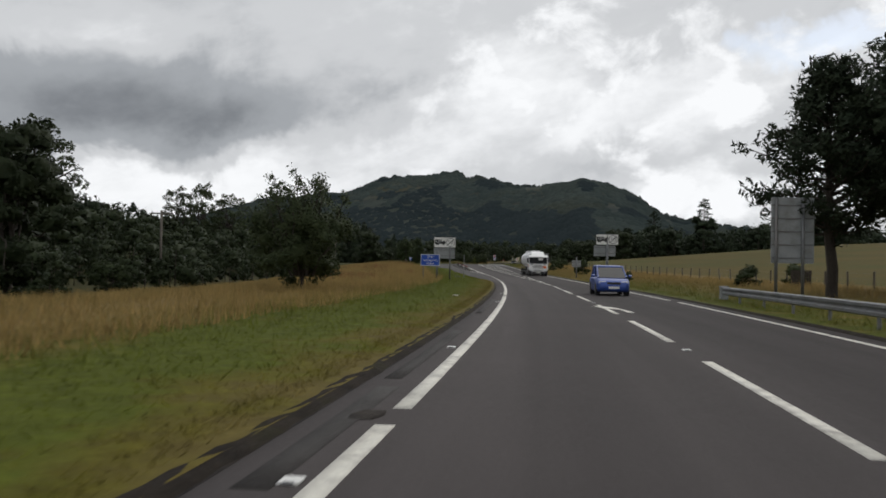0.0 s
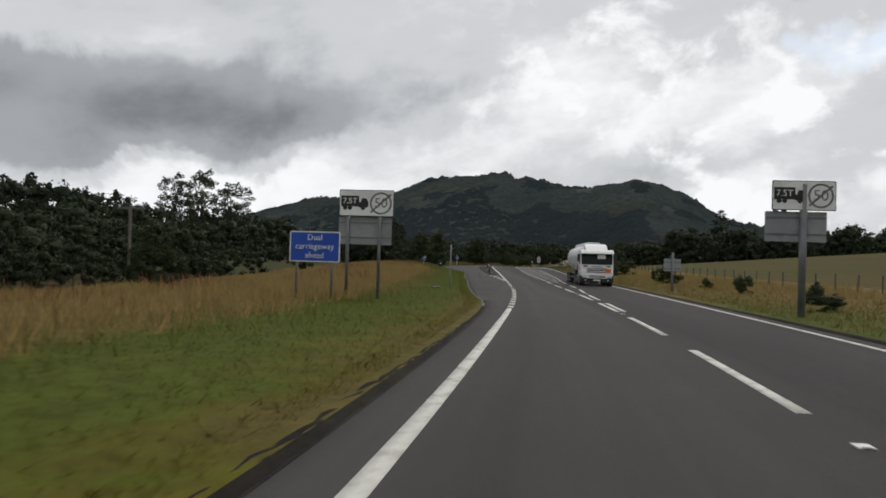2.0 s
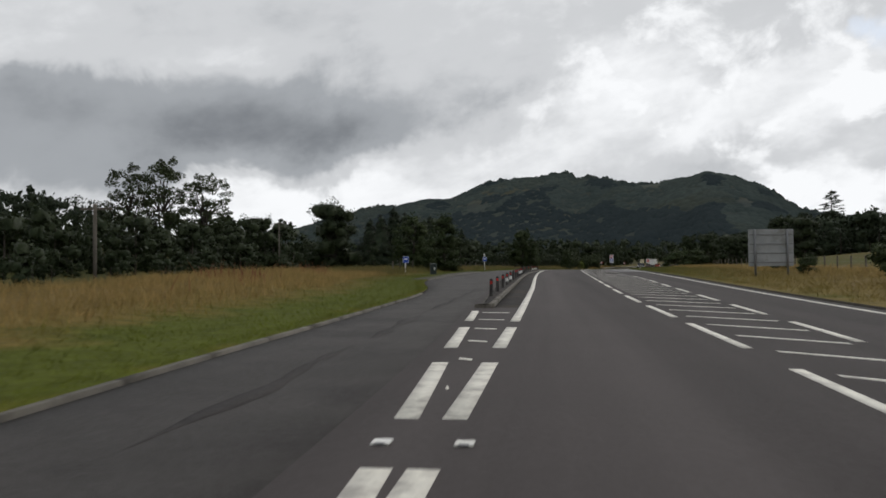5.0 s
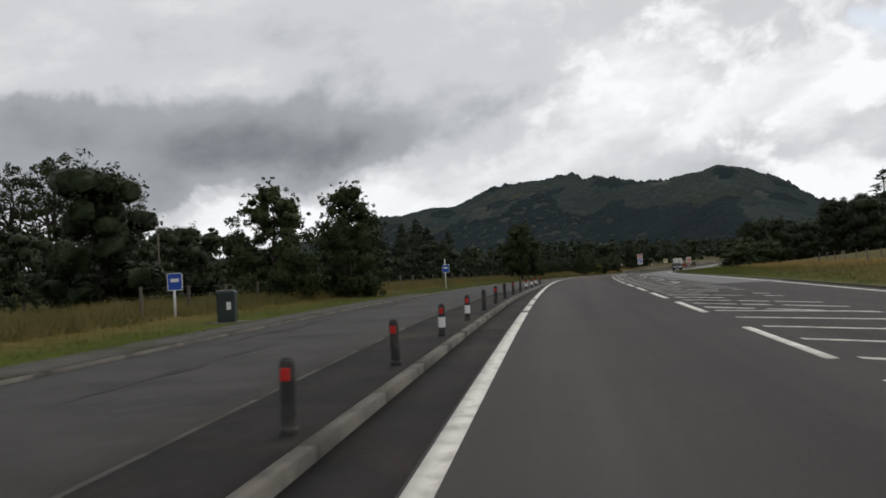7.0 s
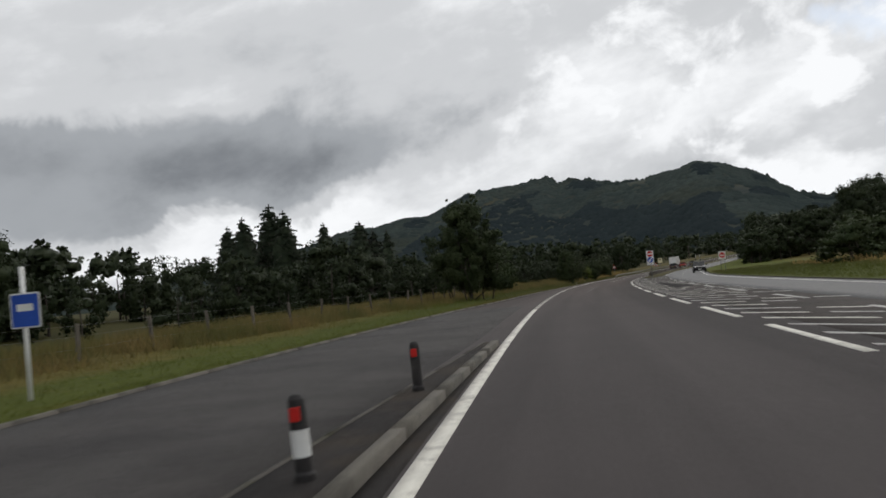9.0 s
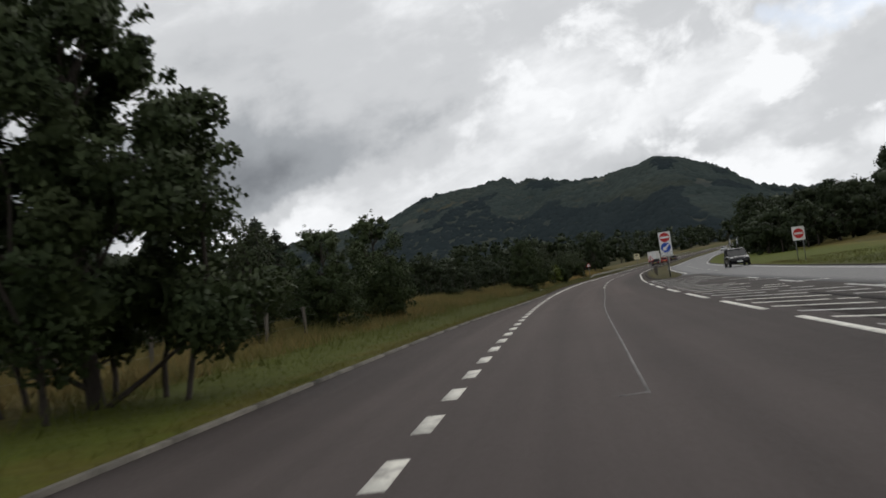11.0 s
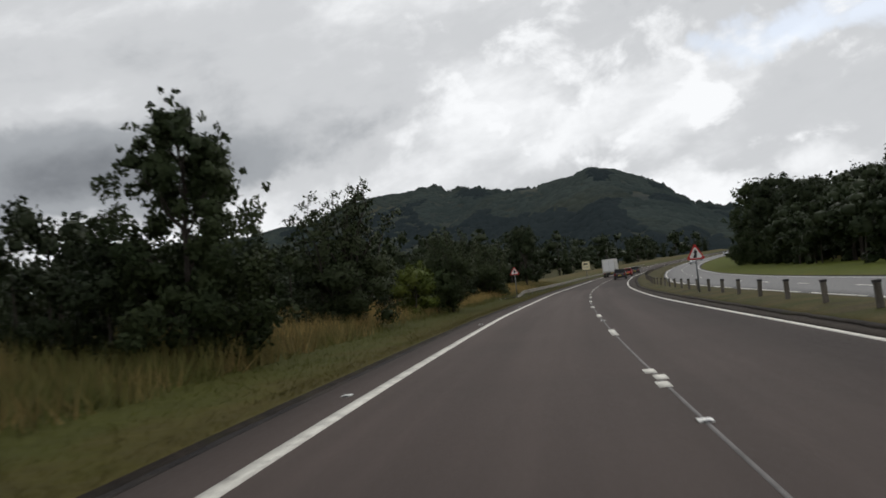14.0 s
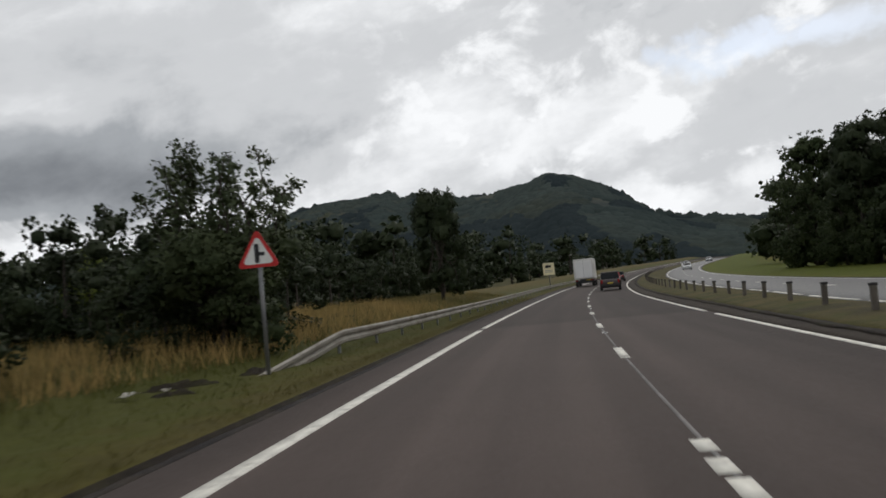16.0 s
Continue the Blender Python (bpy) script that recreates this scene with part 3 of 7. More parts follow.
def build_markings():
    chips = random.Random(4)
    # nearside edge line of the single carriageway, broken once, then short dashes over the lay-by's mouth
    line(-60, 6.5, edge_l, 0.17)
    line(7.3, 37.1, edge_l, 0.17)
    line(38.1, 69.4, edge_l, 0.17)
    for i in range(21):
        y = 70.1 + 1.955 * i
        if i in (11, 12, 13):
            for k in range(7):
                a, d = y + chips.uniform(0, 0.9), chips.uniform(-0.08, 0.08)
                dash(a, a + chips.uniform(0.06, 0.22), shift(edge_l, d), chips.uniform(0.04, 0.1), PAINT, "paint_chip")
        else:
            dash(y, y + 1.0, edge_l, 0.2)
    # fork into the lay-by's island
    fork = lambda y: np.interp(y, [111.5, 116.3, 121.5, 126, 133, 180], [-0.85, -1.08, -1.4, -1.62, -1.95, -3.4])
    for y0, y1 in ((112.0, 116.3), (117.9, 121.6), (123.4, 127.2)):
        dash(y0, y1, edge_l, 0.2)
        dash(y0, y1, fork, 0.2)
    dash(129, 132.5, fork, 0.18)
    line(128.8, 182.5, edge_l, 0.2)
    for y in np.arange(119.5, 134, 2.45):
        bar(y + 0.1, float(fork(y)) + 0.2, y - 0.05, float(edge_l(y)) - 0.25, 0.16)
    for y0, y1 in ((183.2, 186.3), (186.9, 191.0), (191.6, 242.0)):
        line(y0, y1, edge_l, 0.18)
    for i in range(-3, 32):
        dash(249.5 + 2.11 * i, 250.5 + 2.11 * i, edge_l, 0.2)
    line(317.4, 416.0, edge_l, 0.2)
    line(416.9, 740, edge_l, 0.2)
    # centre: warning line, then two lines that part round a hatched island
    for i in range(-7, 13):
        y = 6.0 + 9.1 * i
        dash(y, y + 6, centre, 0.15)
        if i >= 7:
            dash(y + 0.2, y + 6.1, centre_r, 0.15)
    for i in range(8):
        y = 123.5 + 6.6 * i
        dash(y, y + 4.8, centre, 0.15)
        dash(y + 1, y + 5.2, centre_r, 0.15)
    for y0 in np.arange(179.0, 314, 8.0):
        dash(y0, y0 + 5.3, centre, 0.17)
    dash(316.2, 321.1, centre, 0.15)
    dash(322.2, 326.9, centre, 0.15)
    line(327.7, 414.2, centre, 0.14)
    line(416.1, 740, centre, 0.14)
    for y in np.arange(103.5, 180, 2.45):
        a, b = float(centre(y)) + 0.3, float(centre_r(y - 1)) - 0.25
        if b - a > 0.3:
            bar(y, a, y - 1.0 * (b - a), b, 0.18)
    rng = np.random.RandomState(5)
    for y in np.arange(181, 322, 2.15):
        a, b = float(centre(y)) + 0.3, float(edge_r(y)) - 2.9 - max(0.0, y - 290) * 0.07
        if b - a < 0.6:
            continue
        # each stripe is laid in two or three worn runs
        cuts = [a, a + (b - a) * rng.uniform(0.3, 0.45), a + (b - a) * rng.uniform(0.55, 0.75), b]
        for k in range(3):
            if k and rng.rand() < (0.22 if y < 292 else 0.6):
                continue
            c, d = cuts[k] + (0.0 if k == 0 else rng.uniform(0.05, 0.4)), cuts[k + 1]
            if d - c > 0.25:
                bar(y - 1.7 * (c - a), c, y - 1.7 * (d - a), d, 0.32, PAINT if rng.rand() < 0.45 and k < 2 and y < 296 else PAINT_WORN)
    # dual carriageway lane line, the far carriageway and its edges
    for i in range(48):
        y = 317.7 + 8.58 * i
        if i % 3 == 0 and i < 12:
            # worn through by tyres into three pieces
            for k in range(3):
                dash(y + 0.68 * k, y + 0.68 * k + chips.uniform(0.42, 0.55), shift(lane, chips.uniform(-0.03, 0.03)), 0.15, PAINT)
        else:
            dash(y, y + 2.0, lane, 0.15, PAINT)
    bar(265.2, 0.40, 265.25, 0.72, 0.05, SEAM, "lane_joint")
    ribbon("lane_joint", 265.2, 700, shift(lane, -0.02), shift(lane, 0.02), -0.01, 0.0025, SEAM, road, step=1.5)
    line(-60, 34, edge_r, 0.15)
    line(36, 200, edge_r, 0.15)
    dash(200, 742, edge_r, 0.15, PAINT_WORN, "road_line", 0.009)
    for y in np.arange(205, 300, 9.0):
        dash(y, y + 4, shift(edge_r, -3.7), 0.15, PAINT_WORN, z=0.009)
    for y in np.arange(331, 730, 7.0):
        dash(y, y + chips.uniform(5.0, 6.9), shift(res_r, 0.33), 0.16, PAINT, "road_line", 0.009)
    for y in np.arange(330, 700, 9.0):
        dash(y, y + 2, lambda q: (edge_r(q) + res_r(q)) / 2, 0.12, z=0.009)
    # deflection arrow
    arrow = [(0.16, -2.9), (0.30, -2.6), (0.31, -1.3), (0.20, -0.1), (0.06, 1.1), (-0.26, 1.9), (-0.65, 2.2), (-0.39, 0.5), (-0.08, 0.4), (0.04, 0.1), (0.11, -1.3), (0.01, -2.8)]
    b = prism(arrow, 0.008, "z")
    part("arrow_marking", b, PAINT, road, "", spot(26.6, 2.68, 0.006))


build_markings()


def build_kerbs():
    for y0, y1 in ((69, 143.5), (164, 318.5)):
        n = int((y1 - y0) / 2.4)
        holder = tagged(new("kerb"), "pale concrete kerb along the grass verge", "kerb", kind="structure")
        for i in range(n):
            a = y0 + (y1 - y0) * i / n
            b = y0 + (y1 - y0) * (i + 1) / n - 0.012
            ribbon("kerb_stone", a, b, shift(tarmac_l, -0.03), shift(tarmac_l, 0.08), -0.12, 0.055, KERB, holder, step=0.8)


build_kerbs()


# ---------------------------------------------------------------- wooded hills
SKY_AZ = [-60, -40, -30, -23.4, -21.6, -17.8, -14.6, -11.9, -10.3, -8.3, -6.7, -3.9, -2.3, -0.7, 1.7, 2.5, 3.6, 6.2, 8.4, 11.4, 13.5, 15.5, 17.3, 18.8, 21.6, 26, 35, 50, 75]
SKY_EL = [0.025, 0.03, 0.03, 0.036, 0.0415, 0.049, 0.066, 0.081, 0.080, 0.088, 0.087, 0.108, 0.112, 0.1125, 0.1195, 0.1115, 0.1135, 0.1035, 0.1035, 0.1135, 0.107, 0.093, 0.069, 0.061, 0.053, 0.044, 0.035, 0.03, 0.03]
# how thickly the ridge is wooded: tree clumps, bare grassy shoulders between them
WOODED_AZ = [-60, -24, -19, -13.6, -12.8, -12, -4.7, -4.0, -3.1, -2.6, -0.8, 0, 2.2, 2.6, 3.2, 6, 8.6, 9.2, 13.0, 13.6, 14.3, 16, 18, 75]
WOODED = [1, 0.9, 0.15, 0.15, 0.8, 0.2, 0.2, 0.95, 0.9, 0.3, 0.5, 1, 1, 0.25, 1, 0.9, 0.9, 0.1, 0.12, 0.9, 0.3, 0.55, 0.9, 1]
HILL_EYE = (8.7, 184.0, 1.5)


def hill_reach(az):
    return np.interp(az, [-60, -20, -8, 2, 7, 12, 20, 40, 75], [2300, 2300, 2250, 2150, 1750, 1520, 1500, 1400, 1300])


def hill_point(az, f):
    """A place on the hill: azimuth in degrees seen from the road, f the way out, 1 on the crest."""
    r = hill_reach(az)
    el = np.interp(az, SKY_AZ, SKY_EL)
    x, y = np.sin(np.radians(az)) * r * f, np.cos(np.radians(az)) * r * f
    crest = el * r - 2.5 - 6.0 * np.interp(az, WOODED_AZ, WOODED)
    g = np.where(f < 1, sstep(0.42, 1.04, f) / sstep(0.42, 1.04, 1.0), 1 - 0.9 * (f - 1))
    rough = 20 * wobble(x, y, 11, 330) + 9 * wobble(x, y, 12, 130)
    z = crest * g + rough * np.clip((1 - f) * 6, 0, 1) * g
    return np.stack([x + HILL_EYE[0], y + HILL_EYE[1], z], -1)


def hill_z(x, y):
    dx, dy = x - HILL_EYE[0], y - HILL_EYE[1]
    az = np.degrees(np.arctan2(dx, dy))
    return hill_point(az, np.hypot(dx, dy) / hill_reach(az))[..., 2]


def build_hill():
    az = np.concatenate([np.linspace(-60, -27, 50), np.linspace(-26.5, 32, 300), np.linspace(33, 75, 50)])
    f = np.concatenate([np.linspace(0.42, 1.0, 60), [1.04, 1.1, 1.2]])
    A, F = np.meshgrid(az, f, indexing="ij")
    me = mesh_np("hill", hill_point(A, F).reshape(-1, 3), grid_faces(len(az), len(f))[:, ::-1], True)
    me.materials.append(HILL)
    tagged(new("hill", me), "long wooded hill with a knobbly tree-lined ridge", "hill", kind="structure")


build_hill()


# ---------------------------------------------------------------- plants
def unit(v):
    return v / (np.linalg.norm(v, axis=1)[:, None] + 1e-9)


def join(*meshes):
    """Several (verts, quads, normals) as one."""
    off = np.cumsum([0] + [len(m[0]) for m in meshes[:-1]])
    return np.concatenate([m[0] for m in meshes]), np.concatenate([m[1] + o for m, o in zip(meshes, off)]), np.concatenate([m[2] for m in meshes])


def leaves(rng, centres, radii, count, size, flat=0.75, shell=0.55, slim=0.5):
    """Leaf quads strewn through blobs: verts, quads and soft normals that follow the crown."""
    w = radii ** 2
    pick = rng.choice(len(centres), count, p=w / w.sum())
    d = unit(rng.normal(size=(count, 3)))
    r = (shell + (1 - shell) * rng.rand(count) ** 0.6) * radii[pick] * rng.uniform(0.85, 1.15, count)
    c = centres[pick] + d * r[:, None] * np.array([1, 1, flat])
    mid = centres.mean(0) * np.array([1, 1, 0.7])
    return leaf_quads(rng, c, size, d, slim=slim, out=d + 0.9 * unit(c - mid) + np.array([0, 0, 0.1]))


def leaf_quads(rng, c, size, d=None, droop=0.25, slim=0.5, out=None):
    count = len(c)
    a = rng.normal(size=(count, 3))
    if d is not None:
        a += 0.7 * d
    a[:, 2] -= droop
    a = unit(a)
    b = unit(np.cross(a, rng.normal(size=(count, 3))))
    s = (size * rng.uniform(0.6, 1.35, count))[:, None]
    if out is None:
        out = c - c.mean(0) * np.array([1, 1, 0.6])
    out = unit(out)
    v = np.stack([c - a * s * 0.5, c + b * s * slim * 0.5 + a * s * 0.05, c + a * s * 0.55, c - b * s * slim * 0.5 + a * s * 0.05], 1)
    g = unit(np.cross(v[:, 1] - v[:, 0], v[:, 3] - v[:, 0]))
    turned = (g * out).sum(1) < 0
    v[turned] = v[turned][:, [0, 3, 2, 1]]
    g[turned] *= -1
    n = unit(out + 0.55 * g)
    return v.reshape(-1, 3), np.arange(count * 4).reshape(-1, 4), np.repeat(n, 4, 0)


def lump_template():
    """A ball of 24 quads, six sheets pushed out of a cube."""
    g = np.linspace(-1, 1, 3)
    V, F = [], []
    for ax in range(3):
        for sg in (-1, 1):
            o = len(V) * 9
            q = np.zeros((9, 3))
            A, B = np.meshgrid(g, g, indexing="ij")
            q[:, ax], q[:, (ax + 1) % 3], q[:, (ax + 2) % 3] = sg, A.ravel(), B.ravel() * sg
            V.append(unit(q))
            F += [[o + i * 3 + j, o + (i + 1) * 3 + j, o + (i + 1) * 3 + j + 1, o + i * 3 + j + 1] for i in range(2) for j in range(2)]
    return np.concatenate(V), np.array(F)


LUMP = lump_template()


def cores(centres, radii, k=0.74, flat=0.8):
    """Dense inner foliage: uneven lumps inside the leaves, so that a thick crown lets no light through."""
    lv, lf = LUMP
    mid = centres.mean(0)
    dapple = np.random.RandomState(3).normal(size=(211, 3))
    out = []
    for i, (c, r) in enumerate(zip(centres, radii)):
        bump = 1 + 0.22 * np.sin(lv[:, :1] * 4.1 + i) * np.cos(lv[:, 1:2] * 3.7 + 2 * i) + 0.12 * np.sin(lv[:, 2:] * 6 + i)
        v = c + lv * r * k * bump * np.array([1, 1, flat])
        out.append((v, lf, unit(lv + 0.9 * unit(v - mid) + 0.9 * dapple[(np.arange(len(lv)) + 7 * i) % len(dapple)])))
    return join(*out)


def tubes(lines, seg=6):
    """Tapered tubes along polylines [(points, r0, r1)]: verts and quads."""
    V, F, o = [], [], 0
    for pts, r0, r1 in lines:
        pts = np.asarray(pts, float)
        n = len(pts)
        t = np.gradient(pts, axis=0)
        t /= np.linalg.norm(t, axis=1)[:, None]
        ref = np.array([1, 0, 0]) if abs(t[0, 0]) < 0.8 else np.array([0, 1, 0])
        u = np.cross(t, ref)
        u /= np.linalg.norm(u, axis=1)[:, None]
        w = np.cross(t, u)
        a = np.linspace(0, 2 * np.pi, seg, endpoint=False)
        r = np.linspace(r0, r1, n)[:, None, None]
        ring = pts[:, None] + r * (np.cos(a)[None, :, None] * u[:, None] + np.sin(a)[None, :, None] * w[:, None])
        V.append(ring.reshape(-1, 3))
        for i in range(n - 1):
            for j in range(seg):
                F.append((o + i * seg + j, o + i * seg + (j + 1) % seg, o + (i + 1) * seg + (j + 1) % seg, o + (i + 1) * seg + j))
        o += n * seg
    return np.concatenate(V), np.array(F)


def mesh_part(name, vf, mat, parent, label="", smooth=False):
    me = mesh_np(name, vf[0], vf[1], smooth or len(vf) == 3)
    if len(vf) == 3:
        me.normals_split_custom_set_from_vertices(np.asarray(vf[2], np.float32))
    me.materials.append(mat)
    ob = new(name, me)
    ob.parent = parent
    return tagged(ob, label)


def bend(rng, a, b, n=5, k=0.08):
    a, b = np.asarray(a, float), np.asarray(b, float)
    t = np.linspace(0, 1, n)[:, None]
    p = a * (1 - t) + b * t
    p[1:-1] += rng.normal(size=(n - 2, 3)) * np.linalg.norm(b - a) * k
    return p


def broad_shape(seed, h, w, bare=0.2, blobs=26, count=5000, leaf=0.3, ragged=0.5, core=0.7, fat=1.0, slim=0.6):
    """Trunk and limbs, and the leaves, of a broadleaf tree."""
    rng = np.random.RandomState(seed)
    base = h * bare
    cs, rs = [], []
    for i in range(blobs):
        t = rng.rand()
        zz = base + (h - base) * (0.05 + 0.95 * t ** 0.95)
        env = w / 2 * np.sqrt(max(0.05, 1 - ((zz - base) / (h - base) * 1.9 - 0.75) ** 2 * 0.62))
        a, q = rng.uniform(0, 6.28), np.sqrt(rng.rand()) * 0.85
        r = w * rng.uniform(0.12, 0.21) * fat
        cs.append((np.cos(a) * env * q, np.sin(a) * env * q, min(zz, h - r * 0.6)))
        rs.append(r)
    for i in range(int(blobs * ragged)):      # sprays that stick out of the crown
        j = rng.randint(blobs)
        d = np.array(cs[j]) - np.array([0, 0, base + (h - base) * 0.4])
        d = d / (np.linalg.norm(d) + 1e-6)
        cs.append(tuple(np.array(cs[j]) + d * rs[j] * rng.uniform(0.6, 1.0)))
        rs.append(rs[j] * rng.uniform(0.28, 0.45))
    cs, rs = np.array(cs), np.array(rs)
    top = np.array([rng.normal() * 0.03 * h, rng.normal() * 0.03 * h, h * 0.8])
    trunk = bend(rng, (0, 0, -0.4), top, 7, 0.02)
    lines = [(trunk, 0.028 * h, 0.006 * h)]
    for j in rng.choice(blobs, min(blobs, 16), False):
        k = rng.randint(1, 6)
        lines.append((bend(rng, trunk[k], cs[j], 5, 0.07), 0.011 * h, 0.003 * h))
    crown = leaves(rng, cs, rs, count, leaf, slim=slim)
    return tubes(lines), join(crown, cores(cs[:blobs], rs[:blobs], core)) if core else crown


def maple_shape(seed, h, w, count=24000, leaf=0.16, bare=0.06, squat=0.34, power=2.5, stems=0):
    """A dense egg-shaped broadleaf tree with leaders that break the outline."""
    rng = np.random.RandomState(seed)
    trunk = bend(rng, (0, 0, -0.4), (rng.normal() * 0.1, rng.normal() * 0.1, h * 0.93), 8, 0.008)
    lines, cs, rs = [(trunk, 0.022 * h, 0.004 * h)], [], []
    for i in range(stems):
        a = i * 6.28 / stems + rng.normal() * 0.2
        q = w * rng.uniform(0.12, 0.3)
        lines.append((bend(rng, (np.cos(a) * q * 0.8, np.sin(a) * q * 0.8, -0.3), (np.cos(a) * q * 1.3, np.sin(a) * q * 1.3, h * rng.uniform(0.4, 0.6)), 6, 0.02), 0.008 * h, 0.004 * h))

    def env(t):
        return w / 2 * np.where(t < squat, 0.72 + 0.28 * np.sin(np.clip(t, 0, 1) / squat * 1.57), np.clip(1 - ((t - squat) / (1.03 - squat)) ** power, 0.02, 1))
    for i in range(130):
        t = bare + (1 - bare) * rng.rand() ** 0.92 * 0.97
        a = rng.uniform(0, 6.28)
        lump = 1 + 0.16 * np.sin(3 * a + 5 * t + seed) + 0.10 * rng.normal()
        q = rng.rand() ** 0.45 * 0.86
        e = float(env(t)) * lump
        r = w * rng.uniform(0.075, 0.13) * (1.1 - 0.5 * t)
        tip = np.array([np.cos(a) * e * q, np.sin(a) * e * q, h * t * 0.97])
        cs.append(tip)
        rs.append(r)
        if i % 4 == 0:
            k = max(0.04, t - 0.22 * q)
            root = np.array([np.interp(k, np.linspace(0, 1, 8), trunk[:, j]) for j in range(3)])
            lines.append((bend(rng, root, tip, 5, 0.05), 0.007 * h, 0.0015 * h))
    for i in range(110):          # shoots at the rim
        j = rng.randint(130)
        d = cs[j] - np.array([0, 0, h * 0.35])
        d = d / (np.linalg.norm(d) + 1e-6) + np.array([0, 0, 0.35]) + rng.normal(size=3) * 0.25
        cs.append(cs[j] + d * rs[j] * rng.uniform(0.7, 1.55))
        rs.append(rs[j] * rng.uniform(0.24, 0.42))
    cs, rs = np.array(cs), np.array(rs)
    inner = (np.linalg.norm(cs[:, :2], axis=1) < 0.26 * w) & (rs > 0.04 * w)
    return tubes(lines), join(leaves(rng, cs, rs, count, leaf, 0.85, 0.3, 0.62), cores(cs[inner], rs[inner], 0.7))


def rowan_shape(seed, h, w, stems=11, count=12000, leaf=0.2, bushy=0.55):
    """A young ash or rowan: a dense foot and many upright feathery shoots."""
    rng = np.random.RandomState(seed)
    lines, C, D = [], [], []
    cs, rs = [], []
    for i in range(26):
        zz = h * bushy * rng.rand() ** 0.8
        a, q = rng.uniform(0, 6.28), np.sqrt(rng.rand())
        env = w / 2 * (0.62 + 0.3 * np.sin(zz / (h * bushy) * 2.4))
        r = w * rng.uniform(0.11, 0.18)
        cs.append((np.cos(a) * env * q, np.sin(a) * env * q, zz + r * 0.4))
        rs.append(r)
    cs, rs = np.array(cs), np.array(rs)
    body = join(leaves(rng, cs, rs, int(count * 0.55), leaf), cores(cs, rs, 0.5))
    for i in range(stems):
        a, q = rng.uniform(0, 6.28), np.sqrt(rng.rand())
        top = h * (1 - 0.26 * q ** 1.5) * rng.uniform(0.84, 1.0)
        tip = np.array([np.cos(a) * w * 0.5 * q, np.sin(a) * w * 0.5 * q, top])
        root = np.array([tip[0] * 0.25, tip[1] * 0.25, h * 0.12])
        p = bend(rng, root, tip, 7, 0.03)
        lines.append((p, 0.009 * h, 0.002 * h))
        n = int(count * 0.45 / stems)
        k = rng.rand(n) ** 0.75
        pos = np.stack([np.interp(k, np.linspace(0, 1, 7), p[:, j]) for j in range(3)], -1)
        # side twigs: leaves gather in tufts round the shoot
        tuft = rng.randint(0, 13, n)
        ta = (tuft * 2.4) % 6.28
        tk = 0.25 + 0.75 * (tuft + 0.5) / 13
        base_p = np.stack([np.interp(tk, np.linspace(0, 1, 7), p[:, j]) for j in range(3)], -1)
        reach = w * 0.17 * (1.2 - 0.9 * tk)
        out = base_p + np.stack([np.cos(ta) * reach, np.sin(ta) * reach, 0.25 * reach], -1) * rng.rand(n)[:, None] ** 0.5
        C.append(out + rng.normal(size=(n, 3)) * w * 0.022)
    lines.append((bend(rng, (0, 0, -0.4), (0, 0, h * 0.6), 5, 0.02), 0.02 * h, 0.008 * h))
    return tubes(lines), join(body, leaf_quads(rng, np.concatenate(C), leaf, slim=0.6))


def fir_shape(seed, h, w, count=2600, low=0.06, open_=0.0, needle=0.055):
    """A conifer with whorls of drooping boughs."""
    rng = np.random.RandomState(seed)
    lines = [(bend(rng, (0, 0, -0.4), (0, 0, h), 7, 0.006), 0.02 * h, 0.004 * h)]
    C = []
    z = h * low
    boughs = []
    while z < h * 0.985:
        t = (z - h * low) / (h * (1 - low))
        reach = w / 2 * (1 - t) ** 0.72 * (1 - 0.35 * open_ * np.sin(t * 9) ** 2)
        for k in range(6):
            a = rng.uniform(0, 6.28)
            L = max(0.25, reach * rng.uniform(0.62, 1.12))
            tip = np.array([np.cos(a) * L, np.sin(a) * L, z - L * rng.uniform(0.05, 0.32)])
            boughs.append((np.array([0, 0, z + 0.05 * L]), tip, L))
        z += h * 0.026 * (1 + open_)
    tot = sum(b[2] for b in boughs)
    for a, b, L in boughs:
        lines.append((np.array([a, (a + b) / 2 + (0, 0, 0.05 * L), b]), 0.004 * h, 0.001 * h))
        n = max(3, int(count * L / tot))
        t = rng.rand(n) ** 0.7
        side = np.cross(b - a, (0, 0, 1))
        side /= np.linalg.norm(side) + 1e-9
        c = a + (b - a) * t[:, None] + side * (rng.normal(size=n) * 0.16 * L * (1.1 - t))[:, None]
        c[:, 2] -= rng.rand(n) * 0.12 * L
        C.append(c)
    c = np.concatenate(C)
    zz = np.linspace(h * low + 0.05 * h, h * 0.9, 9)
    rr = w / 2 * (1 - (zz - h * low) / (h * (1 - low))) ** 0.75 * 0.62
    heart = cores(np.stack([0 * zz, 0 * zz, zz], -1), rr, 1.0, 0.9)
    return tubes(lines, 5), join(leaf_quads(rng, c, h * needle, None, 0.6, 0.42, c * np.array([1, 1, 0]) + np.array([0, 0, 0.12 * w])), heart)


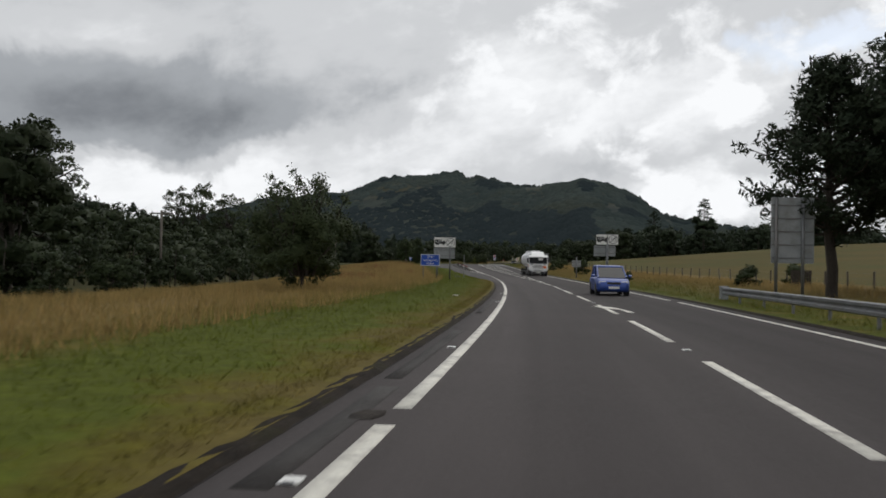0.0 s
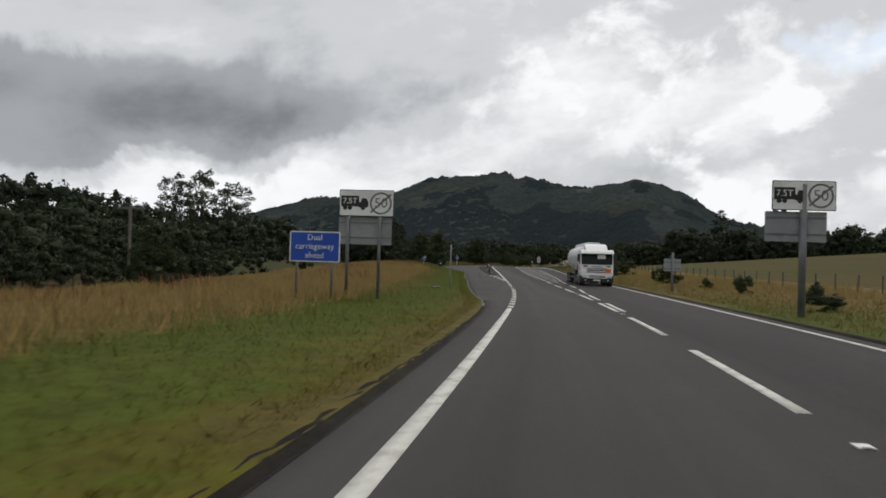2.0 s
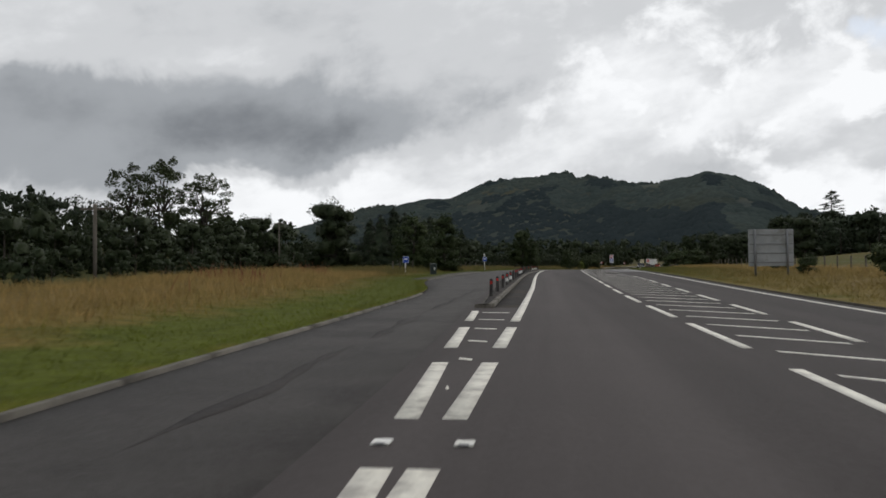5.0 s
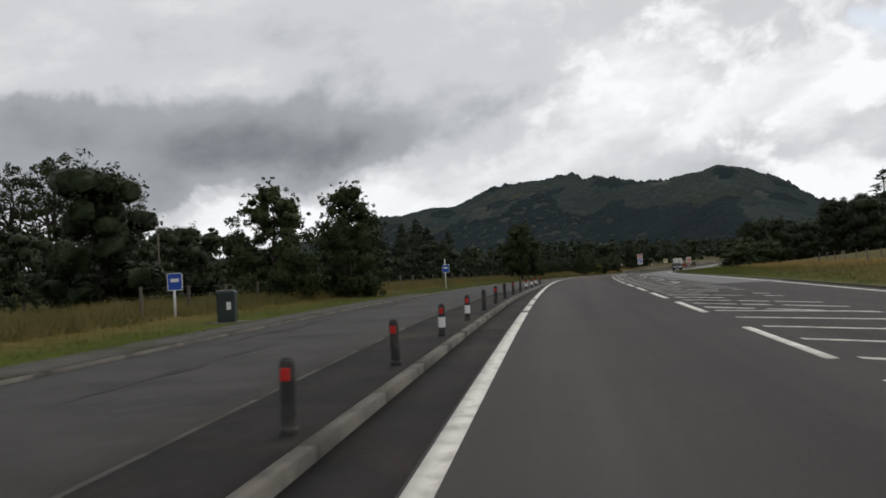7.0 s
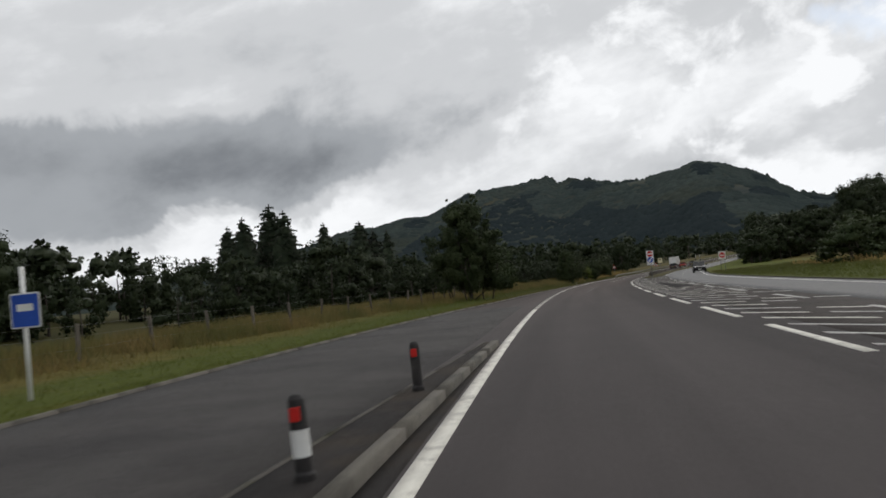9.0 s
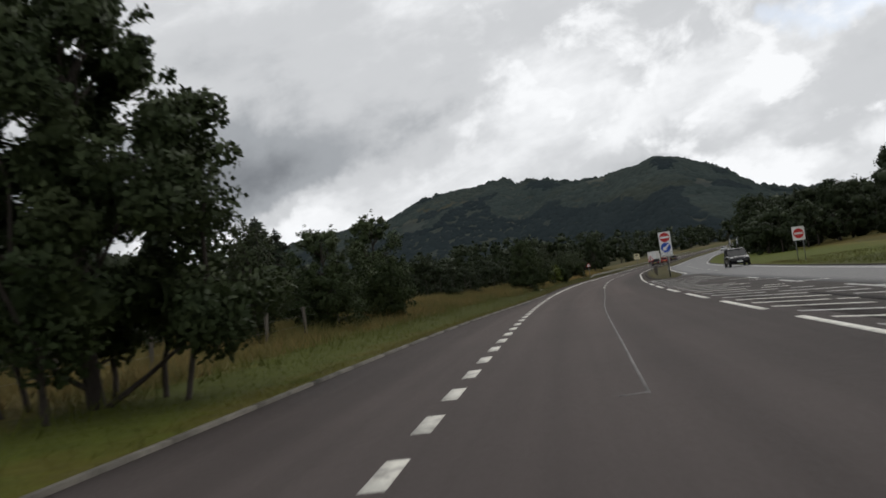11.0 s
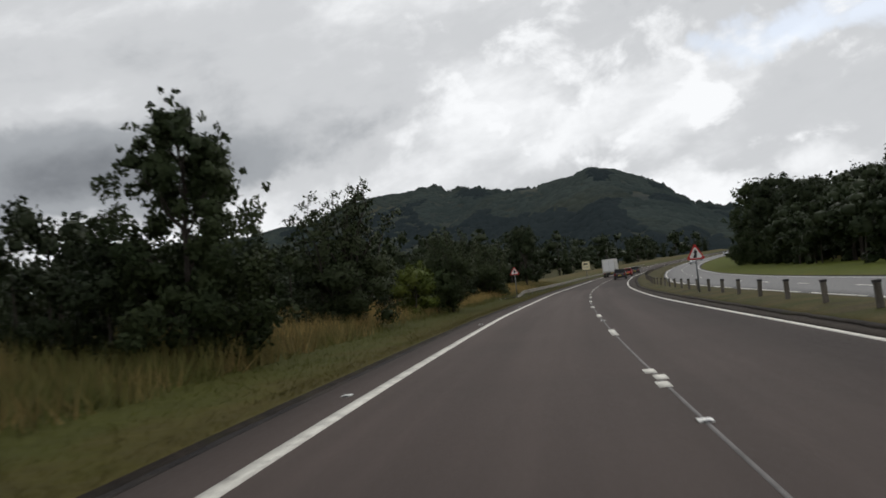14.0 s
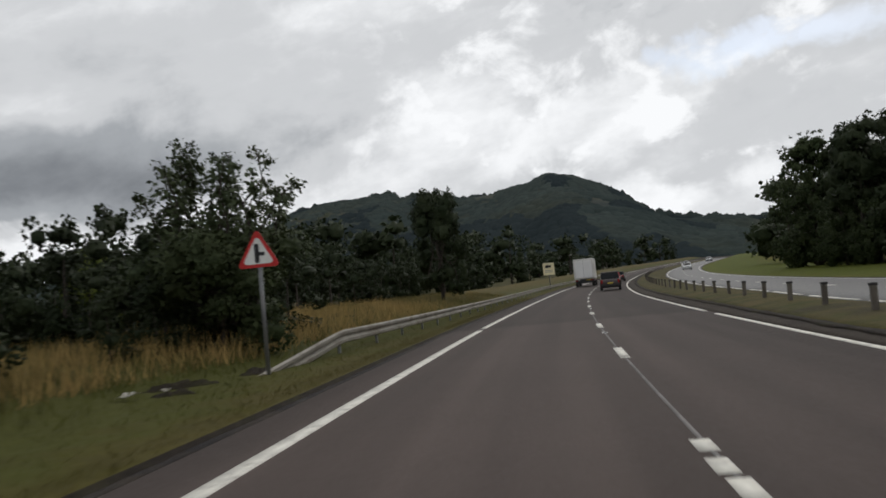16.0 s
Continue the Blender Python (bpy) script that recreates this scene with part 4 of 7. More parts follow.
def pine_shape(seed, h, w, count=15000, leaf=0.48, bare=0.28):
    """A Scots pine: bare stem below, rising limbs, tufts of needles, an uneven pointed crown."""
    rng = np.random.RandomState(seed)
    trunk = bend(rng, (0, 0, -0.4), (rng.normal() * 0.3, rng.normal() * 0.3, h * 0.97), 8, 0.01)
    lines, cs, rs = [(trunk, 0.024 * h, 0.005 * h)], [], []
    for i in range(84):
        t = bare + (0.97 - bare) * (i + rng.rand()) / 84
        a = i * 2.4 + rng.normal() * 0.4
        s_ = (t - bare) / (1 - bare)
        env = w / 2 * min(1.0, 0.5 + 1.9 * s_) * (1 - max(0, s_ - 0.18) / 0.86) ** 0.8 * rng.uniform(0.66, 1.0)
        p = np.array([np.interp(t, np.linspace(0, 1, 8), trunk[:, q]) for q in range(3)])
        tip = p + np.array([np.cos(a) * env, np.sin(a) * env, env * rng.uniform(0.05, 0.38)])
        lines.append((bend(rng, p - (0, 0, 0.2), tip, 4, 0.05), 0.007 * h, 0.0018 * h))
        for q in (0.4, 0.58, 0.76, 0.9, 1.0):
            c = p * (1 - q) + tip * q
            cs.append(c + rng.normal(size=3) * w * 0.022)
            rs.append(w * rng.uniform(0.05, 0.085))
        for q in range(2):          # upright candles
            cs.append(tip + np.array([rng.normal() * 0.3, rng.normal() * 0.3, rng.uniform(0.3, 0.8)]))
            rs.append(w * rng.uniform(0.018, 0.03))
    cs, rs = np.array(cs), np.array(rs)
    w_ = rs ** 1.6
    pick = rng.choice(len(cs), count, p=w_ / w_.sum())
    d = rng.normal(size=(count, 3))
    d /= np.linalg.norm(d, axis=1)[:, None]
    c = cs[pick] + d * (rng.rand(count) ** 0.5 * rs[pick])[:, None] * np.array([1, 1, 0.7])
    return tubes(lines), leaf_quads(rng, c, leaf, d, -0.3, 0.3, d + 0.8 * unit(c - np.array([0, 0, h * 0.45])))


def cedar_shape(seed, h, w, count=5200, full=0.6):
    """A very tall conifer: a dense dark skirt below, and an open top of flat boughs with tufts."""
    rng = np.random.RandomState(seed)
    trunk = bend(rng, (0, 0, -0.4), (0, 0, h), 7, 0.004)
    lines, cs, rs, tc, tr = [(trunk, 0.016 * h, 0.003 * h)], [], [], [], []
    for i in range(46):
        t = full * rng.rand() ** 0.9
        a, q = rng.uniform(0, 6.28), np.sqrt(rng.rand()) * (1 - 0.55 * (t / full) ** 2)
        cs.append((np.cos(a) * w / 2 * q, np.sin(a) * w / 2 * q, h * t + 0.03 * h))
        rs.append(w * rng.uniform(0.09, 0.15))
    for i in range(30):
        t = full + (0.985 - full) * (i + rng.rand() * 0.5) / 30
        a = i * 2.4 + rng.normal() * 0.3
        reach = w * (0.27 - 0.2 * (t - full) / (1 - full)) * rng.uniform(0.6, 1.15)
        p = np.array([0, 0, h * t])
        tip = p + np.array([np.cos(a) * reach, np.sin(a) * reach, reach * rng.uniform(-0.15, 0.25)])
        lines.append((np.array([p, (p + tip) / 2 - (0, 0, 0.06 * reach), tip]), 0.004 * h, 0.0012 * h))
        for q in (0.5, 0.75, 1.0):
            tc.append(p * (1 - q) + tip * q + rng.normal(size=3) * 0.012 * w)
            tr.append(w * rng.uniform(0.03, 0.055))
    cs, rs, tc, tr = (np.array(q) for q in (cs, rs, tc, tr))
    body = leaves(rng, cs, rs, int(count * 0.6), 0.02 * h, 0.7)
    top = leaves(rng, tc, tr, int(count * 0.4), 0.016 * h, 0.4, 0.1)
    return tubes(lines, 5), join(body, cores(cs, rs, 0.7), top)


def plant(name, shape, mat, label, category, m, group=""):
    ob = thing(name, label, category, m, group)
    mesh_part("trunk", shape[0], BARK, ob, "", True)
    mesh_part("crown", shape[1], mat, ob)
    return ob


def turn(m, deg, s=1.0, sz=None):
    return m @ pose(0, 0, 0, 0, 0, deg) @ Matrix.Diagonal((s, s, s if sz is None else sz, 1))


def at(y, u, sink=0.0):
    return spot(y, u, float(ground_z(y, u)) - sink)


ASH_A = rowan_shape(21, 7.0, 6.0, 20, 22000, 0.15, 0.52)
ASH_B = rowan_shape(22, 7.0, 5.0, 17, 19000, 0.15, 0.42)
MAPLE_A = maple_shape(26, 7.0, 5.2, 22000, 0.155)
MAPLE_B = maple_shape(27, 7.0, 5.0, 21000, 0.155, 0.04, 0.28)
MAPLE_D = maple_shape(29, 7.0, 5.9, 48000, 0.125, 0.15, 0.42, 2.4, 7)
MAPLE_C = maple_shape(28, 7.0, 6.0, 19000, 0.16, 0.02, 0.45, 3.6)
ELM = broad_shape(25, 12.0, 7.6, 0.34, 95, 7000, 0.22, 1.2, 0.0, 0.40)
OAK_A = broad_shape(23, 12.0, 11.0, 0.03, 44, 7000, 0.32, 1.1)
OAK_B = broad_shape(24, 12.0, 8.5, 0.03, 40, 6500, 0.31, 1.2)
FIR_A = fir_shape(31, 18.0, 11.0, 9500, needle=0.027)
FIR_B = fir_shape(32, 18.0, 13.0, 9500, needle=0.027)
PINE_A = pine_shape(41, 17.0, 12.5)
CEDAR = cedar_shape(33, 30.0, 17.0, 6500, 0.66)
BUSH = broad_shape(51, 2.4, 2.8, -0.06, 26, 3800, 0.12, 1.2, 0.58, 1.0)

SHAPES = {"elm": (ELM, 12.0, LEAF_ASH), "maple4": (MAPLE_D, 7.0, LEAF), "maple": (MAPLE_A, 7.0, LEAF), "maple2": (MAPLE_B, 7.0, LEAF), "maple3": (MAPLE_C, 7.0, LEAF), "ash": (ASH_A, 7.0, LEAF_ASH), "ash2": (ASH_B, 7.0, LEAF_ASH), "oak": (OAK_A, 12.0, LEAF_SHADED), "oak2": (OAK_B, 12.0, LEAF_SHADED), "fir": (FIR_A, 18.0, NEEDLE),
          "fir2": (FIR_B, 18.0, NEEDLE), "pine": (PINE_A, 17.0, NEEDLE), "cedar": (CEDAR, 30.0, NEEDLE), "bush": (BUSH, 2.4, LEAF), "light": (BUSH, 2.4, LEAF_LIGHT)}
LABELS = {"elm": ("tree", "tall open-crowned tree standing above the woods", "tree"), "maple4": ("tree", "large dense dark maple on several thin stems", "tree"), "maple": ("tree", "dense egg-shaped dark green maple in roadside grass", "tree"), "maple2": ("tree", "upright dark green maple with ragged shoots", "tree"),
          "maple3": ("tree", "low broad dark green tree leafy to the ground", "tree"), "ash": ("tree", "ragged young ash tree with feathery green crown", "tree"), "ash2": ("tree", "slim green roadside ash tree with open top", "tree"),
          "oak": ("tree", "broad dark green tree with rounded crown", "tree"), "oak2": ("tree", "tall dark green broadleaf tree", "tree"),
          "fir": ("fir_tree", "dark spruce with drooping boughs", "conifer"), "fir2": ("fir_tree", "wide dark spruce with drooping boughs", "conifer"),
          "pine": ("pine_tree", "tall dark pine with bare stem and tufted boughs", "pine tree"), "cedar": ("fir_tree", "very tall open-topped conifer behind the field", "conifer"),
          "bush": ("bush", "dark green bush in rough grass", "bush"), "light": ("bush", "bright yellow-green bush in rough grass", "bush")}
FIRST = {}
TREES = [
    # kind, y, u, height, turn, width factor
    ("ash", 35.8, -10.1, 6.0, 20, 0.95), ("oak2", 60, -38, 13, 80, 1.0), ("oak", 74, -47, 11, 10, 1.0), ("bush", 60, -30, 2.6, 0, 1.2), ("maple2", 80, -17.2, 3.1, 40, 1.1),
    ("pine", 38.5, 13.7, 11.2, 0, 1.02), ("pine", 37, 17.6, 13.0, 120, 1.05), ("pine", 45, 20.5, 14.5, 210, 1.0), ("pine", 33, 16.8, 10.5, 60, 1.0),
    ("elm", 139, -75, 24.6, 70, 1.25), ("elm", 290, -107, 23, 40, 1.0), ("elm", 292, -99, 25.5, 100, 1.05), ("elm", 297, -91, 23, 160, 1.15), ("oak", 300, -78, 13.5, 60, 0.9),
    ("oak", 199.0, -23.5, 7.6, 130, 1.0), ("maple", 200.7, -14.8, 6.3, 130, 1.06), ("maple2", 205.7, -12.1, 6.7, 75, 1.04),
    ("fir", 335.5, -55.5, 19.0, 0, 1.45), ("fir2", 331, -61, 15.5, 90, 1.1), ("fir", 331, -50.7, 17.0, 190, 1.3), ("fir2", 338, -47, 15.0, 30, 1.1), ("fir", 344, -38, 13.0, 60, 1.0), ("fir2", 329, -57, 16.5, 250, 1.2),
    ("fir2", 401, -67.7, 21.0, 10, 1.35), ("fir", 404, -65.5, 18.5, 100, 1.35), ("fir2", 398, -71, 15.5, 210, 1.2), ("fir", 398, -81, 10.0, 300, 1.1), ("fir", 394, -86, 9.5, 50, 1.1),
    ("maple4", 269.4, -7.9, 7.6, 200, 0.99), ("ash2", 283.9, -10.9, 4.8, 33, 0.8), ("maple3", 294.5, -9.2, 5.0, 20, 0.9), ("maple3", 289.6, -10.2, 4.3, 250, 1.1), ("oak", 296, -24, 5.6, 250, 1.0),
    ("maple4", 338.9, -6.7, 5.3, 60, 0.84), ("bush", 338.0, -6.3, 1.7, 60, 0.9), ("bush", 339.9, -7.5, 2.2, 160, 0.9), ("bush", 378.4, -7.2, 2.5, 260, 0.9), ("bush", 380.3, -7.4, 2.8, 20, 0.9), ("maple", 350.6, -7.9, 5.8, 140, 0.85), ("ash2", 364.6, -8.3, 6.0, 120, 1.05), ("light", 374.5, -7.7, 2.5, 10, 0.95),
    ("ash", 379.2, -6.6, 5.4, 40, 0.75), ("ash2", 410.2, -8.5, 6.05, 280, 1.1), ("maple3", 395, -10.5, 3.6, 70, 0.9), ("light", 415.7, -15.5, 2.9, 90, 0.8), ("oak2", 452, -9.8, 8.6, 130, 0.75),
    ("cedar", 430, 99, 31, 0, 1.15), ("cedar", 505, 74, 30.5, 70, 1.1), ("oak", 405, 60, 14.5, 140, 1.0),
    ("maple3", 455, 130, 19, 100, 1.1), ("maple3", 440, 150, 17, 200, 1.1), ("oak2", 437, 55, 17, 10, 1.0), ("pine", 432, 62, 18, 40, 1.0),
    ("oak", 437, 34, 10.5, 200, 0.95), ("oak2", 450, 29, 11.0, 90, 0.95), ("oak", 425, 42, 10.8, 0, 0.95), ("oak2", 414, 38, 10, 70, 1.0), ("pine", 444, 42, 13, 10, 1.0),
    ("oak2", 472, 28, 13.5, 10, 0.9), ("maple2", 487, 26.0, 15.0, 60, 0.95), ("maple3", 474, 25.6, 7.5, 160, 0.9), ("maple3", 468, 26.5, 6.0, 200, 0.95), ("oak", 464, 31, 11.5, 50, 1.0), ("oak2", 458, 37, 11.5, 150, 1.0), ("oak", 430, 36, 11, 220, 1.0), ("oak2", 485, 30, 13, 280, 1.0), ("oak", 402, 45, 10, 120, 1.0), ("bush", 276, 20.5, 3.2, 30, 1.5), ("bush", 280, 23.5, 3.6, 130, 1.5), ("oak2", 286, 24, 6.5, 60, 0.9), ("oak", 296, 28, 7, 10, 0.8),
    ("bush", 78, 11.5, 0.9, 0, 1.0), ("bush", 90, 12.0, 1.0, 90, 1.0), ("bush", 100, 12.5, 0.7, 200, 1.3), ("bush", 72, 9.8, 0.6, 300, 1.6), ("bush", 112, 12.6, 2.1, 20, 0.95), ("bush", 122, 13.4, 1.0, 80, 0.7),
    ("bush", 170, 17.5, 1.2, 60, 1.2), ("bush", 182, 19, 1.5, 160, 1.2), ("bush", 150, 15.5, 1.9, 100, 1.3), ("bush", 143, 13.0, 1.2, 10, 1.2), ("bush", 58, 16, 1.4, 30, 1.3), ("bush", 60, 20, 1.6, 200, 1.2),
]


def build_trees():
    for kind, y, u, h, deg, wide in TREES:
        shape, hh, mat = SHAPES[kind]
        name, label, cat = LABELS[kind]
        s = h / hh
        m = turn(at(y, u, 0.05), deg, s * wide, s)
        if kind not in FIRST:
            ob = plant(name, shape, mat, label, cat, m, "roadside trees")
            FIRST[kind] = ob
        else:
            ob = FIRST[kind]
            copy_thing(ob, m @ Matrix.Diagonal((*[1 / q for q in ob.scale], 1)))


build_trees()


def wood(name, label, spots, seed, mat, leaf=0.055, count=330, firs=0, blobs=12, core=0.6):
    """A far wood: many joined trees, told apart by no one."""
    rng = np.random.RandomState(seed)
    kinds = []
    for i in range(5):
        crown = broad_shape(seed + i, 1.0, 0.8 + 0.1 * i, 0.0, blobs, count, leaf, 1.3, core, 1.05, 0.8)[1]
        kinds.append((tubes([(np.array([(0, 0, -0.05), (0.01, 0, 0.3), (0, 0.02, 0.7)]), 0.022, 0.006)], 4), crown))
    for i in range(firs):
        crown = fir_shape(seed + 20 + i, 1.0, 0.44, 420, 0.0)[1]
        kinds.append((tubes([(np.array([(0, 0, -0.05), (0, 0, 0.4), (0, 0, 0.95)]), 0.02, 0.003)], 4), crown))
    V, F, N, o = [], [], [], 0
    TV, TF, to = [], [], 0
    for (y, u, h) in spots:
        (tv, tf), (lv, lf, ln) = kinds[rng.randint(len(kinds))]
        a = rng.uniform(0, 6.28)
        R = np.array([[np.cos(a), -np.sin(a), 0], [np.sin(a), np.cos(a), 0], [0, 0, 1]])
        w = h * rng.uniform(0.8, 1.2)
        p = P(y, u, float(ground_z(y, u)))
        V.append((lv * np.array([w, w, h])) @ R.T + p)
        N.append(ln @ R.T)
        F.append(lf + o)
        o += len(lv)
        TV.append((tv * np.array([w, w, h])) @ R.T + p)
        TF.append(tf + to)
        to += len(tv)
    ob = thing(name, label, "woodland", None, kind="stuff")
    mesh_part("crown", (np.concatenate(V), np.concatenate(F), np.concatenate(N)), mat, ob)
    mesh_part("trunk", (np.concatenate(TV), np.concatenate(TF)), BARK, ob)
    return ob


def strew(seed, y0, y1, u0, u1, n, h0, h1):
    rng = np.random.RandomState(seed)
    return [(rng.uniform(y0, y1), rng.uniform(u0, u1), rng.uniform(h0, h1)) for _ in range(n)]


wood("woodland", "dark belt of mixed trees beyond the rough grass", strew(61, 40, 300, -105, -62, 120, 7, 11) + strew(62, 50, 160, -60, -42, 34, 4.5, 7.5), 60, LEAF_SHADED, 0.07, 320, 1)
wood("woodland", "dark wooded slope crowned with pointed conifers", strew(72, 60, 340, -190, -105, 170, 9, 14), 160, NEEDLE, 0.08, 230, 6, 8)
wood("woodland", "low dark scrub behind the golden grass", strew(73, 24, 150, -46, -24, 80, 2.2, 4.6) + strew(74, 150, 262, -70, -42, 50, 2.0, 3.6), 60, LEAF_SHADED, 0.055, 620)
wood("woodland", "dark thicket of trees behind the roadside grass", strew(63, 300, 480, -40, -24, 120, 4.4, 6.0) + strew(64, 262, 330, -36, -22, 34, 4.2, 6.4), 70, LEAF_SHADED, 0.047, 950, core=0.54)
wood("woodland", "dense dark scrub close behind the tall grass", strew(66, 312, 470, -24, -12, 90, 2.8, 4.2) + strew(76, 322, 420, -12.2, -9.0, 46, 1.7, 2.7) + strew(77, 338, 376, -24, -14, 34, 2.4, 3.3), 75, LEAF_SHADED, 0.044, 1300, core=0.5)
wood("woodland", "distant wood at the foot of the hill", strew(65, 480, 900, -110, -20, 150, 9, 15) + strew(67, 300, 480, -130, -75, 70, 9, 14), 80, LEAF_SHADED, 0.08, 210, 2, 8)
wood("woodland", "dark wood along the top of the field", strew(68, 420, 520, 60, 235, 150, 11, 17), 90, NEEDLE, 0.075, 260, 2, 10)
wood("woodland", "dark wood beside the curving carriageway", strew(69, 470, 640, 60, 120, 50, 9, 14) + strew(71, 462, 720, 31, 60, 60, 9, 14) + strew(78, 400, 470, 25, 34, 34, 5, 8.5), 90, LEAF_SHADED, 0.06, 480)


def crown_lumps(name, label, mat, rng, p, h, w, shoulder, k=5):
    """Far crowns, too small to tell apart: one joined mesh of uneven domes or spires."""
    n = len(p)
    a = np.linspace(0, 2 * np.pi, k, endpoint=False)[None] + rng.uniform(0, 6, n)[:, None]
    j = rng.uniform(0.7, 1.3, (n, k))

    def ring(rad, up):
        x, y = p[:, None, 0] + np.cos(a) * w[:, None] * rad * j, p[:, None, 1] + np.sin(a) * w[:, None] * rad * j
        return np.stack([x, y, hill_z(x, y) + (h * up)[:, None]], -1)

    top = p[:, None] + np.stack([rng.normal(size=n) * 0.1 * w, 0 * h, h], -1)[:, None]
    V = np.concatenate([ring(1.15, -0.2), ring(0.95, 0.35), ring(shoulder, 0.75), top], 1)
    F = []
    for i in range(k):
        q = (i + 1) % k
        F += [(i, q, k + q), (i, k + q, k + i), (k + i, k + q, 2 * k + q), (k + i, 2 * k + q, 2 * k + i), (2 * k + i, 2 * k + q, 3 * k)]
    F = np.array(F)[None] + (np.arange(n) * (3 * k + 1))[:, None, None]
    me = mesh_np(name, V.reshape(-1, 3), F.reshape(-1, 3), True)
    own = unit((V - (p + np.stack([0 * h, 0 * h, 0.2 * h], -1))[:, None]).reshape(-1, 3))
    me.normals_split_custom_set_from_vertices(unit(np.array([0, -0.45, 0.9]) + 0.2 * own).astype(np.float32))
    me.materials.append(mat)
    tagged(new(name, me), label, "woodland", kind="stuff")


def hill_trees():
    """Broadleaf woods over the hill, a dark plantation on its lower slope, clumps along the ridge."""
    rng = np.random.RandomState(8)
    n = 17000
    az = rng.uniform(-34, 40, n)
    f = 0.45 + 0.54 * rng.rand(n) ** 0.8
    patch = wobble(az * 60, f * 1500, 9, 420)
    dark = (f < 0.74 + 0.10 * wobble(az * 60, f * 900, 21, 300) - 0.02 * np.maximum(az - 9, 0) - 0.012 * np.maximum(-6 - az, 0)) | (wobble(az * 60, f * 1500, 22, 330) > 0.32)
    open_ = (patch < -0.42) & ~dark
    az, f, dark = az[~open_], f[~open_], dark[~open_]
    p = hill_point(az, f)
    m = len(az)
    h = np.where(dark, rng.uniform(3.5, 6, m), rng.uniform(2.2, 4.2, m))
    w = np.where(dark, h * rng.uniform(1.1, 1.6, m), h * rng.uniform(1.5, 2.4, m))
    keep = f < 0.965
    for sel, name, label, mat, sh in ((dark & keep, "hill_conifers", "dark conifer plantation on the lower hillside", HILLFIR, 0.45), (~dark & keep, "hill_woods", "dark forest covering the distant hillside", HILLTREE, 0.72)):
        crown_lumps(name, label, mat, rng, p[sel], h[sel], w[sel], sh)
    n = 5200
    az = rng.uniform(-34, 40, n)
    az = az[rng.rand(n) < np.interp(az, WOODED_AZ, WOODED)]
    m = len(az)
    p = hill_point(az, rng.uniform(0.975, 1.004, m))
    h = (3.5 + 8.0 * np.interp(az, WOODED_AZ, WOODED) * rng.rand(m) ** 1.6) * (1 + 0.45 * wobble(az * 60, 0 * az, 12, 45))
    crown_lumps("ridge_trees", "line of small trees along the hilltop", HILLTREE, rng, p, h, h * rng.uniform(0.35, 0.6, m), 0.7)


# crown colours pulled towards blue-grey, distance haze painted in
HILLFIR = surface("hazy_conifer_crowns", (0.0180, 0.0258, 0.0288), (0.0250, 0.0340, 0.0360), 0.008, 0.95, 0.12, 0.12, 0.0, island=0.05, spec=0.03)
HILLTREE = surface("hazy_tree_crowns", (0.0300, 0.0415, 0.0400), (0.0430, 0.0550, 0.0500), 0.006, 0.95, 0.12, 0.12, 0.0, c=(0.040, 0.046, 0.035), c_scale=0.004, island=0.12, spec=0.04)
hill_trees()


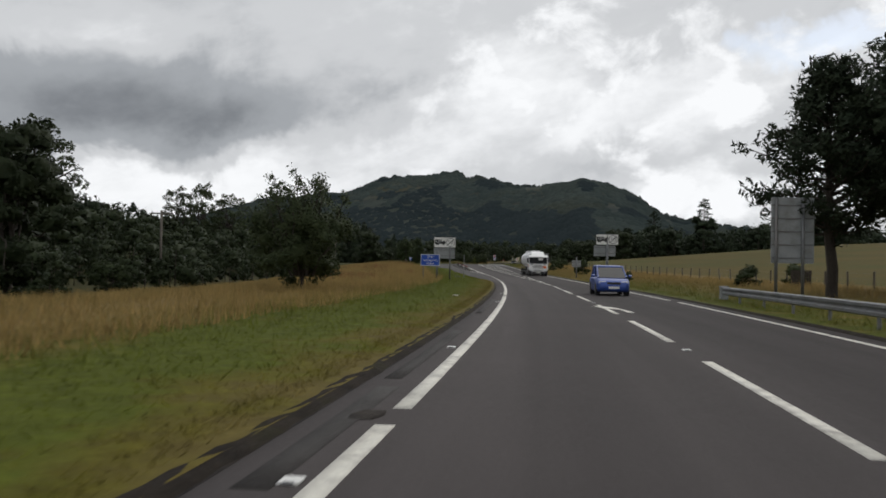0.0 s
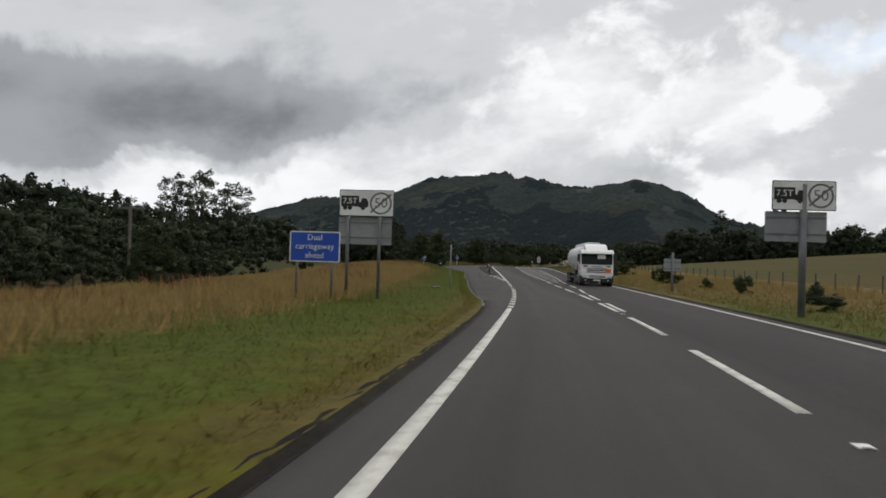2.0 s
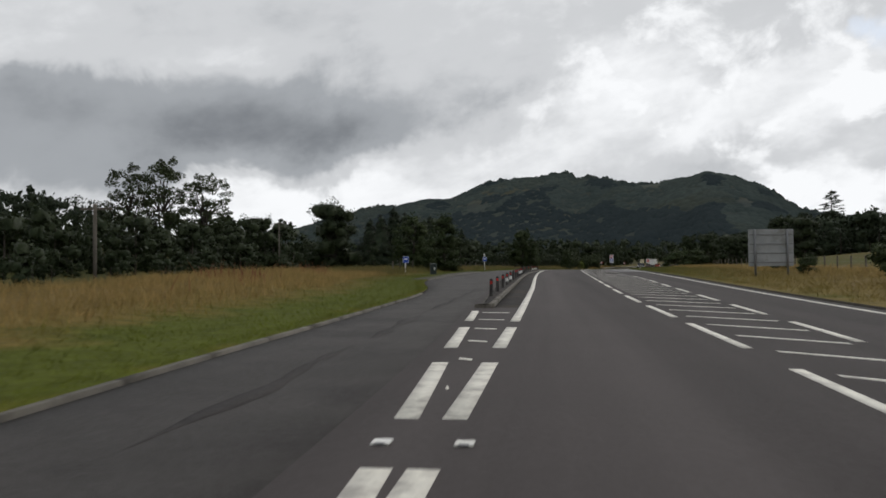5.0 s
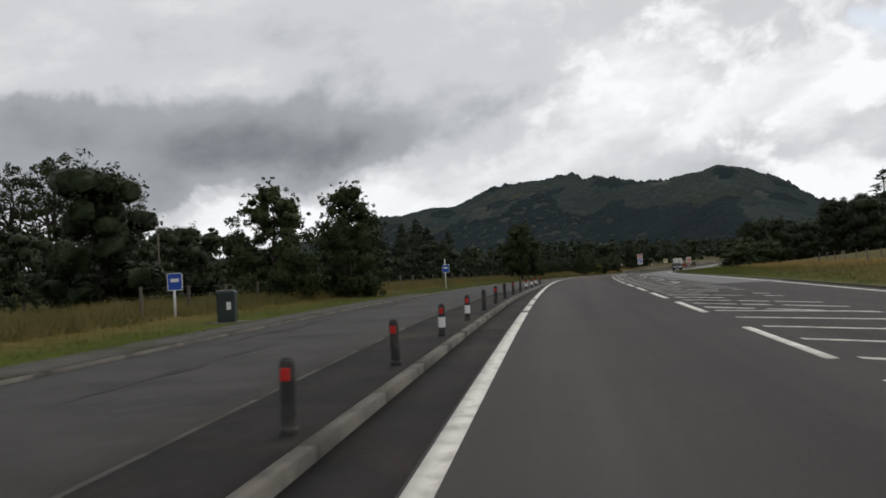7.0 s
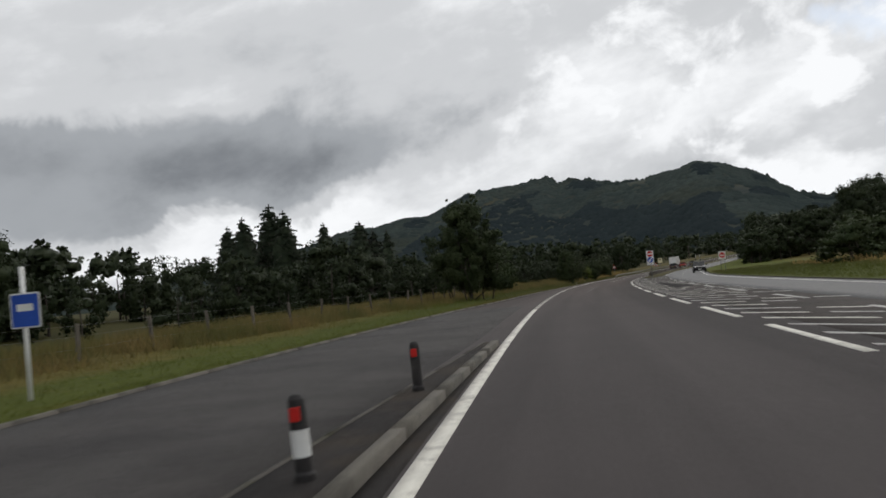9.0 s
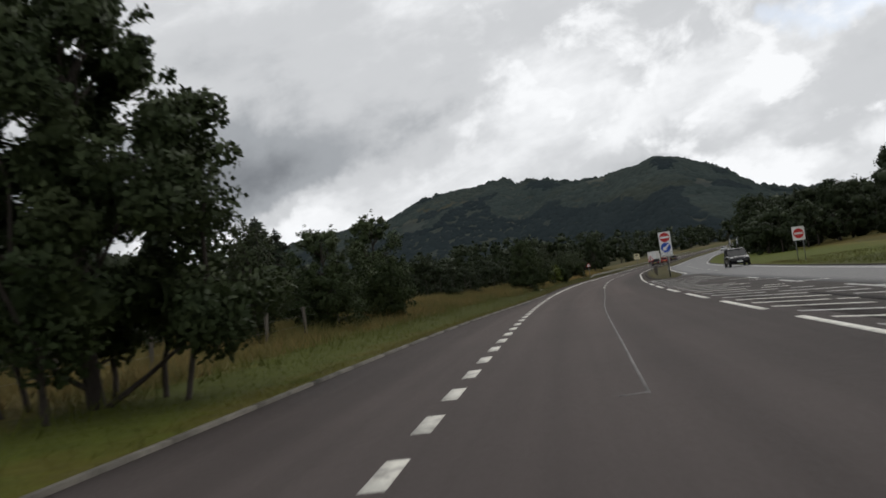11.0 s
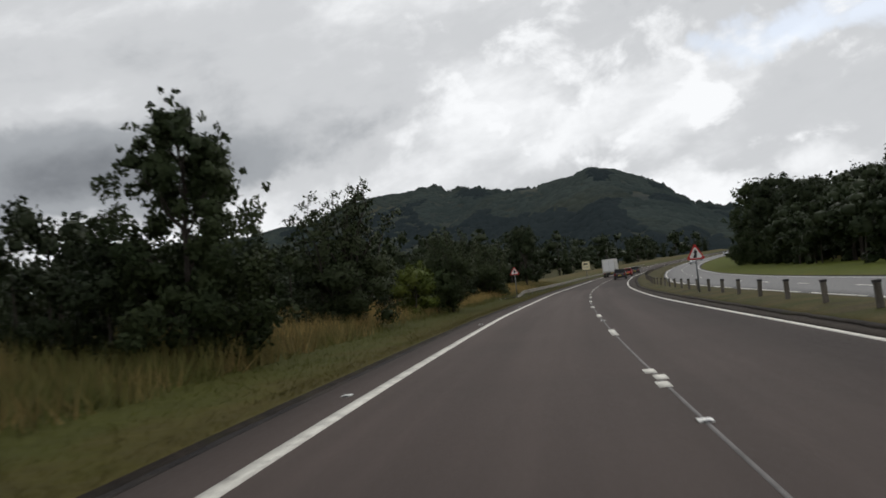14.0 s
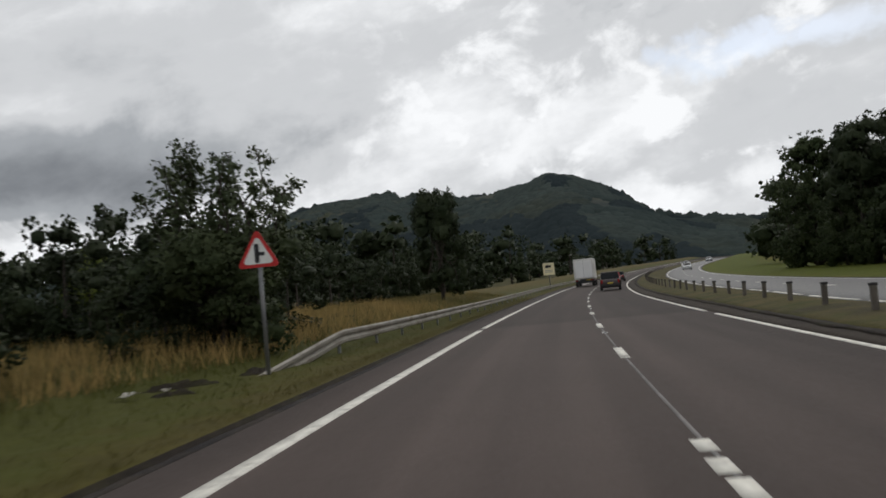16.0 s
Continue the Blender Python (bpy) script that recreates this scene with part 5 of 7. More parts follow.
def grass(name, label, seed, n, y0, y1, k0, k1, h0, h1, mat, side=-1, width=0.02, clump=0.0, lean=0.3, mask=None):
    """Blades strewn over a verge; k is the way out from the tarmac's edge."""
    rng = np.random.RandomState(seed)
    y, k = rng.uniform(y0, y1, n), k0 + (k1 - k0) * rng.rand(n)
    if clump:
        keep = wobble(y, k, seed, clump) + rng.uniform(-0.5, 0.5, n) > -0.05
        y, k = y[keep], k[keep]
    if mask is not None:
        keep = mask(y, k, rng)
        y, k = y[keep], k[keep]
    n = len(y)
    u = tarmac_l(y) - k if side < 0 else tarmac_r(y) + k
    p = P(y, u, ground_z(y, u) - 0.02)
    h = rng.uniform(h0, h1, n) * (1 + 0.35 * wobble(y, k, seed + 1, 6))
    a = rng.uniform(0, 6.28, n)
    w = width * rng.uniform(0.7, 1.4, n)
    dx = np.stack([np.cos(a) * w, np.sin(a) * w, 0 * w], -1)
    tip = p + np.stack([rng.normal(size=n) * lean * h, rng.normal(size=n) * lean * h, h], -1)
    if lean > 1:          # mown blades lie flat, face up
        tip[:, 2] = p[:, 2] + 0.03 + 0.25 * h
        side_ = np.cross(tip - p, (0.0, 0.0, 1.0))
        side_ /= np.linalg.norm(side_, axis=1)[:, None] + 1e-9
        dx = side_ * w[:, None] * 1.4
        p = p + np.array([0, 0, 0.028])
        V = np.stack([p - dx, tip, p + dx], 1)
        flip = np.cross(V[:, 1] - V[:, 0], V[:, 2] - V[:, 0])[:, 2] < 0
        V[flip] = V[flip][:, ::-1]
        V = V.reshape(-1, 3)
    else:
        V = np.stack([p - dx, p + dx, tip], 1).reshape(-1, 3)
    # blades turn their faces to the road and take the light of the sward round them
    V = V.reshape(-1, 3, 3)
    fall = np.array([-0.4 * side, -0.9, 0.25])
    away = (np.cross(V[:, 1] - V[:, 0], V[:, 2] - V[:, 0]) * fall).sum(1) < 0
    V[away] = V[away][:, ::-1]
    V = V.reshape(-1, 3)
    nrm = unit(np.array([0, 0, 1.0]) + 0.3 * fall + 0.22 * rng.normal(size=(n, 3)))
    me = mesh_np(name, V, np.arange(n * 3).reshape(-1, 3), True)
    me.normals_split_custom_set_from_vertices(np.repeat(nrm, 3, 0).astype(np.float32))
    me.materials.append(mat)
    lay = me.uv_layers.new(name="verge")
    lay.data.foreach_set("uv", np.repeat(np.stack([k if side < 0 else far_band(y, k), y], -1), 3, 0).astype(np.float32).ravel())
    return tagged(new(name, me), label, "grass", kind="stuff")


def off_footway(y, k, r):
    return (k > 1.35) | (y < 164) | (y > 208)


grass("tall_grass", "tall dry golden grass on the verge", 101, 230000, -5, 175, 4.2, 26, 0.18, 0.46, GRASS_TALL, width=0.013, clump=6, lean=0.35)
grass("tall_grass", "tall dry golden grass below the trees", 102, 80000, 172, 262, 4.6, 12, 0.3, 0.7, GRASS_RANK, width=0.014, clump=5, lean=0.4)
grass("tall_grass", "tall tawny grass before the thicket", 103, 44000, 255, 328, 3.6, 12, 0.2, 0.6, GRASS_RANK, width=0.014, clump=5, lean=0.4)
grass("tall_grass", "tall tawny grass behind the guard rail", 113, 62000, 326, 470, 2.9, 12, 0.16, 0.5, GRASS_RANK, width=0.014, clump=5, lean=0.4, mask=lambda y, k, r: k > np.interp(y, [392, 398, 406, 412], [2.2, 3.7, 3.7, 2.2]))
grass("tall_grass", "taller tawny grass round the roadside trees", 117, 18000, 322, 362, 2.6, 7, 0.3, 0.8, GRASS_RANK, width=0.014, clump=4, lean=0.35)
grass("tall_grass", "tall golden grass behind the warning sign", 119, 22000, 356, 440, 3.4, 8, 0.35, 0.75, GRASS_TALL, width=0.013, clump=4, lean=0.3, mask=lambda y, k, r: k > np.interp(y, [392, 398, 406, 412], [2.2, 3.9, 3.9, 2.2]))
grass("long_grass", "long green grass among the dry stalks", 111, 70000, -5, 470, 3.0, 14, 0.15, 0.42, GRASS_GREEN, width=0.011, clump=9, lean=0.4)
grass("long_grass", "long green grass before the thicket", 118, 26000, 252, 440, 2.4, 10, 0.16, 0.46, GRASS_GREEN, width=0.014, clump=4, lean=0.5)
grass("green_grass", "ragged grass over the verge's broken edge", 104, 12000, 0, 72, 0.2, 0.6, 0.03, 0.09, GRASS_GREEN, width=0.008, lean=0.8)
grass("green_grass", "short ragged grass beside the kerb", 105, 60000, 70, 460, 0.03, 0.5, 0.03, 0.10, GRASS_GREEN, width=0.008, lean=0.8, mask=off_footway)
grass("green_grass", "short green grass of the mown verge", 114, 100000, 0, 180, 0.4, 6.5, 0.04, 0.12, GRASS_GREEN, width=0.009, lean=0.9)
grass("green_grass", "short green grass of the further verge", 115, 90000, 170, 460, 0.4, 5.5, 0.04, 0.13, GRASS_GREEN, width=0.009, lean=0.9, mask=off_footway)
grass("green_grass", "rough green grass on the far verge", 106, 60000, 0, 330, 1.0, 13, 0.06, 0.2, GRASS_GREEN, 1, width=0.016, lean=0.7)
grass("tall_grass", "dry rough grass along the field fence", 107, 36000, 0, 300, 7.5, 15, 0.25, 0.6, GRASS_TALL, 1, width=0.022, clump=7)
grass("long_grass", "long olive-green grass before the field fence", 116, 60000, 0, 300, 1.8, 13, 0.12, 0.36, GRASS_GREEN, 1, width=0.02, clump=5, lean=0.8)
grass("dock_stalks", "rust-red dock stalks among the dry grass", 108, 7000, 60, 175, 6, 18, 0.4, 0.8, GRASS_RUST, width=0.03, clump=9, mask=lambda y, k, r: wobble(y, k, 77, 14) > 0.28)


# ---------------------------------------------------------------- signs, posts and rails
FACE = pose(0, 0, 0, 90, 0, 0)          # a sheet drawn in x, y stands up and looks towards -y


def words(text, size, mat, parent, m, name="lettering", align="CENTER"):
    """Letters in the built-in font, turned into a thin mesh."""
    cu = bpy.data.curves.new(name, "FONT")
    cu.body, cu.size, cu.extrude, cu.align_x, cu.align_y, cu.resolution_u = text, size, 0.002, align, "CENTER", 3
    ob = bpy.data.objects.new(name, cu)
    me = bpy.data.meshes.new_from_object(ob)
    bpy.data.objects.remove(ob)
    me.materials.append(mat)
    out = new(name, me)
    out.parent = parent
    out.matrix_basis = on(parent, m)
    return out




def on(parent, m):
    """m as seen from a parent that may itself be a sheet stood upright."""
    return FACE.inverted() @ m if parent.get("upright") else m


def sheet(outline, depth, mat, parent, m, name="panel", label="", bevel=0.0):
    ob = part(name, prism(outline, depth, "z", bevel=bevel), mat, parent, label, on(parent, m) @ FACE)
    ob["upright"] = 1
    return ob


def rect(w, h, r=0.0):
    if not r:
        return [(-w / 2, -h / 2), (w / 2, -h / 2), (w / 2, h / 2), (-w / 2, h / 2)]
    return [(sx * (w / 2 - r) + r * math.cos(a), sy * (h / 2 - r) + r * math.sin(a))
            for sx, sy, a0 in ((1, -1, -90), (1, 1, 0), (-1, 1, 90), (-1, -1, 180)) for a in (radians(a0 + d) for d in (0, 30, 60, 90))]


def disc(r, n=36):
    return [(r * math.cos(i * 2 * math.pi / n), r * math.sin(i * 2 * math.pi / n)) for i in range(n)]


def ring(r0, r1, mat, parent, m, name):
    b = bmesh.new()
    n = 40
    vs = [[b.verts.new((r * math.cos(i * 2 * math.pi / n), r * math.sin(i * 2 * math.pi / n), z)) for i in range(n)] for r, z in ((r0, 0), (r0, 0.004), (r1, 0.004), (r1, 0))]
    for k in range(3):
        for i in range(n):
            b.faces.new((vs[k][i], vs[k][(i + 1) % n], vs[k + 1][(i + 1) % n], vs[k + 1][i]))
    bmesh.ops.recalc_face_normals(b, faces=b.faces[:])
    return part(name, b, mat, parent, "", on(parent, m) @ FACE)


def T(x, y, z):
    return Matrix.Translation((x, y, z))


def post(parent, x, y, z0, z1, r=0.045, mat=None, name="post"):
    return part(name, rod((x, y, z0), (x, y, z1), r, seg=14), mat or STEEL, parent, "", None, True)


def limit_sign(y, u, w, top, posts, r, plate_shift):
    g = float(ground_z(y, u))
    s = thing("lorry_limit_sign", "white end-of-limit road sign with black lorry on grey posts", "road sign", spot(y, u))
    h, zc = w * 0.48, top - w * 0.24
    for x in posts:
        post(s, x, 0.07, g - 0.3, top - 0.1, r)
    p = sheet(rect(w, h, 0.04), 0.02, SIGN_BLACK, s, T(0, 0, zc), "border")
    sheet(rect(w - 0.05, h - 0.05, 0.03), 0.012, SIGN_WHITE, p, T(0, -0.011, 0), "face")
    lorry = [(-0.46, -0.12), (0.14, -0.12), (0.16, -0.15), (0.40, -0.15), (0.46, -0.10), (0.46, 0.03), (0.40, 0.15), (0.24, 0.16), (0.20, 0.03), (0.15, 0.03), (0.14, 0.24), (-0.46, 0.24)]
    k = w / 1.84
    sheet([(a * k, c * k) for a, c in lorry], 0.006, SIGN_BLACK, p, T(-0.4 * k, -0.020, 0.0), "lorry_symbol")
    for x in (-0.32, -0.16, 0.28):
        sheet(disc(0.075 * k, 16), 0.008, SIGN_BLACK, p, T((-0.4 + x) * k, -0.020, -0.16 * k), "wheel_symbol")
    words("7.5T", 0.27 * k, SIGN_WHITE, p, T(-0.56 * k, -0.026, 0.06 * k) @ FACE)
    ring(0.31 * k, 0.37 * k, SIGN_DARK, p, T(0.48 * k, -0.018, 0), "limit_ring")
    words("50", 0.46 * k, SIGN_DARK, p, T(0.48 * k, -0.021, 0) @ FACE)
    b = prism(rect(0.9 * k, 0.06 * k), 0.006, "z")
    part("cancel_bar", b, SIGN_DARK, p, "", on(p, T(0.48 * k, -0.028, 0)) @ FACE @ pose(0, 0, 0, 0, 0, 42))
    back = sheet(rect(w * 0.97, h * 1.02, 0.03), 0.015, SIGN_GREY, s, T(plate_shift, 0.14, zc - h - 0.04), "rear_panel", "plain grey back of a second sign")
    for dz in (-0.28, 0.28):
        part("rail", box(w * 0.95, 0.02, 0.05, 0, 0, 0, 0.004), STEEL, back, "", on(back, T(0, -0.018, dz * h)))
    return s


limit_sign(70.7, -5.66, 1.86, 3.75, (-0.63, 0.45), 0.055, -0.05)
limit_sign(69.0, 7.95, 1.86, 4.15, (0.02,), 0.11, -0.18)


def notice(y, u, w, h, top, lines, size):
    g = float(ground_z(y, u))
    s = thing("information_sign", "blue information sign with white border and lettering", "road sign", spot(y, u))
    for x in (-w * 0.36, w * 0.34):
        post(s, x, 0.05, g - 0.3, top - 0.1, 0.038)
    p = sheet(rect(w, h, 0.05), 0.018, SIGN_WHITE, s, T(0, 0, top - h / 2), "border")
    sheet(rect(w - 0.07, h - 0.07, 0.035), 0.01, SIGN_BLUE, p, T(0, -0.011, 0), "face")
    for i, t in enumerate(lines):
        words(t, size, SIGN_WHITE, p, T(0, -0.018, (len(lines) - 1) * size * 0.55 - i * size * 1.08) @ FACE)
    return s


notice(68.3, -6.78, 1.58, 0.94, 2.22, ("Dual", "carriageway", "ahead"), 0.255)


def back_sign(y, u, w, h, bottom, posts, rails, label, above=0.0, turn_=0.0):
    g = float(ground_z(y, u))
    s = thing("road_sign_back", label, "road sign", spot(y, u, 0, turn_))
    for x in posts:
        post(s, x, -0.06, g - 0.3, bottom + h + above, 0.07)
    p = sheet(rect(w, h, 0.05), 0.02, SIGN_GREY, s, T(0, 0.03, bottom + h / 2), "panel")
    for i in range(rails):
        part("rail", box(w * 0.97, 0.03, 0.06, 0, 0, 0, 0.006), STEEL, p, "", on(p, T(0, -0.025, -h / 2 + h * (i + 0.35) / rails)))
    return s


back_sign(37.1, 11.5, 1.85, 2.9, 1.7, (-0.72, 0.42), 5, "tall grey back of a direction sign on two posts")
back_sign(166, 14.1, 2.8, 2.35, 0.75, (-1.0, 1.0), 4, "wide grey back of a direction sign by the field", 0.0, 3)
back_sign(93, 8.75, 1.0, 0.74, 1.28, (0.0,), 2, "small grey back of a sign on one post", 0.38)


def pole(y, u, h, r, label, mat, name="pole"):
    g = float(ground_z(y, u))
    s = thing(name, label, "pole", spot(y, u, g))
    post(s, 0, 0, -0.3, h, r, mat, "shaft")
    return s


p1 = pole(86.9, -4.0, 2.3, 0.032, "plain pale grey steel pole in mown grass", SIGN_GREY)
part("cap", rod((0, 0, 2.3), (0, 0, 2.33), 0.04, 0.025, 14), STEEL, p1)


def utility_pole(y, u, h):
    s = pole(y, u, h, 0.11, "weathered wooden power pole with cross-arm", WOOD, "utility_pole")
    arm = part("cross_arm", box(2.0, 0.12, 0.14, 0, 0.1, h - 0.35, 0.01), WOOD, s)
    for x in (-0.9, 0.0, 0.9):
        part("insulator", rod((x, 0.1, h - 0.21), (x, 0.1, h - 0.02), 0.05, 0.03, 10), SIGN_GREY, arm)
    return s


UTILITY = [(73.6, -31.5, 7.3), (101, -28.0, 6.1), (157, -26.4, 5.3), (250, -49.3, 9.2)]
for q in UTILITY:
    utility_pole(*q)


def plate_circle(r, mat, parent, m, name):
    return sheet(disc(r), 0.006, mat, parent, m, name)


def keep_left(y, u):
    s = thing("no_entry_sign", "tall white plate with red no-entry disc over blue arrow", "road sign", spot(y, u))
    g = float(ground_z(y, u))
    post(s, 0.03, 0.06, -0.1, 3.4, 0.057)
    p = sheet(rect(0.96, 2.02, 0.04), 0.02, SIGN_GREY, s, T(0, 0, 2.72), "backing")
    f = sheet(rect(0.93, 1.99, 0.035), 0.008, SIGN_WHITE, p, T(0, -0.013, 0), "face")
    d = plate_circle(0.39, SIGN_RED, p, T(0, -0.020, 0.55), "no_entry_disc")
    sheet(rect(0.70, 0.16), 0.005, SIGN_WHITE, p, T(0, -0.025, 0.55), "white_bar")
    a = plate_circle(0.39, SIGN_BLUE, p, T(0, -0.020, -0.27), "arrow_disc")
    arrow = [(0.27, 0.18), (0.18, 0.27), (-0.09, 0.0), (-0.20, 0.10), (-0.24, -0.24), (0.10, -0.20), (0.0, -0.09)]
    sheet(arrow, 0.005, SIGN_WHITE, p, T(0, -0.025, -0.27), "arrow")
    sheet(rect(0.84, 0.31, 0.02), 0.004, SIGN_BLACK, p, T(0, -0.019, -0.81), "text_border")
    t = sheet(rect(0.80, 0.27, 0.015), 0.004, SIGN_WHITE, p, T(0, -0.022, -0.81), "text_panel")
    words("Dual", 0.13, SIGN_BLACK, p, T(0, -0.026, -0.75) @ FACE)
    words("carriageway", 0.13, SIGN_BLACK, p, T(0, -0.026, -0.87) @ FACE)
    return s


keep_left(325.2, 6.46)


def no_entry(y, u, bottom):
    s = thing("no_entry_sign", "square white plate with red no-entry disc on a post", "road sign", spot(y, u))
    g = float(ground_z(y, u))
    for x in (-0.26, 0.26):
        post(s, x, 0.05, g - 0.3, bottom + 0.9, 0.03)
    p = sheet(rect(0.86, 1.0, 0.04), 0.02, SIGN_WHITE, s, T(0, 0, bottom + 0.5), "face")
    d = plate_circle(0.36, SIGN_RED, p, T(0, -0.014, 0), "no_entry_disc")
    sheet(rect(0.56, 0.13), 0.005, SIGN_WHITE, p, T(0, -0.019, 0), "white_bar")
    return s


no_entry(320, 15.5, 1.57)


def triangle_sign(y, u, bottom, w, kind):
    s = thing("warning_sign", "red-bordered white warning triangle on a grey post", "road sign", spot(y, u), "warning triangles")
    g = float(ground_z(y, u)) if abs(u) > 8 or u < 0 else 0.1
    post(s, 0, 0.05, g - 0.3, bottom + w * 0.5, 0.04)

    def tri(k):
        h = k * 0.866
        pts = []
        for cx, cy, a0 in ((k / 2, -h / 3, -90), (0, 2 * h / 3, 30), (-k / 2, -h / 3, 150)):
            d = math.hypot(cx, cy)
            r = 0.055
            ox, oy = cx * (1 - 2 * r / d), cy * (1 - 2 * r / d)
            pts += [(ox + r * math.cos(radians(a0 + e)), oy + r * math.sin(radians(a0 + e))) for e in (0, 40, 80, 120)]
        return pts

    zc = bottom + w * 0.866 / 3
    p = sheet(tri(w), 0.016, SIGN_RED, s, T(0, 0, zc), "red_border")
    f = sheet(tri(w * 0.74), 0.006, SIGN_WHITE, p, T(0, -0.010, 0), "face")
    if kind == "side":
        sheet([(-0.045, -0.16), (0.045, -0.16), (0.045, -0.03), (0.15, -0.03), (0.15, 0.04), (0.045, 0.04), (0.045, 0.2), (-0.045, 0.2)], 0.005, SIGN_BLACK, p, T(-0.02, -0.015, 0), "side_road_symbol")
    else:
        sheet([(-0.05, -0.17), (0.05, -0.17), (0.05, 0.06), (0.1, 0.06), (0.0, 0.24), (-0.1, 0.06), (-0.05, 0.06), (-0.05, -0.02), (-0.14, -0.12), (-0.1, -0.16)], 0.005, SIGN_BLACK, p, T(0.0, -0.015, 0), "merge_symbol")
    return s


triangle_sign(405, -5.3, 2.1, 0.86, "side")
triangle_sign(373, 5.92, 1.65, 0.86, "merge")


def camera_sign(y, u):
    s = thing("speed_camera_sign", "cream speed camera sign with dark camera symbol", "road sign", spot(y, u))
    post(s, 0, 0.06, float(ground_z(y, u)) - 0.3, 3.0, 0.06)
    p = sheet(rect(1.5, 1.6, 0.05), 0.02, SIGN_YELLOW, s, T(0, 0, 2.75), "face")
    b = sheet([(-0.42, 0.05), (0.1, 0.05), (0.1, 0.16), (0.38, 0.02), (0.38, 0.42), (0.1, 0.3), (0.1, 0.45), (-0.25, 0.45), (-0.42, 0.3)], 0.006, SIGN_BLACK, p, T(-0.05, -0.013, 0.1), "camera_symbol")
    for z in (-0.2, -0.4):
        sheet(rect(1.0, 0.07), 0.005, SIGN_GREY, p, T(0, -0.013, z), "text_bar")
    return s


camera_sign(497, -5.3)


def parking_sign(y, u, top=2.35, mid=1.6):
    s = thing("parking_sign", "small blue parking sign with white border on a post", "road sign", spot(y, u))
    post(s, 0, 0.04, float(ground_z(y, u)) - 0.2, top, 0.04, SIGN_WHITE)
    p = sheet(rect(0.55, 0.6, 0.03), 0.015, SIGN_WHITE, s, T(0.05, 0, mid), "border")
    sheet(rect(0.5, 0.55, 0.02), 0.006, SIGN_BLUE, p, T(0, -0.009, 0), "face")
    sheet(rect(0.3, 0.12), 0.004, SIGN_WHITE, p, T(0, -0.014, 0.05), "text_bar")
    return s


parking_sign(221, -9.0)
parking_sign(186.1, -13.0, 1.72, 1.42)


RAIL_OLD = surface("weathered_steel", (0.20, 0.185, 0.16), (0.27, 0.25, 0.215), 1.5, 0.7, 30, 0.2, 0.1, 30, metal=0.2, c=(0.13, 0.10, 0.075), c_scale=0.9, stretch=(1, 1, 3))


def guard_rail(ys, us, label, z=0.62, ramp=None, spacing=3.2, beam=STEEL):
    """A steel beam barrier on posts; ramp: y at which it has risen from the ground."""
    s = thing("guard_rail", label, "guard rail")
    ys, us = np.asarray(ys, float), np.asarray(us, float)
    g = np.array([float(ground_z(a, b)) for a, b in zip(ys, us)])
    top = g + z
    if ramp:
        k = np.clip((ys - ramp[0]) / (ramp[1] - ramp[0]), 0, 1)
        top = g + z * k - 0.02
    prof = [(0.0, 0.16), (-0.05, 0.13), (-0.05, 0.06), (0.0, 0.02), (0.0, -0.02), (-0.05, -0.06), (-0.05, -0.13), (0.0, -0.16), (0.012, -0.16), (-0.038, -0.13), (-0.038, -0.06), (0.012, -0.02), (0.012, 0.02), (-0.038, 0.06), (-0.038, 0.13), (0.012, 0.16)]
    side = -1 if us.mean() < 0 else 1
    secs = []
    for a, b, t in zip(ys, us, top):
        secs.append([tuple(P(a, b + side * q[0], t - 0.16 + q[1])) for q in prof])
    part("beam", loft(secs), beam, s)
    for a in np.arange(ramp[1] if ramp else ys[0] + 1.0, ys[-1] - 0.5, spacing):
        b, t = float(np.interp(a, ys, us)), float(np.interp(a, ys, top))
        gg = float(ground_z(a, b))
        p = P(a, b + side * 0.07, 0)
        part("rail_post", box(0.06, 0.11, t - gg + 0.25, 0, 0, gg - 0.3, 0.004), STEEL, s, "", spot(a, b + side * 0.07))
    return s


yy = np.concatenate([[404.8, 406.2, 407.6, 409.2, 409.8, 411, 413], np.arange(415, 600, 2.0)])
guard_rail(yy, np.interp(yy, [404.8, 409.5, 413, 420, 430], [-5.5, -5.12, -4.92, -4.75, -4.7]), "long weathered steel guard rail rising from the verge", 0.58, (404.8, 409.6), beam=RAIL_OLD)
yy = np.arange(-30, 34.1, 2.0)
guard_rail(yy, 7.25 + 0.5 * sstep(10, 34, yy), "grey steel guard rail ending before the field", 0.6)
end = thing("rail_end", "dark boxed end of the steel guard rail", "guard rail", at(34.3, 7.85))
part("end_box", box(0.28, 0.4, 0.5, 0, 0, 0.08, 0.03), SIGN_GREY, end)
part("end_cap", box(0.31, 0.45, 0.05, 0, 0, 0.58, 0.015), STEEL, end)

tagged(ribbon("layby_surface", 71, 248, shift(tarmac_l, 0.09), table((71, -1.7), (80, -1.7), (92, -1.42), (102, -1.28), (112, -1.5), (121, -1.75), (133, -2.2), (150, -2.75), (180, -3.45), (197, -3.35), (212, -2.45), (226, -1.95), (240, -2.1), (248, -2.2)), -0.01, 0.003, ASPHALT_OLD, step=2, cols=5), "paler worn asphalt of the lay-by", "road", kind="structure")
tagged(ribbon("road_margin", -60, 69, shift(tarmac_l, 0.02), shift(tarmac_l, 0.12), -0.01, 0.003, ASPHALT_DARK, step=2, cols=3), "dark broken asphalt margin outside the edge line", "road", kind="structure")
tagged(ribbon("road_margin", 319, 470, shift(tarmac_l, 0.02), shift(tarmac_l, 0.2), -0.01, 0.003, ASPHALT_DARK, step=2, cols=3), "dark asphalt margin outside the edge line", "road", kind="structure")

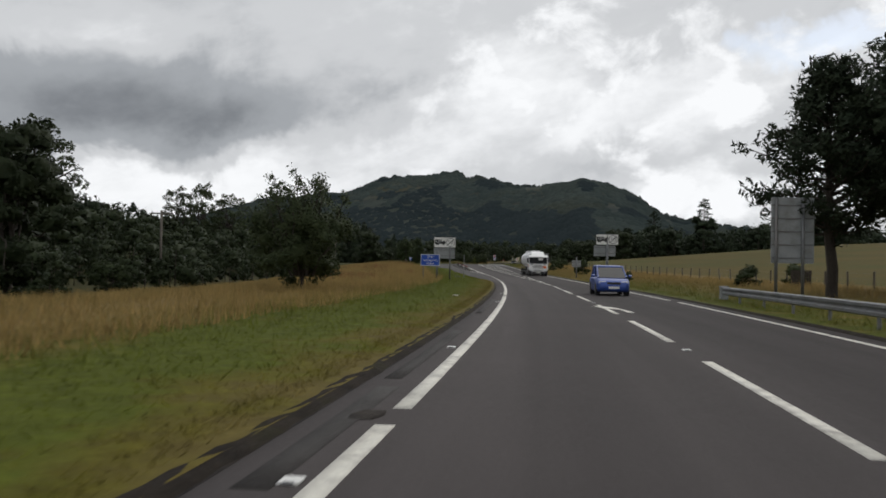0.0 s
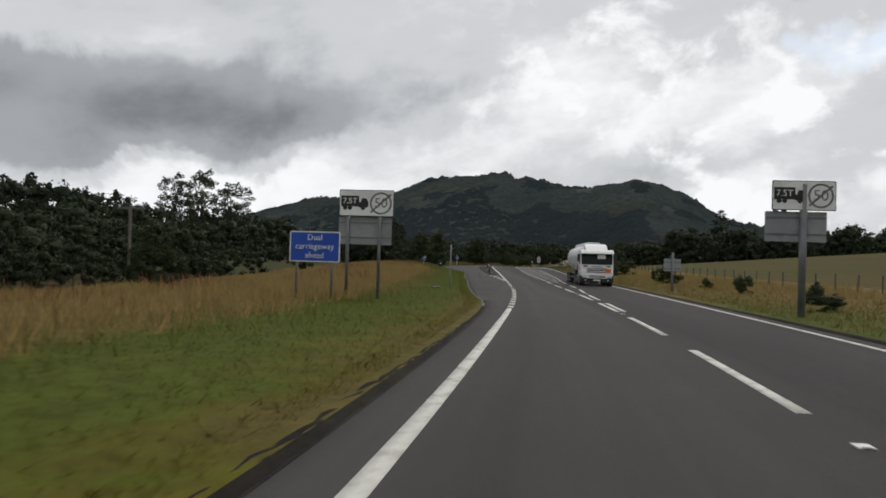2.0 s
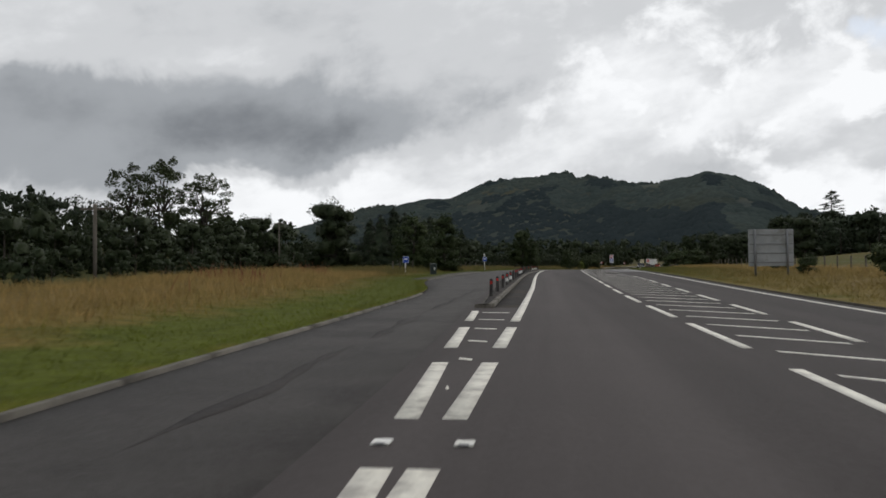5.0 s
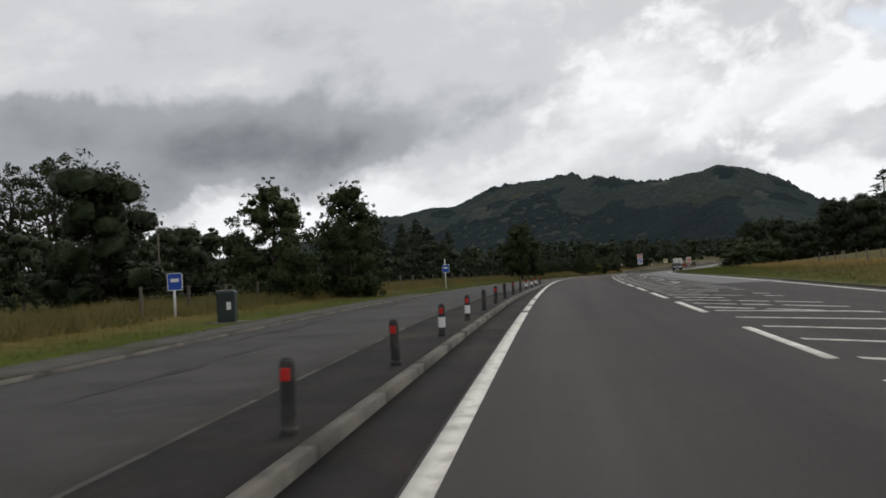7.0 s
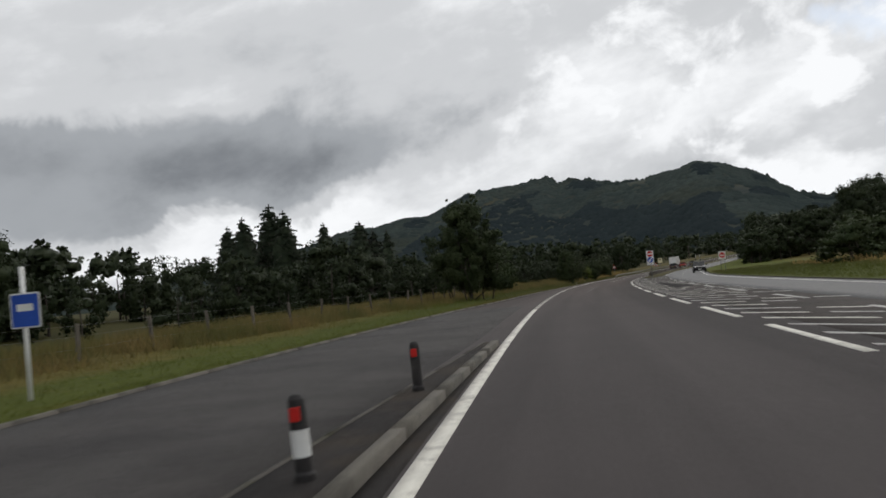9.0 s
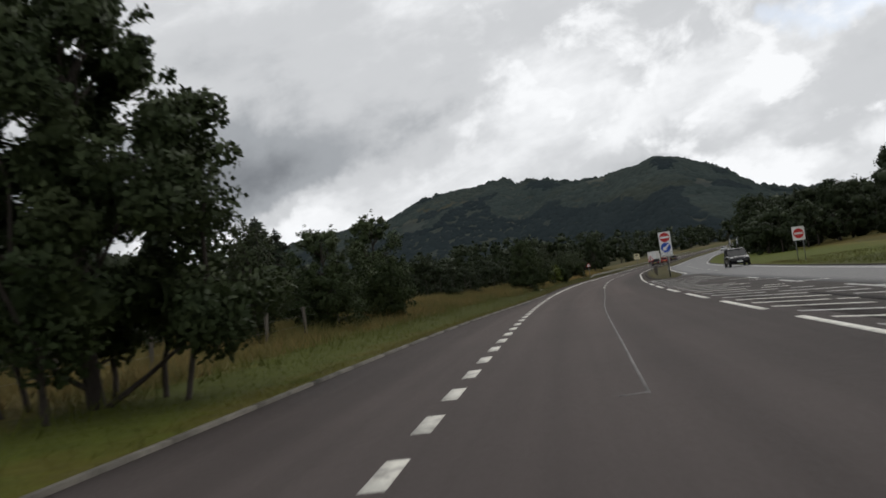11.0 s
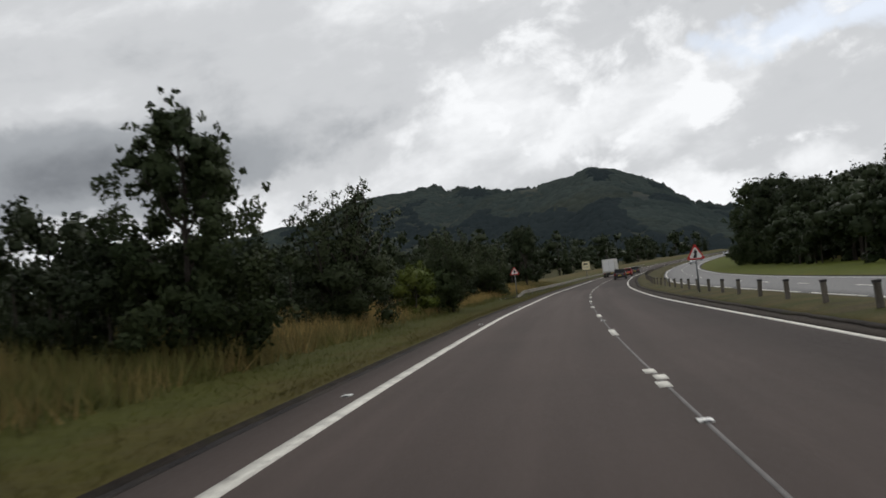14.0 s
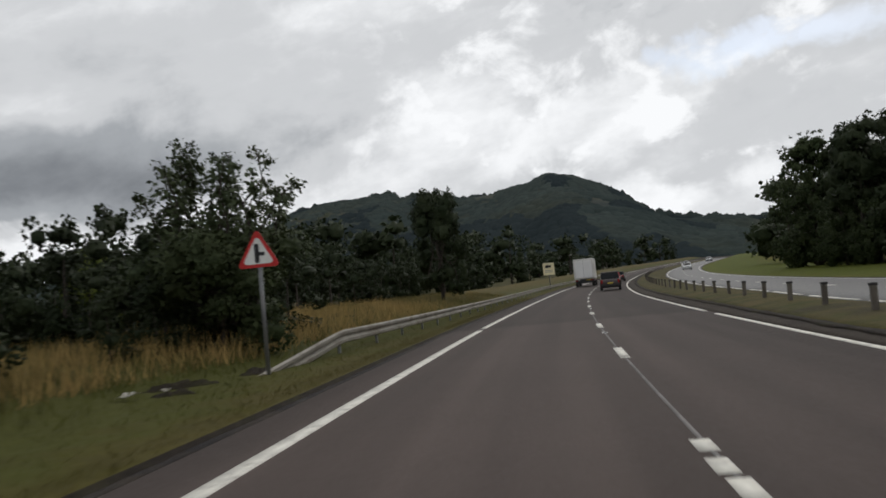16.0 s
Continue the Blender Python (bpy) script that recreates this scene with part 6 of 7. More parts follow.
# ---------------------------------------------------------------- lay-by island, footway, bollards
isl_r = table((130, -1.5), (140, -1.62), (177, -1.73), (192, -1.76), (207, -1.55), (226, -1.32))
isl_l = table((130, -1.75), (140, -2.15), (160, -2.85), (180, -3.4), (197, -3.3), (212, -2.4), (226, -1.6))
island = tagged(ribbon("traffic_island", 134, 225, shift(isl_l, 0.06), shift(isl_r, -0.14), -0.05, 0.085, ASPHALT_DARK, step=2, cols=4), "long dark asphalt traffic island beside the lay-by", "traffic island", kind="structure")
for i in range(38):
    a, b = 134 + 91 * i / 38, 134 + 91 * (i + 1) / 38 - 0.015
    ribbon("kerb_stone", a, b, shift(isl_r, -0.14), isl_r, -0.05, 0.11, KERB, island, step=0.8)
    ribbon("edge_stone", a, b, shift(isl_l, 0.0), shift(isl_l, 0.06), -0.05, 0.09, FOOTWAY, island, step=0.8)
nose = prism([(-0.34, 0.0), (0.13, 0.0), (0.13, 0.25), (0.05, 0.1), (-0.1, -0.06), (-0.25, 0.02)][::-1], 0.16, "z", bevel=0.02)
part("nose_stone", nose, KERB, island, "", spot(133.95, -1.85 + 0.1, 0.035))
tagged(ribbon("footway", 165, 207, shift(tarmac_l, -1.25), shift(tarmac_l, -0.03), -0.05, 0.082, FOOTWAY, step=2, cols=3), "narrow pale gritty footway along the lay-by kerb", "footway", kind="structure")

tagged(ribbon("road_margin", 134, 225, isl_r, shift(edge_l, -0.13), -0.01, 0.003, ASPHALT_DARK, step=2, cols=3), "dark dirty asphalt between kerb and edge line", "road", kind="structure")

CLAY = surface("brown_repair", (0.056, 0.038, 0.027), (0.042, 0.031, 0.024), 1.5, 0.9, 40, 0.3, 0.5, 60, c=(0.045, 0.034, 0.027), c_scale=1.4, spec=0.15)
part("repair_patch", box(0.62, 0.72, 0.006, 0, 0, 0.0, 0.002), CLAY, island, "brown patch of dried repair", spot(190.15, -2.88, 0.086, -8))

BOLLARD_BLACK = surface("bollard_rubber", (0.022, 0.02, 0.02), (0.04, 0.036, 0.034), 3.0, 0.7, 30, 0.2, 0.2, 30, c=(0.06, 0.055, 0.05), c_scale=3.0)
REFLECT_RED = surface("red_reflector", (0.55, 0.02, 0.015), (0.45, 0.018, 0.014), 4.0, 0.35, 40, 0.1, 0.0)


def bollard(kind):
    looks = {"red": "black rubber bollard with red reflector", "white": "black rubber bollard with red reflector and white band", "plain": "plain black rubber bollard that lost its reflector"}
    s = thing("bollard", looks[kind], "bollard", None, "lay-by bollards")
    b = loft([[(r * math.cos(i * math.pi / 8), r * math.sin(i * math.pi / 8), z) for i in range(16)] for r, z in ((0.075, -0.05), (0.075, 0.05), (0.062, 0.07), (0.062, 0.52), (0.058, 0.57), (0.04, 0.60), (0.01, 0.61))])
    part("post", b, BOLLARD_BLACK, s, "", None, False)
    if kind != "plain":
        part("reflector", box(0.075, 0.02, 0.10, 0, -0.06, 0.42, 0.006), REFLECT_RED, s)
    if kind == "white":
        part("white_band", rod((0, 0, 0.17), (0, 0, 0.36), 0.0645, seg=16), SIGN_WHITE, s)
    return s


proto = {k: bollard(k) for k in ("red", "white", "plain")}
for i, y in enumerate(np.arange(139.45, 222, 4.37)):
    white = "white" if i in (3, 4, 8, 9, 15, 16, 17) else "plain" if i in (5, 10, 12, 14) else "red"
    m = spot(y, float(isl_r(y)) - 0.38, 0.08, 0) @ pose(0, 0, 0, random.uniform(-2, 2), random.uniform(-2, 2), 0)
    if proto[white].get("used"):
        copy_thing(proto[white], m)
    else:
        proto[white].matrix_basis = m
        proto[white]["used"] = 1

GREEN_BIN = surface("dark_green_plastic", (0.012, 0.022, 0.02), (0.02, 0.03, 0.028), 2.0, 0.5, 30, 0.15, 0.1, 30)
bin_ = thing("litter_bin", "dark green litter bin with white notice beside the footway", "litter bin", spot(183.6, -10.05, 0.08, 12))
part("body", loft([[(x * k, y_ * k, z) for x, y_ in rect(0.56, 0.56, 0.07)] for k, z in ((0.92, 0.0), (0.96, 0.1), (1.0, 0.82))]), GREEN_BIN, bin_)
part("lid", loft([[(x * k, y_ * k, z) for x, y_ in rect(0.56, 0.56, 0.07)] for k, z in ((1.04, 0.82), (1.05, 0.9), (0.95, 0.96), (0.6, 0.99))]), GREEN_BIN, bin_)
sheet(rect(0.13, 0.24), 0.006, SIGN_WHITE, bin_, T(0.1, -0.285, 0.5), "notice")
slab = tagged(ribbon("bin_slab", 183.0, 184.3, const(-10.55), const(-9.55), 0.0, 0.088, KERB), "pale concrete slab under the bin", "slab")

cover = thing("manhole_cover", "pale concrete manhole cover in the grass", "manhole", at(86.6, -4.7))
part("frame", box(0.52, 0.45, 0.05, 0, 0, 0.0, 0.01), KERB, cover)
part("lid", box(0.4, 0.33, 0.02, 0, 0, 0.05, 0.006), SIGN_GREY, cover)


def fence(rows, label, h=1.15, wire=True, r=0.05):
    """Posts with wires between them."""
    f = thing("fence", label, "fence")
    tops = []
    me = None
    for y, u in rows:
        g = float(ground_z(y, u))
        hh = h * random.uniform(0.88, 1.08)
        m = spot(y, u, g) @ pose(0, 0, 0, random.uniform(-4, 4), random.uniform(-4, 4), random.uniform(0, 90))
        if me is None:
            ob = part("fence_post", box(r * 2, r * 2, h + 0.3, 0, 0, -0.3, 0.012), WOOD, f, "", m)
            me = ob.data
        else:
            ob = new("fence_post", me)
            ob.parent = f
            ob.matrix_basis = m
        tops.append((y, u, g))
    if wire:
        for z in (0.35, 0.7, 1.0):
            lines = [(np.array([P(y, u, g + z) for y, u, g in tops]), 0.0025, 0.0025)]
            mesh_part("wire", tubes(lines, 4), STEEL, f)
    return f


fence([(y, float(tarmac_r(y)) + 13.2) for y in np.arange(48, 250, 3.4)], "wooden post and wire fence along the field")
fence([(y, float(tarmac_l(y)) - 6.2) for y in np.arange(186, 300, 3.6)], "weathered post and wire fence behind the verge", 1.05)
crates = thing("pallet_gate", "rusty brown wooden gate panel in the fence", "gate", at(58, 19.6))
for i in range(7):
    part("board", box(0.16, 0.03, 1.1, -0.6 + 0.2 * i, 0, 0.1, 0.006), BARK, crates)
for z in (0.3, 0.95):
    part("rail", box(1.45, 0.04, 0.1, 0, 0.035, z, 0.006), BARK, crates)

# ---------------------------------------------------------------- central reserve
tagged(ribbon("far_carriageway", 200, 742, lambda y: np.where(y < 326, np.interp(y, [200, 262, 290, 326], [6.9, 7.55, 8.0, 8.5]), res_r(y) - 0.1), shift(tarmac_r, -0.04), -0.01, 0.003, ASPHALT_SHEEN, step=2, cols=5), "grey asphalt of the far carriageway, paled for sky sheen", "road", kind="structure")
reserve = ribbon("central_reserve", 322, 742, res_l, res_r, -0.05, 0.025, RESERVE_TURF, step=2, cols=8, crown=lambda y, u: 0.15 * sstep(322, 334, y) * np.sin(np.clip((u - res_l(y)) / (res_r(y) - res_l(y)), 0, 1) * np.pi))
tagged(reserve, "grassy central reserve with a worn muddy nose", "central reserve", kind="structure")
tagged(ribbon("reserve_margin", 322.5, 742, shift(centre, 0.1), shift(res_l, 0.02), -0.05, 0.012, GRIT, step=1, cols=4), "gritty brown margin beside the central reserve", "verge", kind="structure")
tagged(ribbon("reserve_edge", 322.5, 742, lambda y: res_l(y) - 0.16 - 0.1 * wobble(y, 0 * y, 61, 3.0), lambda y: res_l(y) + 0.1 + 0.08 * wobble(y, 0 * y, 62, 2.0), -0.05, 0.045, MUD, step=0.6), "muddy edge of the central reserve", "verge", kind="structure")
tagged(ribbon("worn_crossing", 182, 324, shift(centre, 0.6), table((182, 6.0), (205, 7.0), (262, 7.6), (290, 8.0), (324, 8.6)), -0.01, 0.004, RUBBLE, step=2, cols=4), "patched worn asphalt in the gap between carriageways", "road patch", kind="structure")


WET = surface("damp_asphalt", (0.013, 0.0115, 0.0115), (0.024, 0.021, 0.02), 0.8, 0.85, 40, 0.3, 0.3, 60, spec=0.08)
tagged(ribbon("asphalt_patch", 256, 279, table((256, 5.7), (262, 5.75), (270, 5.9), (279, 6.1)), table((256, 6.7), (262, 6.75), (270, 6.5), (279, 6.2)), -0.01, 0.0085, WET, step=1, cols=3), "dark damp patch of newer asphalt", "road patch", kind="structure")



def stain(y0, y1, u, width, label, seed, z=0.006):
    """A ragged dark stain that wanders along the road."""
    f = lambda y: u(y) + width * 0.7 * wobble(np.asarray(y, float), 0 * np.asarray(y, float), seed, 5.0)
    w = lambda y: width * (0.55 + 0.6 * wobble(np.asarray(y, float), 0 * np.asarray(y, float), seed + 1, 2.2)) * np.clip(np.minimum(np.asarray(y) - y0, y1 - np.asarray(y)) / 1.5, 0.02, 1)
    tagged(ribbon("damp_patch", y0, y1, lambda y: f(y) - np.maximum(w(y), 0.01), lambda y: f(y) + np.maximum(w(y), 0.01), -0.01, z, STAIN, step=0.4, cols=3), label, "road patch", kind="structure")


STAIN = surface("stained_asphalt", (0.030, 0.027, 0.026), (0.042, 0.037, 0.036), 0.8, 0.8, 40, 0.25, 0.4, 60, c=(0.022, 0.020, 0.020), c_scale=0.7, spec=0.15)
seam = table((116.6, -2.91), (117.8, -2.96), (119.3, -2.78), (121.1, -2.83), (124.3, -3.02), (127.9, -3.15))
for a, b, w, seed in ((116.6, 123.6, 0.16, 41), (124.6, 131.0, 0.22, 43), (132.0, 150.0, 0.2, 45)):
    stain(a, b, seam, w, "dark stain wandering along the lay-by", seed)
for a, b, u, w, seed in ((176, 184, -6.9, 0.3, 47), (189, 200, -7.0, 0.24, 48), (168, 176, -5.6, 0.18, 49), (94.6, 97.8, -2.92, 0.22, 53), (299.5, 303.6, -2.85, 0.32, 51), (302.5, 306, -2.6, 0.15, 52)):
    stain(a, b, const(u), w, "dark damp stain beside the kerb", seed)


def reserve_post():
    s = thing("marker_post", "dark wooden marker post with black cap in the reserve", "post", None, "reserve posts")
    part("post", box(0.12, 0.12, 0.72, 0, 0, -0.12, 0.012), WOOD, s)
    part("cap", box(0.15, 0.15, 0.06, 0, 0, 0.6, 0.012), BOLLARD_BLACK, s)
    return s


first = reserve_post()
for i, y in enumerate(np.arange(337.04, 600, 3.52)):
    m = spot(y, float(np.interp(y, [330, 338, 355, 407, 415, 425, 440], [5.4, 6.0, 6.15, 6.4, 6.7, 7.0, 7.1])), 0.05) @ pose(0, 0, 0, random.uniform(-3, 3), random.uniform(-3, 3), 0)
    if i == 0:
        first.matrix_basis = m
    else:
        copy_thing(first, m)

# cat's eyes beside the lines
stud0 = thing("road_stud", "white cat's eye stud set in the road", "road stud", None, "road studs")
part("housing", box(0.13, 0.16, 0.018, 0, 0, -0.004, 0.005), SIGN_WHITE, stud0)
part("lens", box(0.07, 0.03, 0.012, 0, -0.075, 0.004, 0.002), STEEL, stud0)
spots = [(4.7, -1.49), (13.0, -1.44), (31.0, -1.33), (40.8, -1.26), (117, -1.19), (117, -0.62), (86.4, 2.72), (86.4, 3.08)]
spots += [(13.6 + 18.2 * i, float(centre(13.6 + 18.2 * i))) for i in range(6)] + [(341.2 + 17.16 * i, float(lane(341.2 + 17.16 * i))) for i in range(8)]
spots += [(345 + 18 * i, float(edge_l(345 + 18 * i)) - 0.35) for i in range(3)]
for i, (y, u) in enumerate(spots):
    if i == 0:
        stud0.matrix_basis = spot(y, u, 0.004)
    else:
        copy_thing(stud0, spot(y, u, 0.004))
grass("green_grass", "short dry grass of the central reserve", 109, 40000, 323, 470, -8.8, -4.0, 0.05, 0.16, GRASS_GREEN, 1, width=0.012, lean=0.6, mask=lambda y, k, r: (tarmac_r(y) + k > res_l(y) + 0.1) & (tarmac_r(y) + k < res_r(y) - 0.1))
grass("verge_weeds", "ragged weeds over the verge's muddy edge", 110, 26000, 0, 330, 0.3, 1.6, 0.05, 0.22, GRASS_GREEN, 1, width=0.014, lean=0.7, clump=3)


def soil_edge(y0, y1, label, seed, wide, tall=1.0):
    """The broken lip of dark soil between grass and tarmac, with ragged sides."""
    rng = np.random.RandomState(seed)
    ys = np.arange(y0, y1, 0.3)
    f = np.linspace(0, 1, 6)
    end = sstep(y0, y0 + 8, ys) * (1 - sstep(y1 - 14, y1, ys))
    out = 0.03 + (wide + 0.6 * wide * wobble(ys, 0 * ys, seed, 2.3) + rng.uniform(-0.05, 0.05, len(ys)) * tall) * end
    inn = 0.05 + (wide * 0.7 + 0.03 * wobble(ys, 0 * ys, seed + 1, 5.0) + rng.uniform(-0.02, 0.02, len(ys))) * end
    U = tarmac_l(ys)[:, None] - out[:, None] * (1 - f) + inn[:, None] * f
    Yg = np.repeat(ys[:, None], 6, 1)
    h = tall * np.array([0.02, 0.085, 0.075, 0.06, 0.035, -0.01])[None] * rng.uniform(0.65, 1.25, U.shape)
    me = mesh_np("soil_edge", P(Yg, U, h).reshape(-1, 3), grid_faces(len(ys), 6), True)
    me.materials.append(MUD)
    tagged(new("soil_edge", me), label, "soil", kind="structure")


soil_edge(-14, 62, "ragged lip of dark soil along the grass verge", 31, 0.10, 0.7)
soil_edge(317, 470, "lip of dark soil along the road edge", 33, 0.04, 0.45)
for a, b, u0, u1 in ((4.5, 8.6, 0.32, 0.55), (9.2, 16.5, 0.26, 0.46), (23.0, 33.0, 0.24, 0.40)):
    tagged(ribbon("pale_strip", a, b, shift(tarmac_l, u0), shift(tarmac_l, u1), -0.01, 0.006, ASPHALT_OLD, step=1), "paler worn strip of asphalt beside the edge line", "road patch", kind="structure")
tagged(ribbon("broken_patch", 6.7, 7.15, table((6.7, -1.7), (6.9, -1.8), (7.2, -1.5)), table((6.7, -1.5), (6.9, -1.25), (7.2, -1.35)), -0.01, 0.007, ASPHALT_DARK, step=0.1, cols=4), "dark cracked hole across the road margin", "road patch", kind="structure")

# litter and turned-up soil in the verge
PAPER = surface("crumpled_paper", (0.62, 0.60, 0.55), (0.50, 0.48, 0.44), 8.0, 0.8, 40, 0.2, 0.3, 40, spec=0.2)


def scrap(seed, size):
    """A creased sheet of paper with ragged edges."""
    rng = np.random.RandomState(seed)
    bm = bmesh.new()
    n = 5
    rows = [[bm.verts.new((size * (i / (n - 1) - 0.5) * (1 + rng.uniform(-0.2, 0.2)), size * 0.7 * (j / (n - 1) - 0.5) * (1 + rng.uniform(-0.2, 0.2)), 0.02 + size * rng.uniform(0, 0.28))) for j in range(n)] for i in range(n)]
    for i in range(n - 1):
        for j in range(n - 1):
            bm.faces.new((rows[i][j], rows[i + 1][j], rows[i + 1][j + 1], rows[i][j + 1]))
    bmesh.ops.solidify(bm, geom=bm.faces[:], thickness=0.004)
    return bm


for i, (y, u, size) in enumerate([(33.1, -3.05, 0.24), (339.3, -5.43, 0.26), (401.9, -6.35, 0.3), (402.6, -6.1, 0.2)]):
    s = thing("litter", "small crumpled white paper litter in the grass", "litter", at(y, u, -0.03) @ pose(0, 0, 0, 0, 0, 40 * i), "roadside litter")
    part("sheet", scrap(i, size), PAPER, s)


def sod(seed, length, width, height):
    """A low ragged lump of turned soil."""
    rng = np.random.RandomState(seed)
    bm = bmesh.new()
    n, m = 14, 7
    rows = []
    for i in range(n):
        a = 2 * i / (n - 1) - 1
        row = []
        for j in range(m):
            b = 2 * j / (m - 1) - 1
            z = height * max(0.0, 1 - a * a) ** 0.6 * max(0.0, 1 - b * b) * rng.uniform(0.45, 1.2) - 0.05
            row.append(bm.verts.new((a * length / 2 + rng.uniform(-0.04, 0.04), b * width / 2 * rng.uniform(0.7, 1.1), z)))
        rows.append(row)
    for i in range(n - 1):
        for j in range(m - 1):
            bm.faces.new((rows[i][j], rows[i + 1][j], rows[i + 1][j + 1], rows[i][j + 1]))
    return bm


for i, (y, u, a, b, h, deg) in enumerate([(403.4, -6.3, 1.8, 0.4, 0.16, 60), (405.6, -5.7, 1.3, 0.5, 0.18, 75), (402.4, -5.9, 0.9, 0.4, 0.14, 50)]):
    s = thing("soil_heap", "low dark heap of turned-up soil in grass", "soil heap", at(y, u) @ pose(0, 0, 0, 0, 0, deg), "soil heaps")
    part("soil", sod(i, a, b, h), MUD, s, smooth=True)

GRIT = surface("pale_grit", (0.22, 0.19, 0.16), (0.13, 0.11, 0.095), 2.5, 0.9, 60, 0.4, 0.5, 60, spec=0.1)
tagged(ribbon("grit_line", 372, 470, shift(tarmac_l, 0.0), shift(tarmac_l, 0.11), -0.01, 0.03, GRIT, step=1, cols=1), "thin pale line of grit along the road edge", "grit", kind="structure")


# ---------------------------------------------------------------- vehicles
def paint(name, a, b, rough=0.35, metal=0.2):
    return surface(name, a, b, 0.8, rough, 60, 0.04, 0.0, metal=metal, spec=0.5)


GLASS = surface("tinted_glass", (0.010, 0.011, 0.012), (0.014, 0.016, 0.018), 0.8, 0.08, 20, 0.1, 0.0, spec=0.15)
TYRE = surface("tyre_rubber", (0.016, 0.016, 0.016), (0.028, 0.027, 0.026), 4.0, 0.85, 40, 0.2, 0.3, 60)
RIM = surface("wheel_rim", (0.30, 0.30, 0.31), (0.38, 0.38, 0.39), 3.0, 0.4, 40, 0.1, 0.0, metal=0.7)
TRIM = surface("black_trim", (0.018, 0.018, 0.019), (0.03, 0.03, 0.031), 2.0, 0.6, 40, 0.15, 0.1, 60)
LAMP = surface("lamp_glass", (0.62, 0.63, 0.64), (0.52, 0.53, 0.55), 6.0, 0.15, 40, 0.1, 0.0, spec=0.8)
TAIL = surface("tail_lamp_red", (0.30, 0.012, 0.012), (0.22, 0.01, 0.01), 6.0, 0.2, 40, 0.1, 0.0, spec=0.7)
PLATE_Y = surface("plate_yellow", (0.60, 0.48, 0.06), (0.55, 0.44, 0.06), 6.0, 0.5, 40, 0.1, 0.0)
BLUE_PAINT = paint("blue_car_paint", (0.026, 0.060, 0.24), (0.030, 0.068, 0.27))
DARK_PAINT = paint("dark_brown_car_paint", (0.040, 0.028, 0.028), (0.048, 0.034, 0.033))
GREY_PAINT = paint("charcoal_car_paint", (0.022, 0.022, 0.026), (0.03, 0.03, 0.034))
BLACK_PAINT = surface("black_car_paint", (0.007, 0.007, 0.008), (0.010, 0.010, 0.011), 0.8, 0.22, 60, 0.04, 0.0, spec=0.4)
SILVER_PAINT = paint("silver_car_paint", (0.40, 0.41, 0.42), (0.46, 0.47, 0.48), 0.35, 0.5)
RED_PAINT = paint("red_car_paint", (0.36, 0.02, 0.018), (0.42, 0.024, 0.02))
WHITE_PAINT = paint("white_vehicle_paint", (0.74, 0.74, 0.73), (0.68, 0.68, 0.67), 0.35, 0.0)
LORRY_BOX = surface("lorry_box_panels", (0.66, 0.65, 0.62), (0.58, 0.57, 0.54), 0.7, 0.5, 20, 0.08, 0.0, c=(0.46, 0.45, 0.42), c_scale=0.9)
ORANGE = surface("orange_plate", (0.75, 0.16, 0.02), (0.68, 0.14, 0.02), 3.0, 0.5, 30, 0.08, 0.0)


def rounded(w, z0, z1, r, y):
    """A ring across the vehicle: half width w, from z0 to z1, corners r."""
    pts = []
    for sx, zc, a0 in ((1, z0 + r, -90), (1, z1 - r, 0), (-1, z1 - r, 90), (-1, z0 + r, 180)):
        for d in (0, 30, 60, 90):
            a = radians(a0 + d)
            pts.append((sx * (w - r) + r * math.cos(a), y, zc + r * math.sin(a)))
    return pts


def wheel(parent, x, y, r, w, rim=0.62):
    side = 1 if x > 0 else -1
    b = loft([[(x + side * dx, y + rr * math.cos(i * math.pi / 14), r + rr * math.sin(i * math.pi / 14)) for i in range(28)]
              for dx, rr in ((-w / 2, r * 0.8), (-w / 2, r * 0.96), (-w / 3, r), (w / 3, r), (w / 2, r * 0.96), (w / 2, r * 0.66), (w / 2 - 0.03, r * 0.64))])
    t = part("tyre", b, TYRE, parent)
    b = loft([[(x + side * dx, y + rr * math.cos(i * math.pi / 14), r + rr * math.sin(i * math.pi / 14)) for i in range(28)]
              for dx, rr in ((w / 2 - 0.05, r * rim), (w / 2 - 0.01, r * rim), (w / 2 - 0.04, r * rim * 0.8), (w / 2 - 0.06, r * 0.2), (w / 2 - 0.02, r * 0.16))])
    part("rim", b, RIM, t)


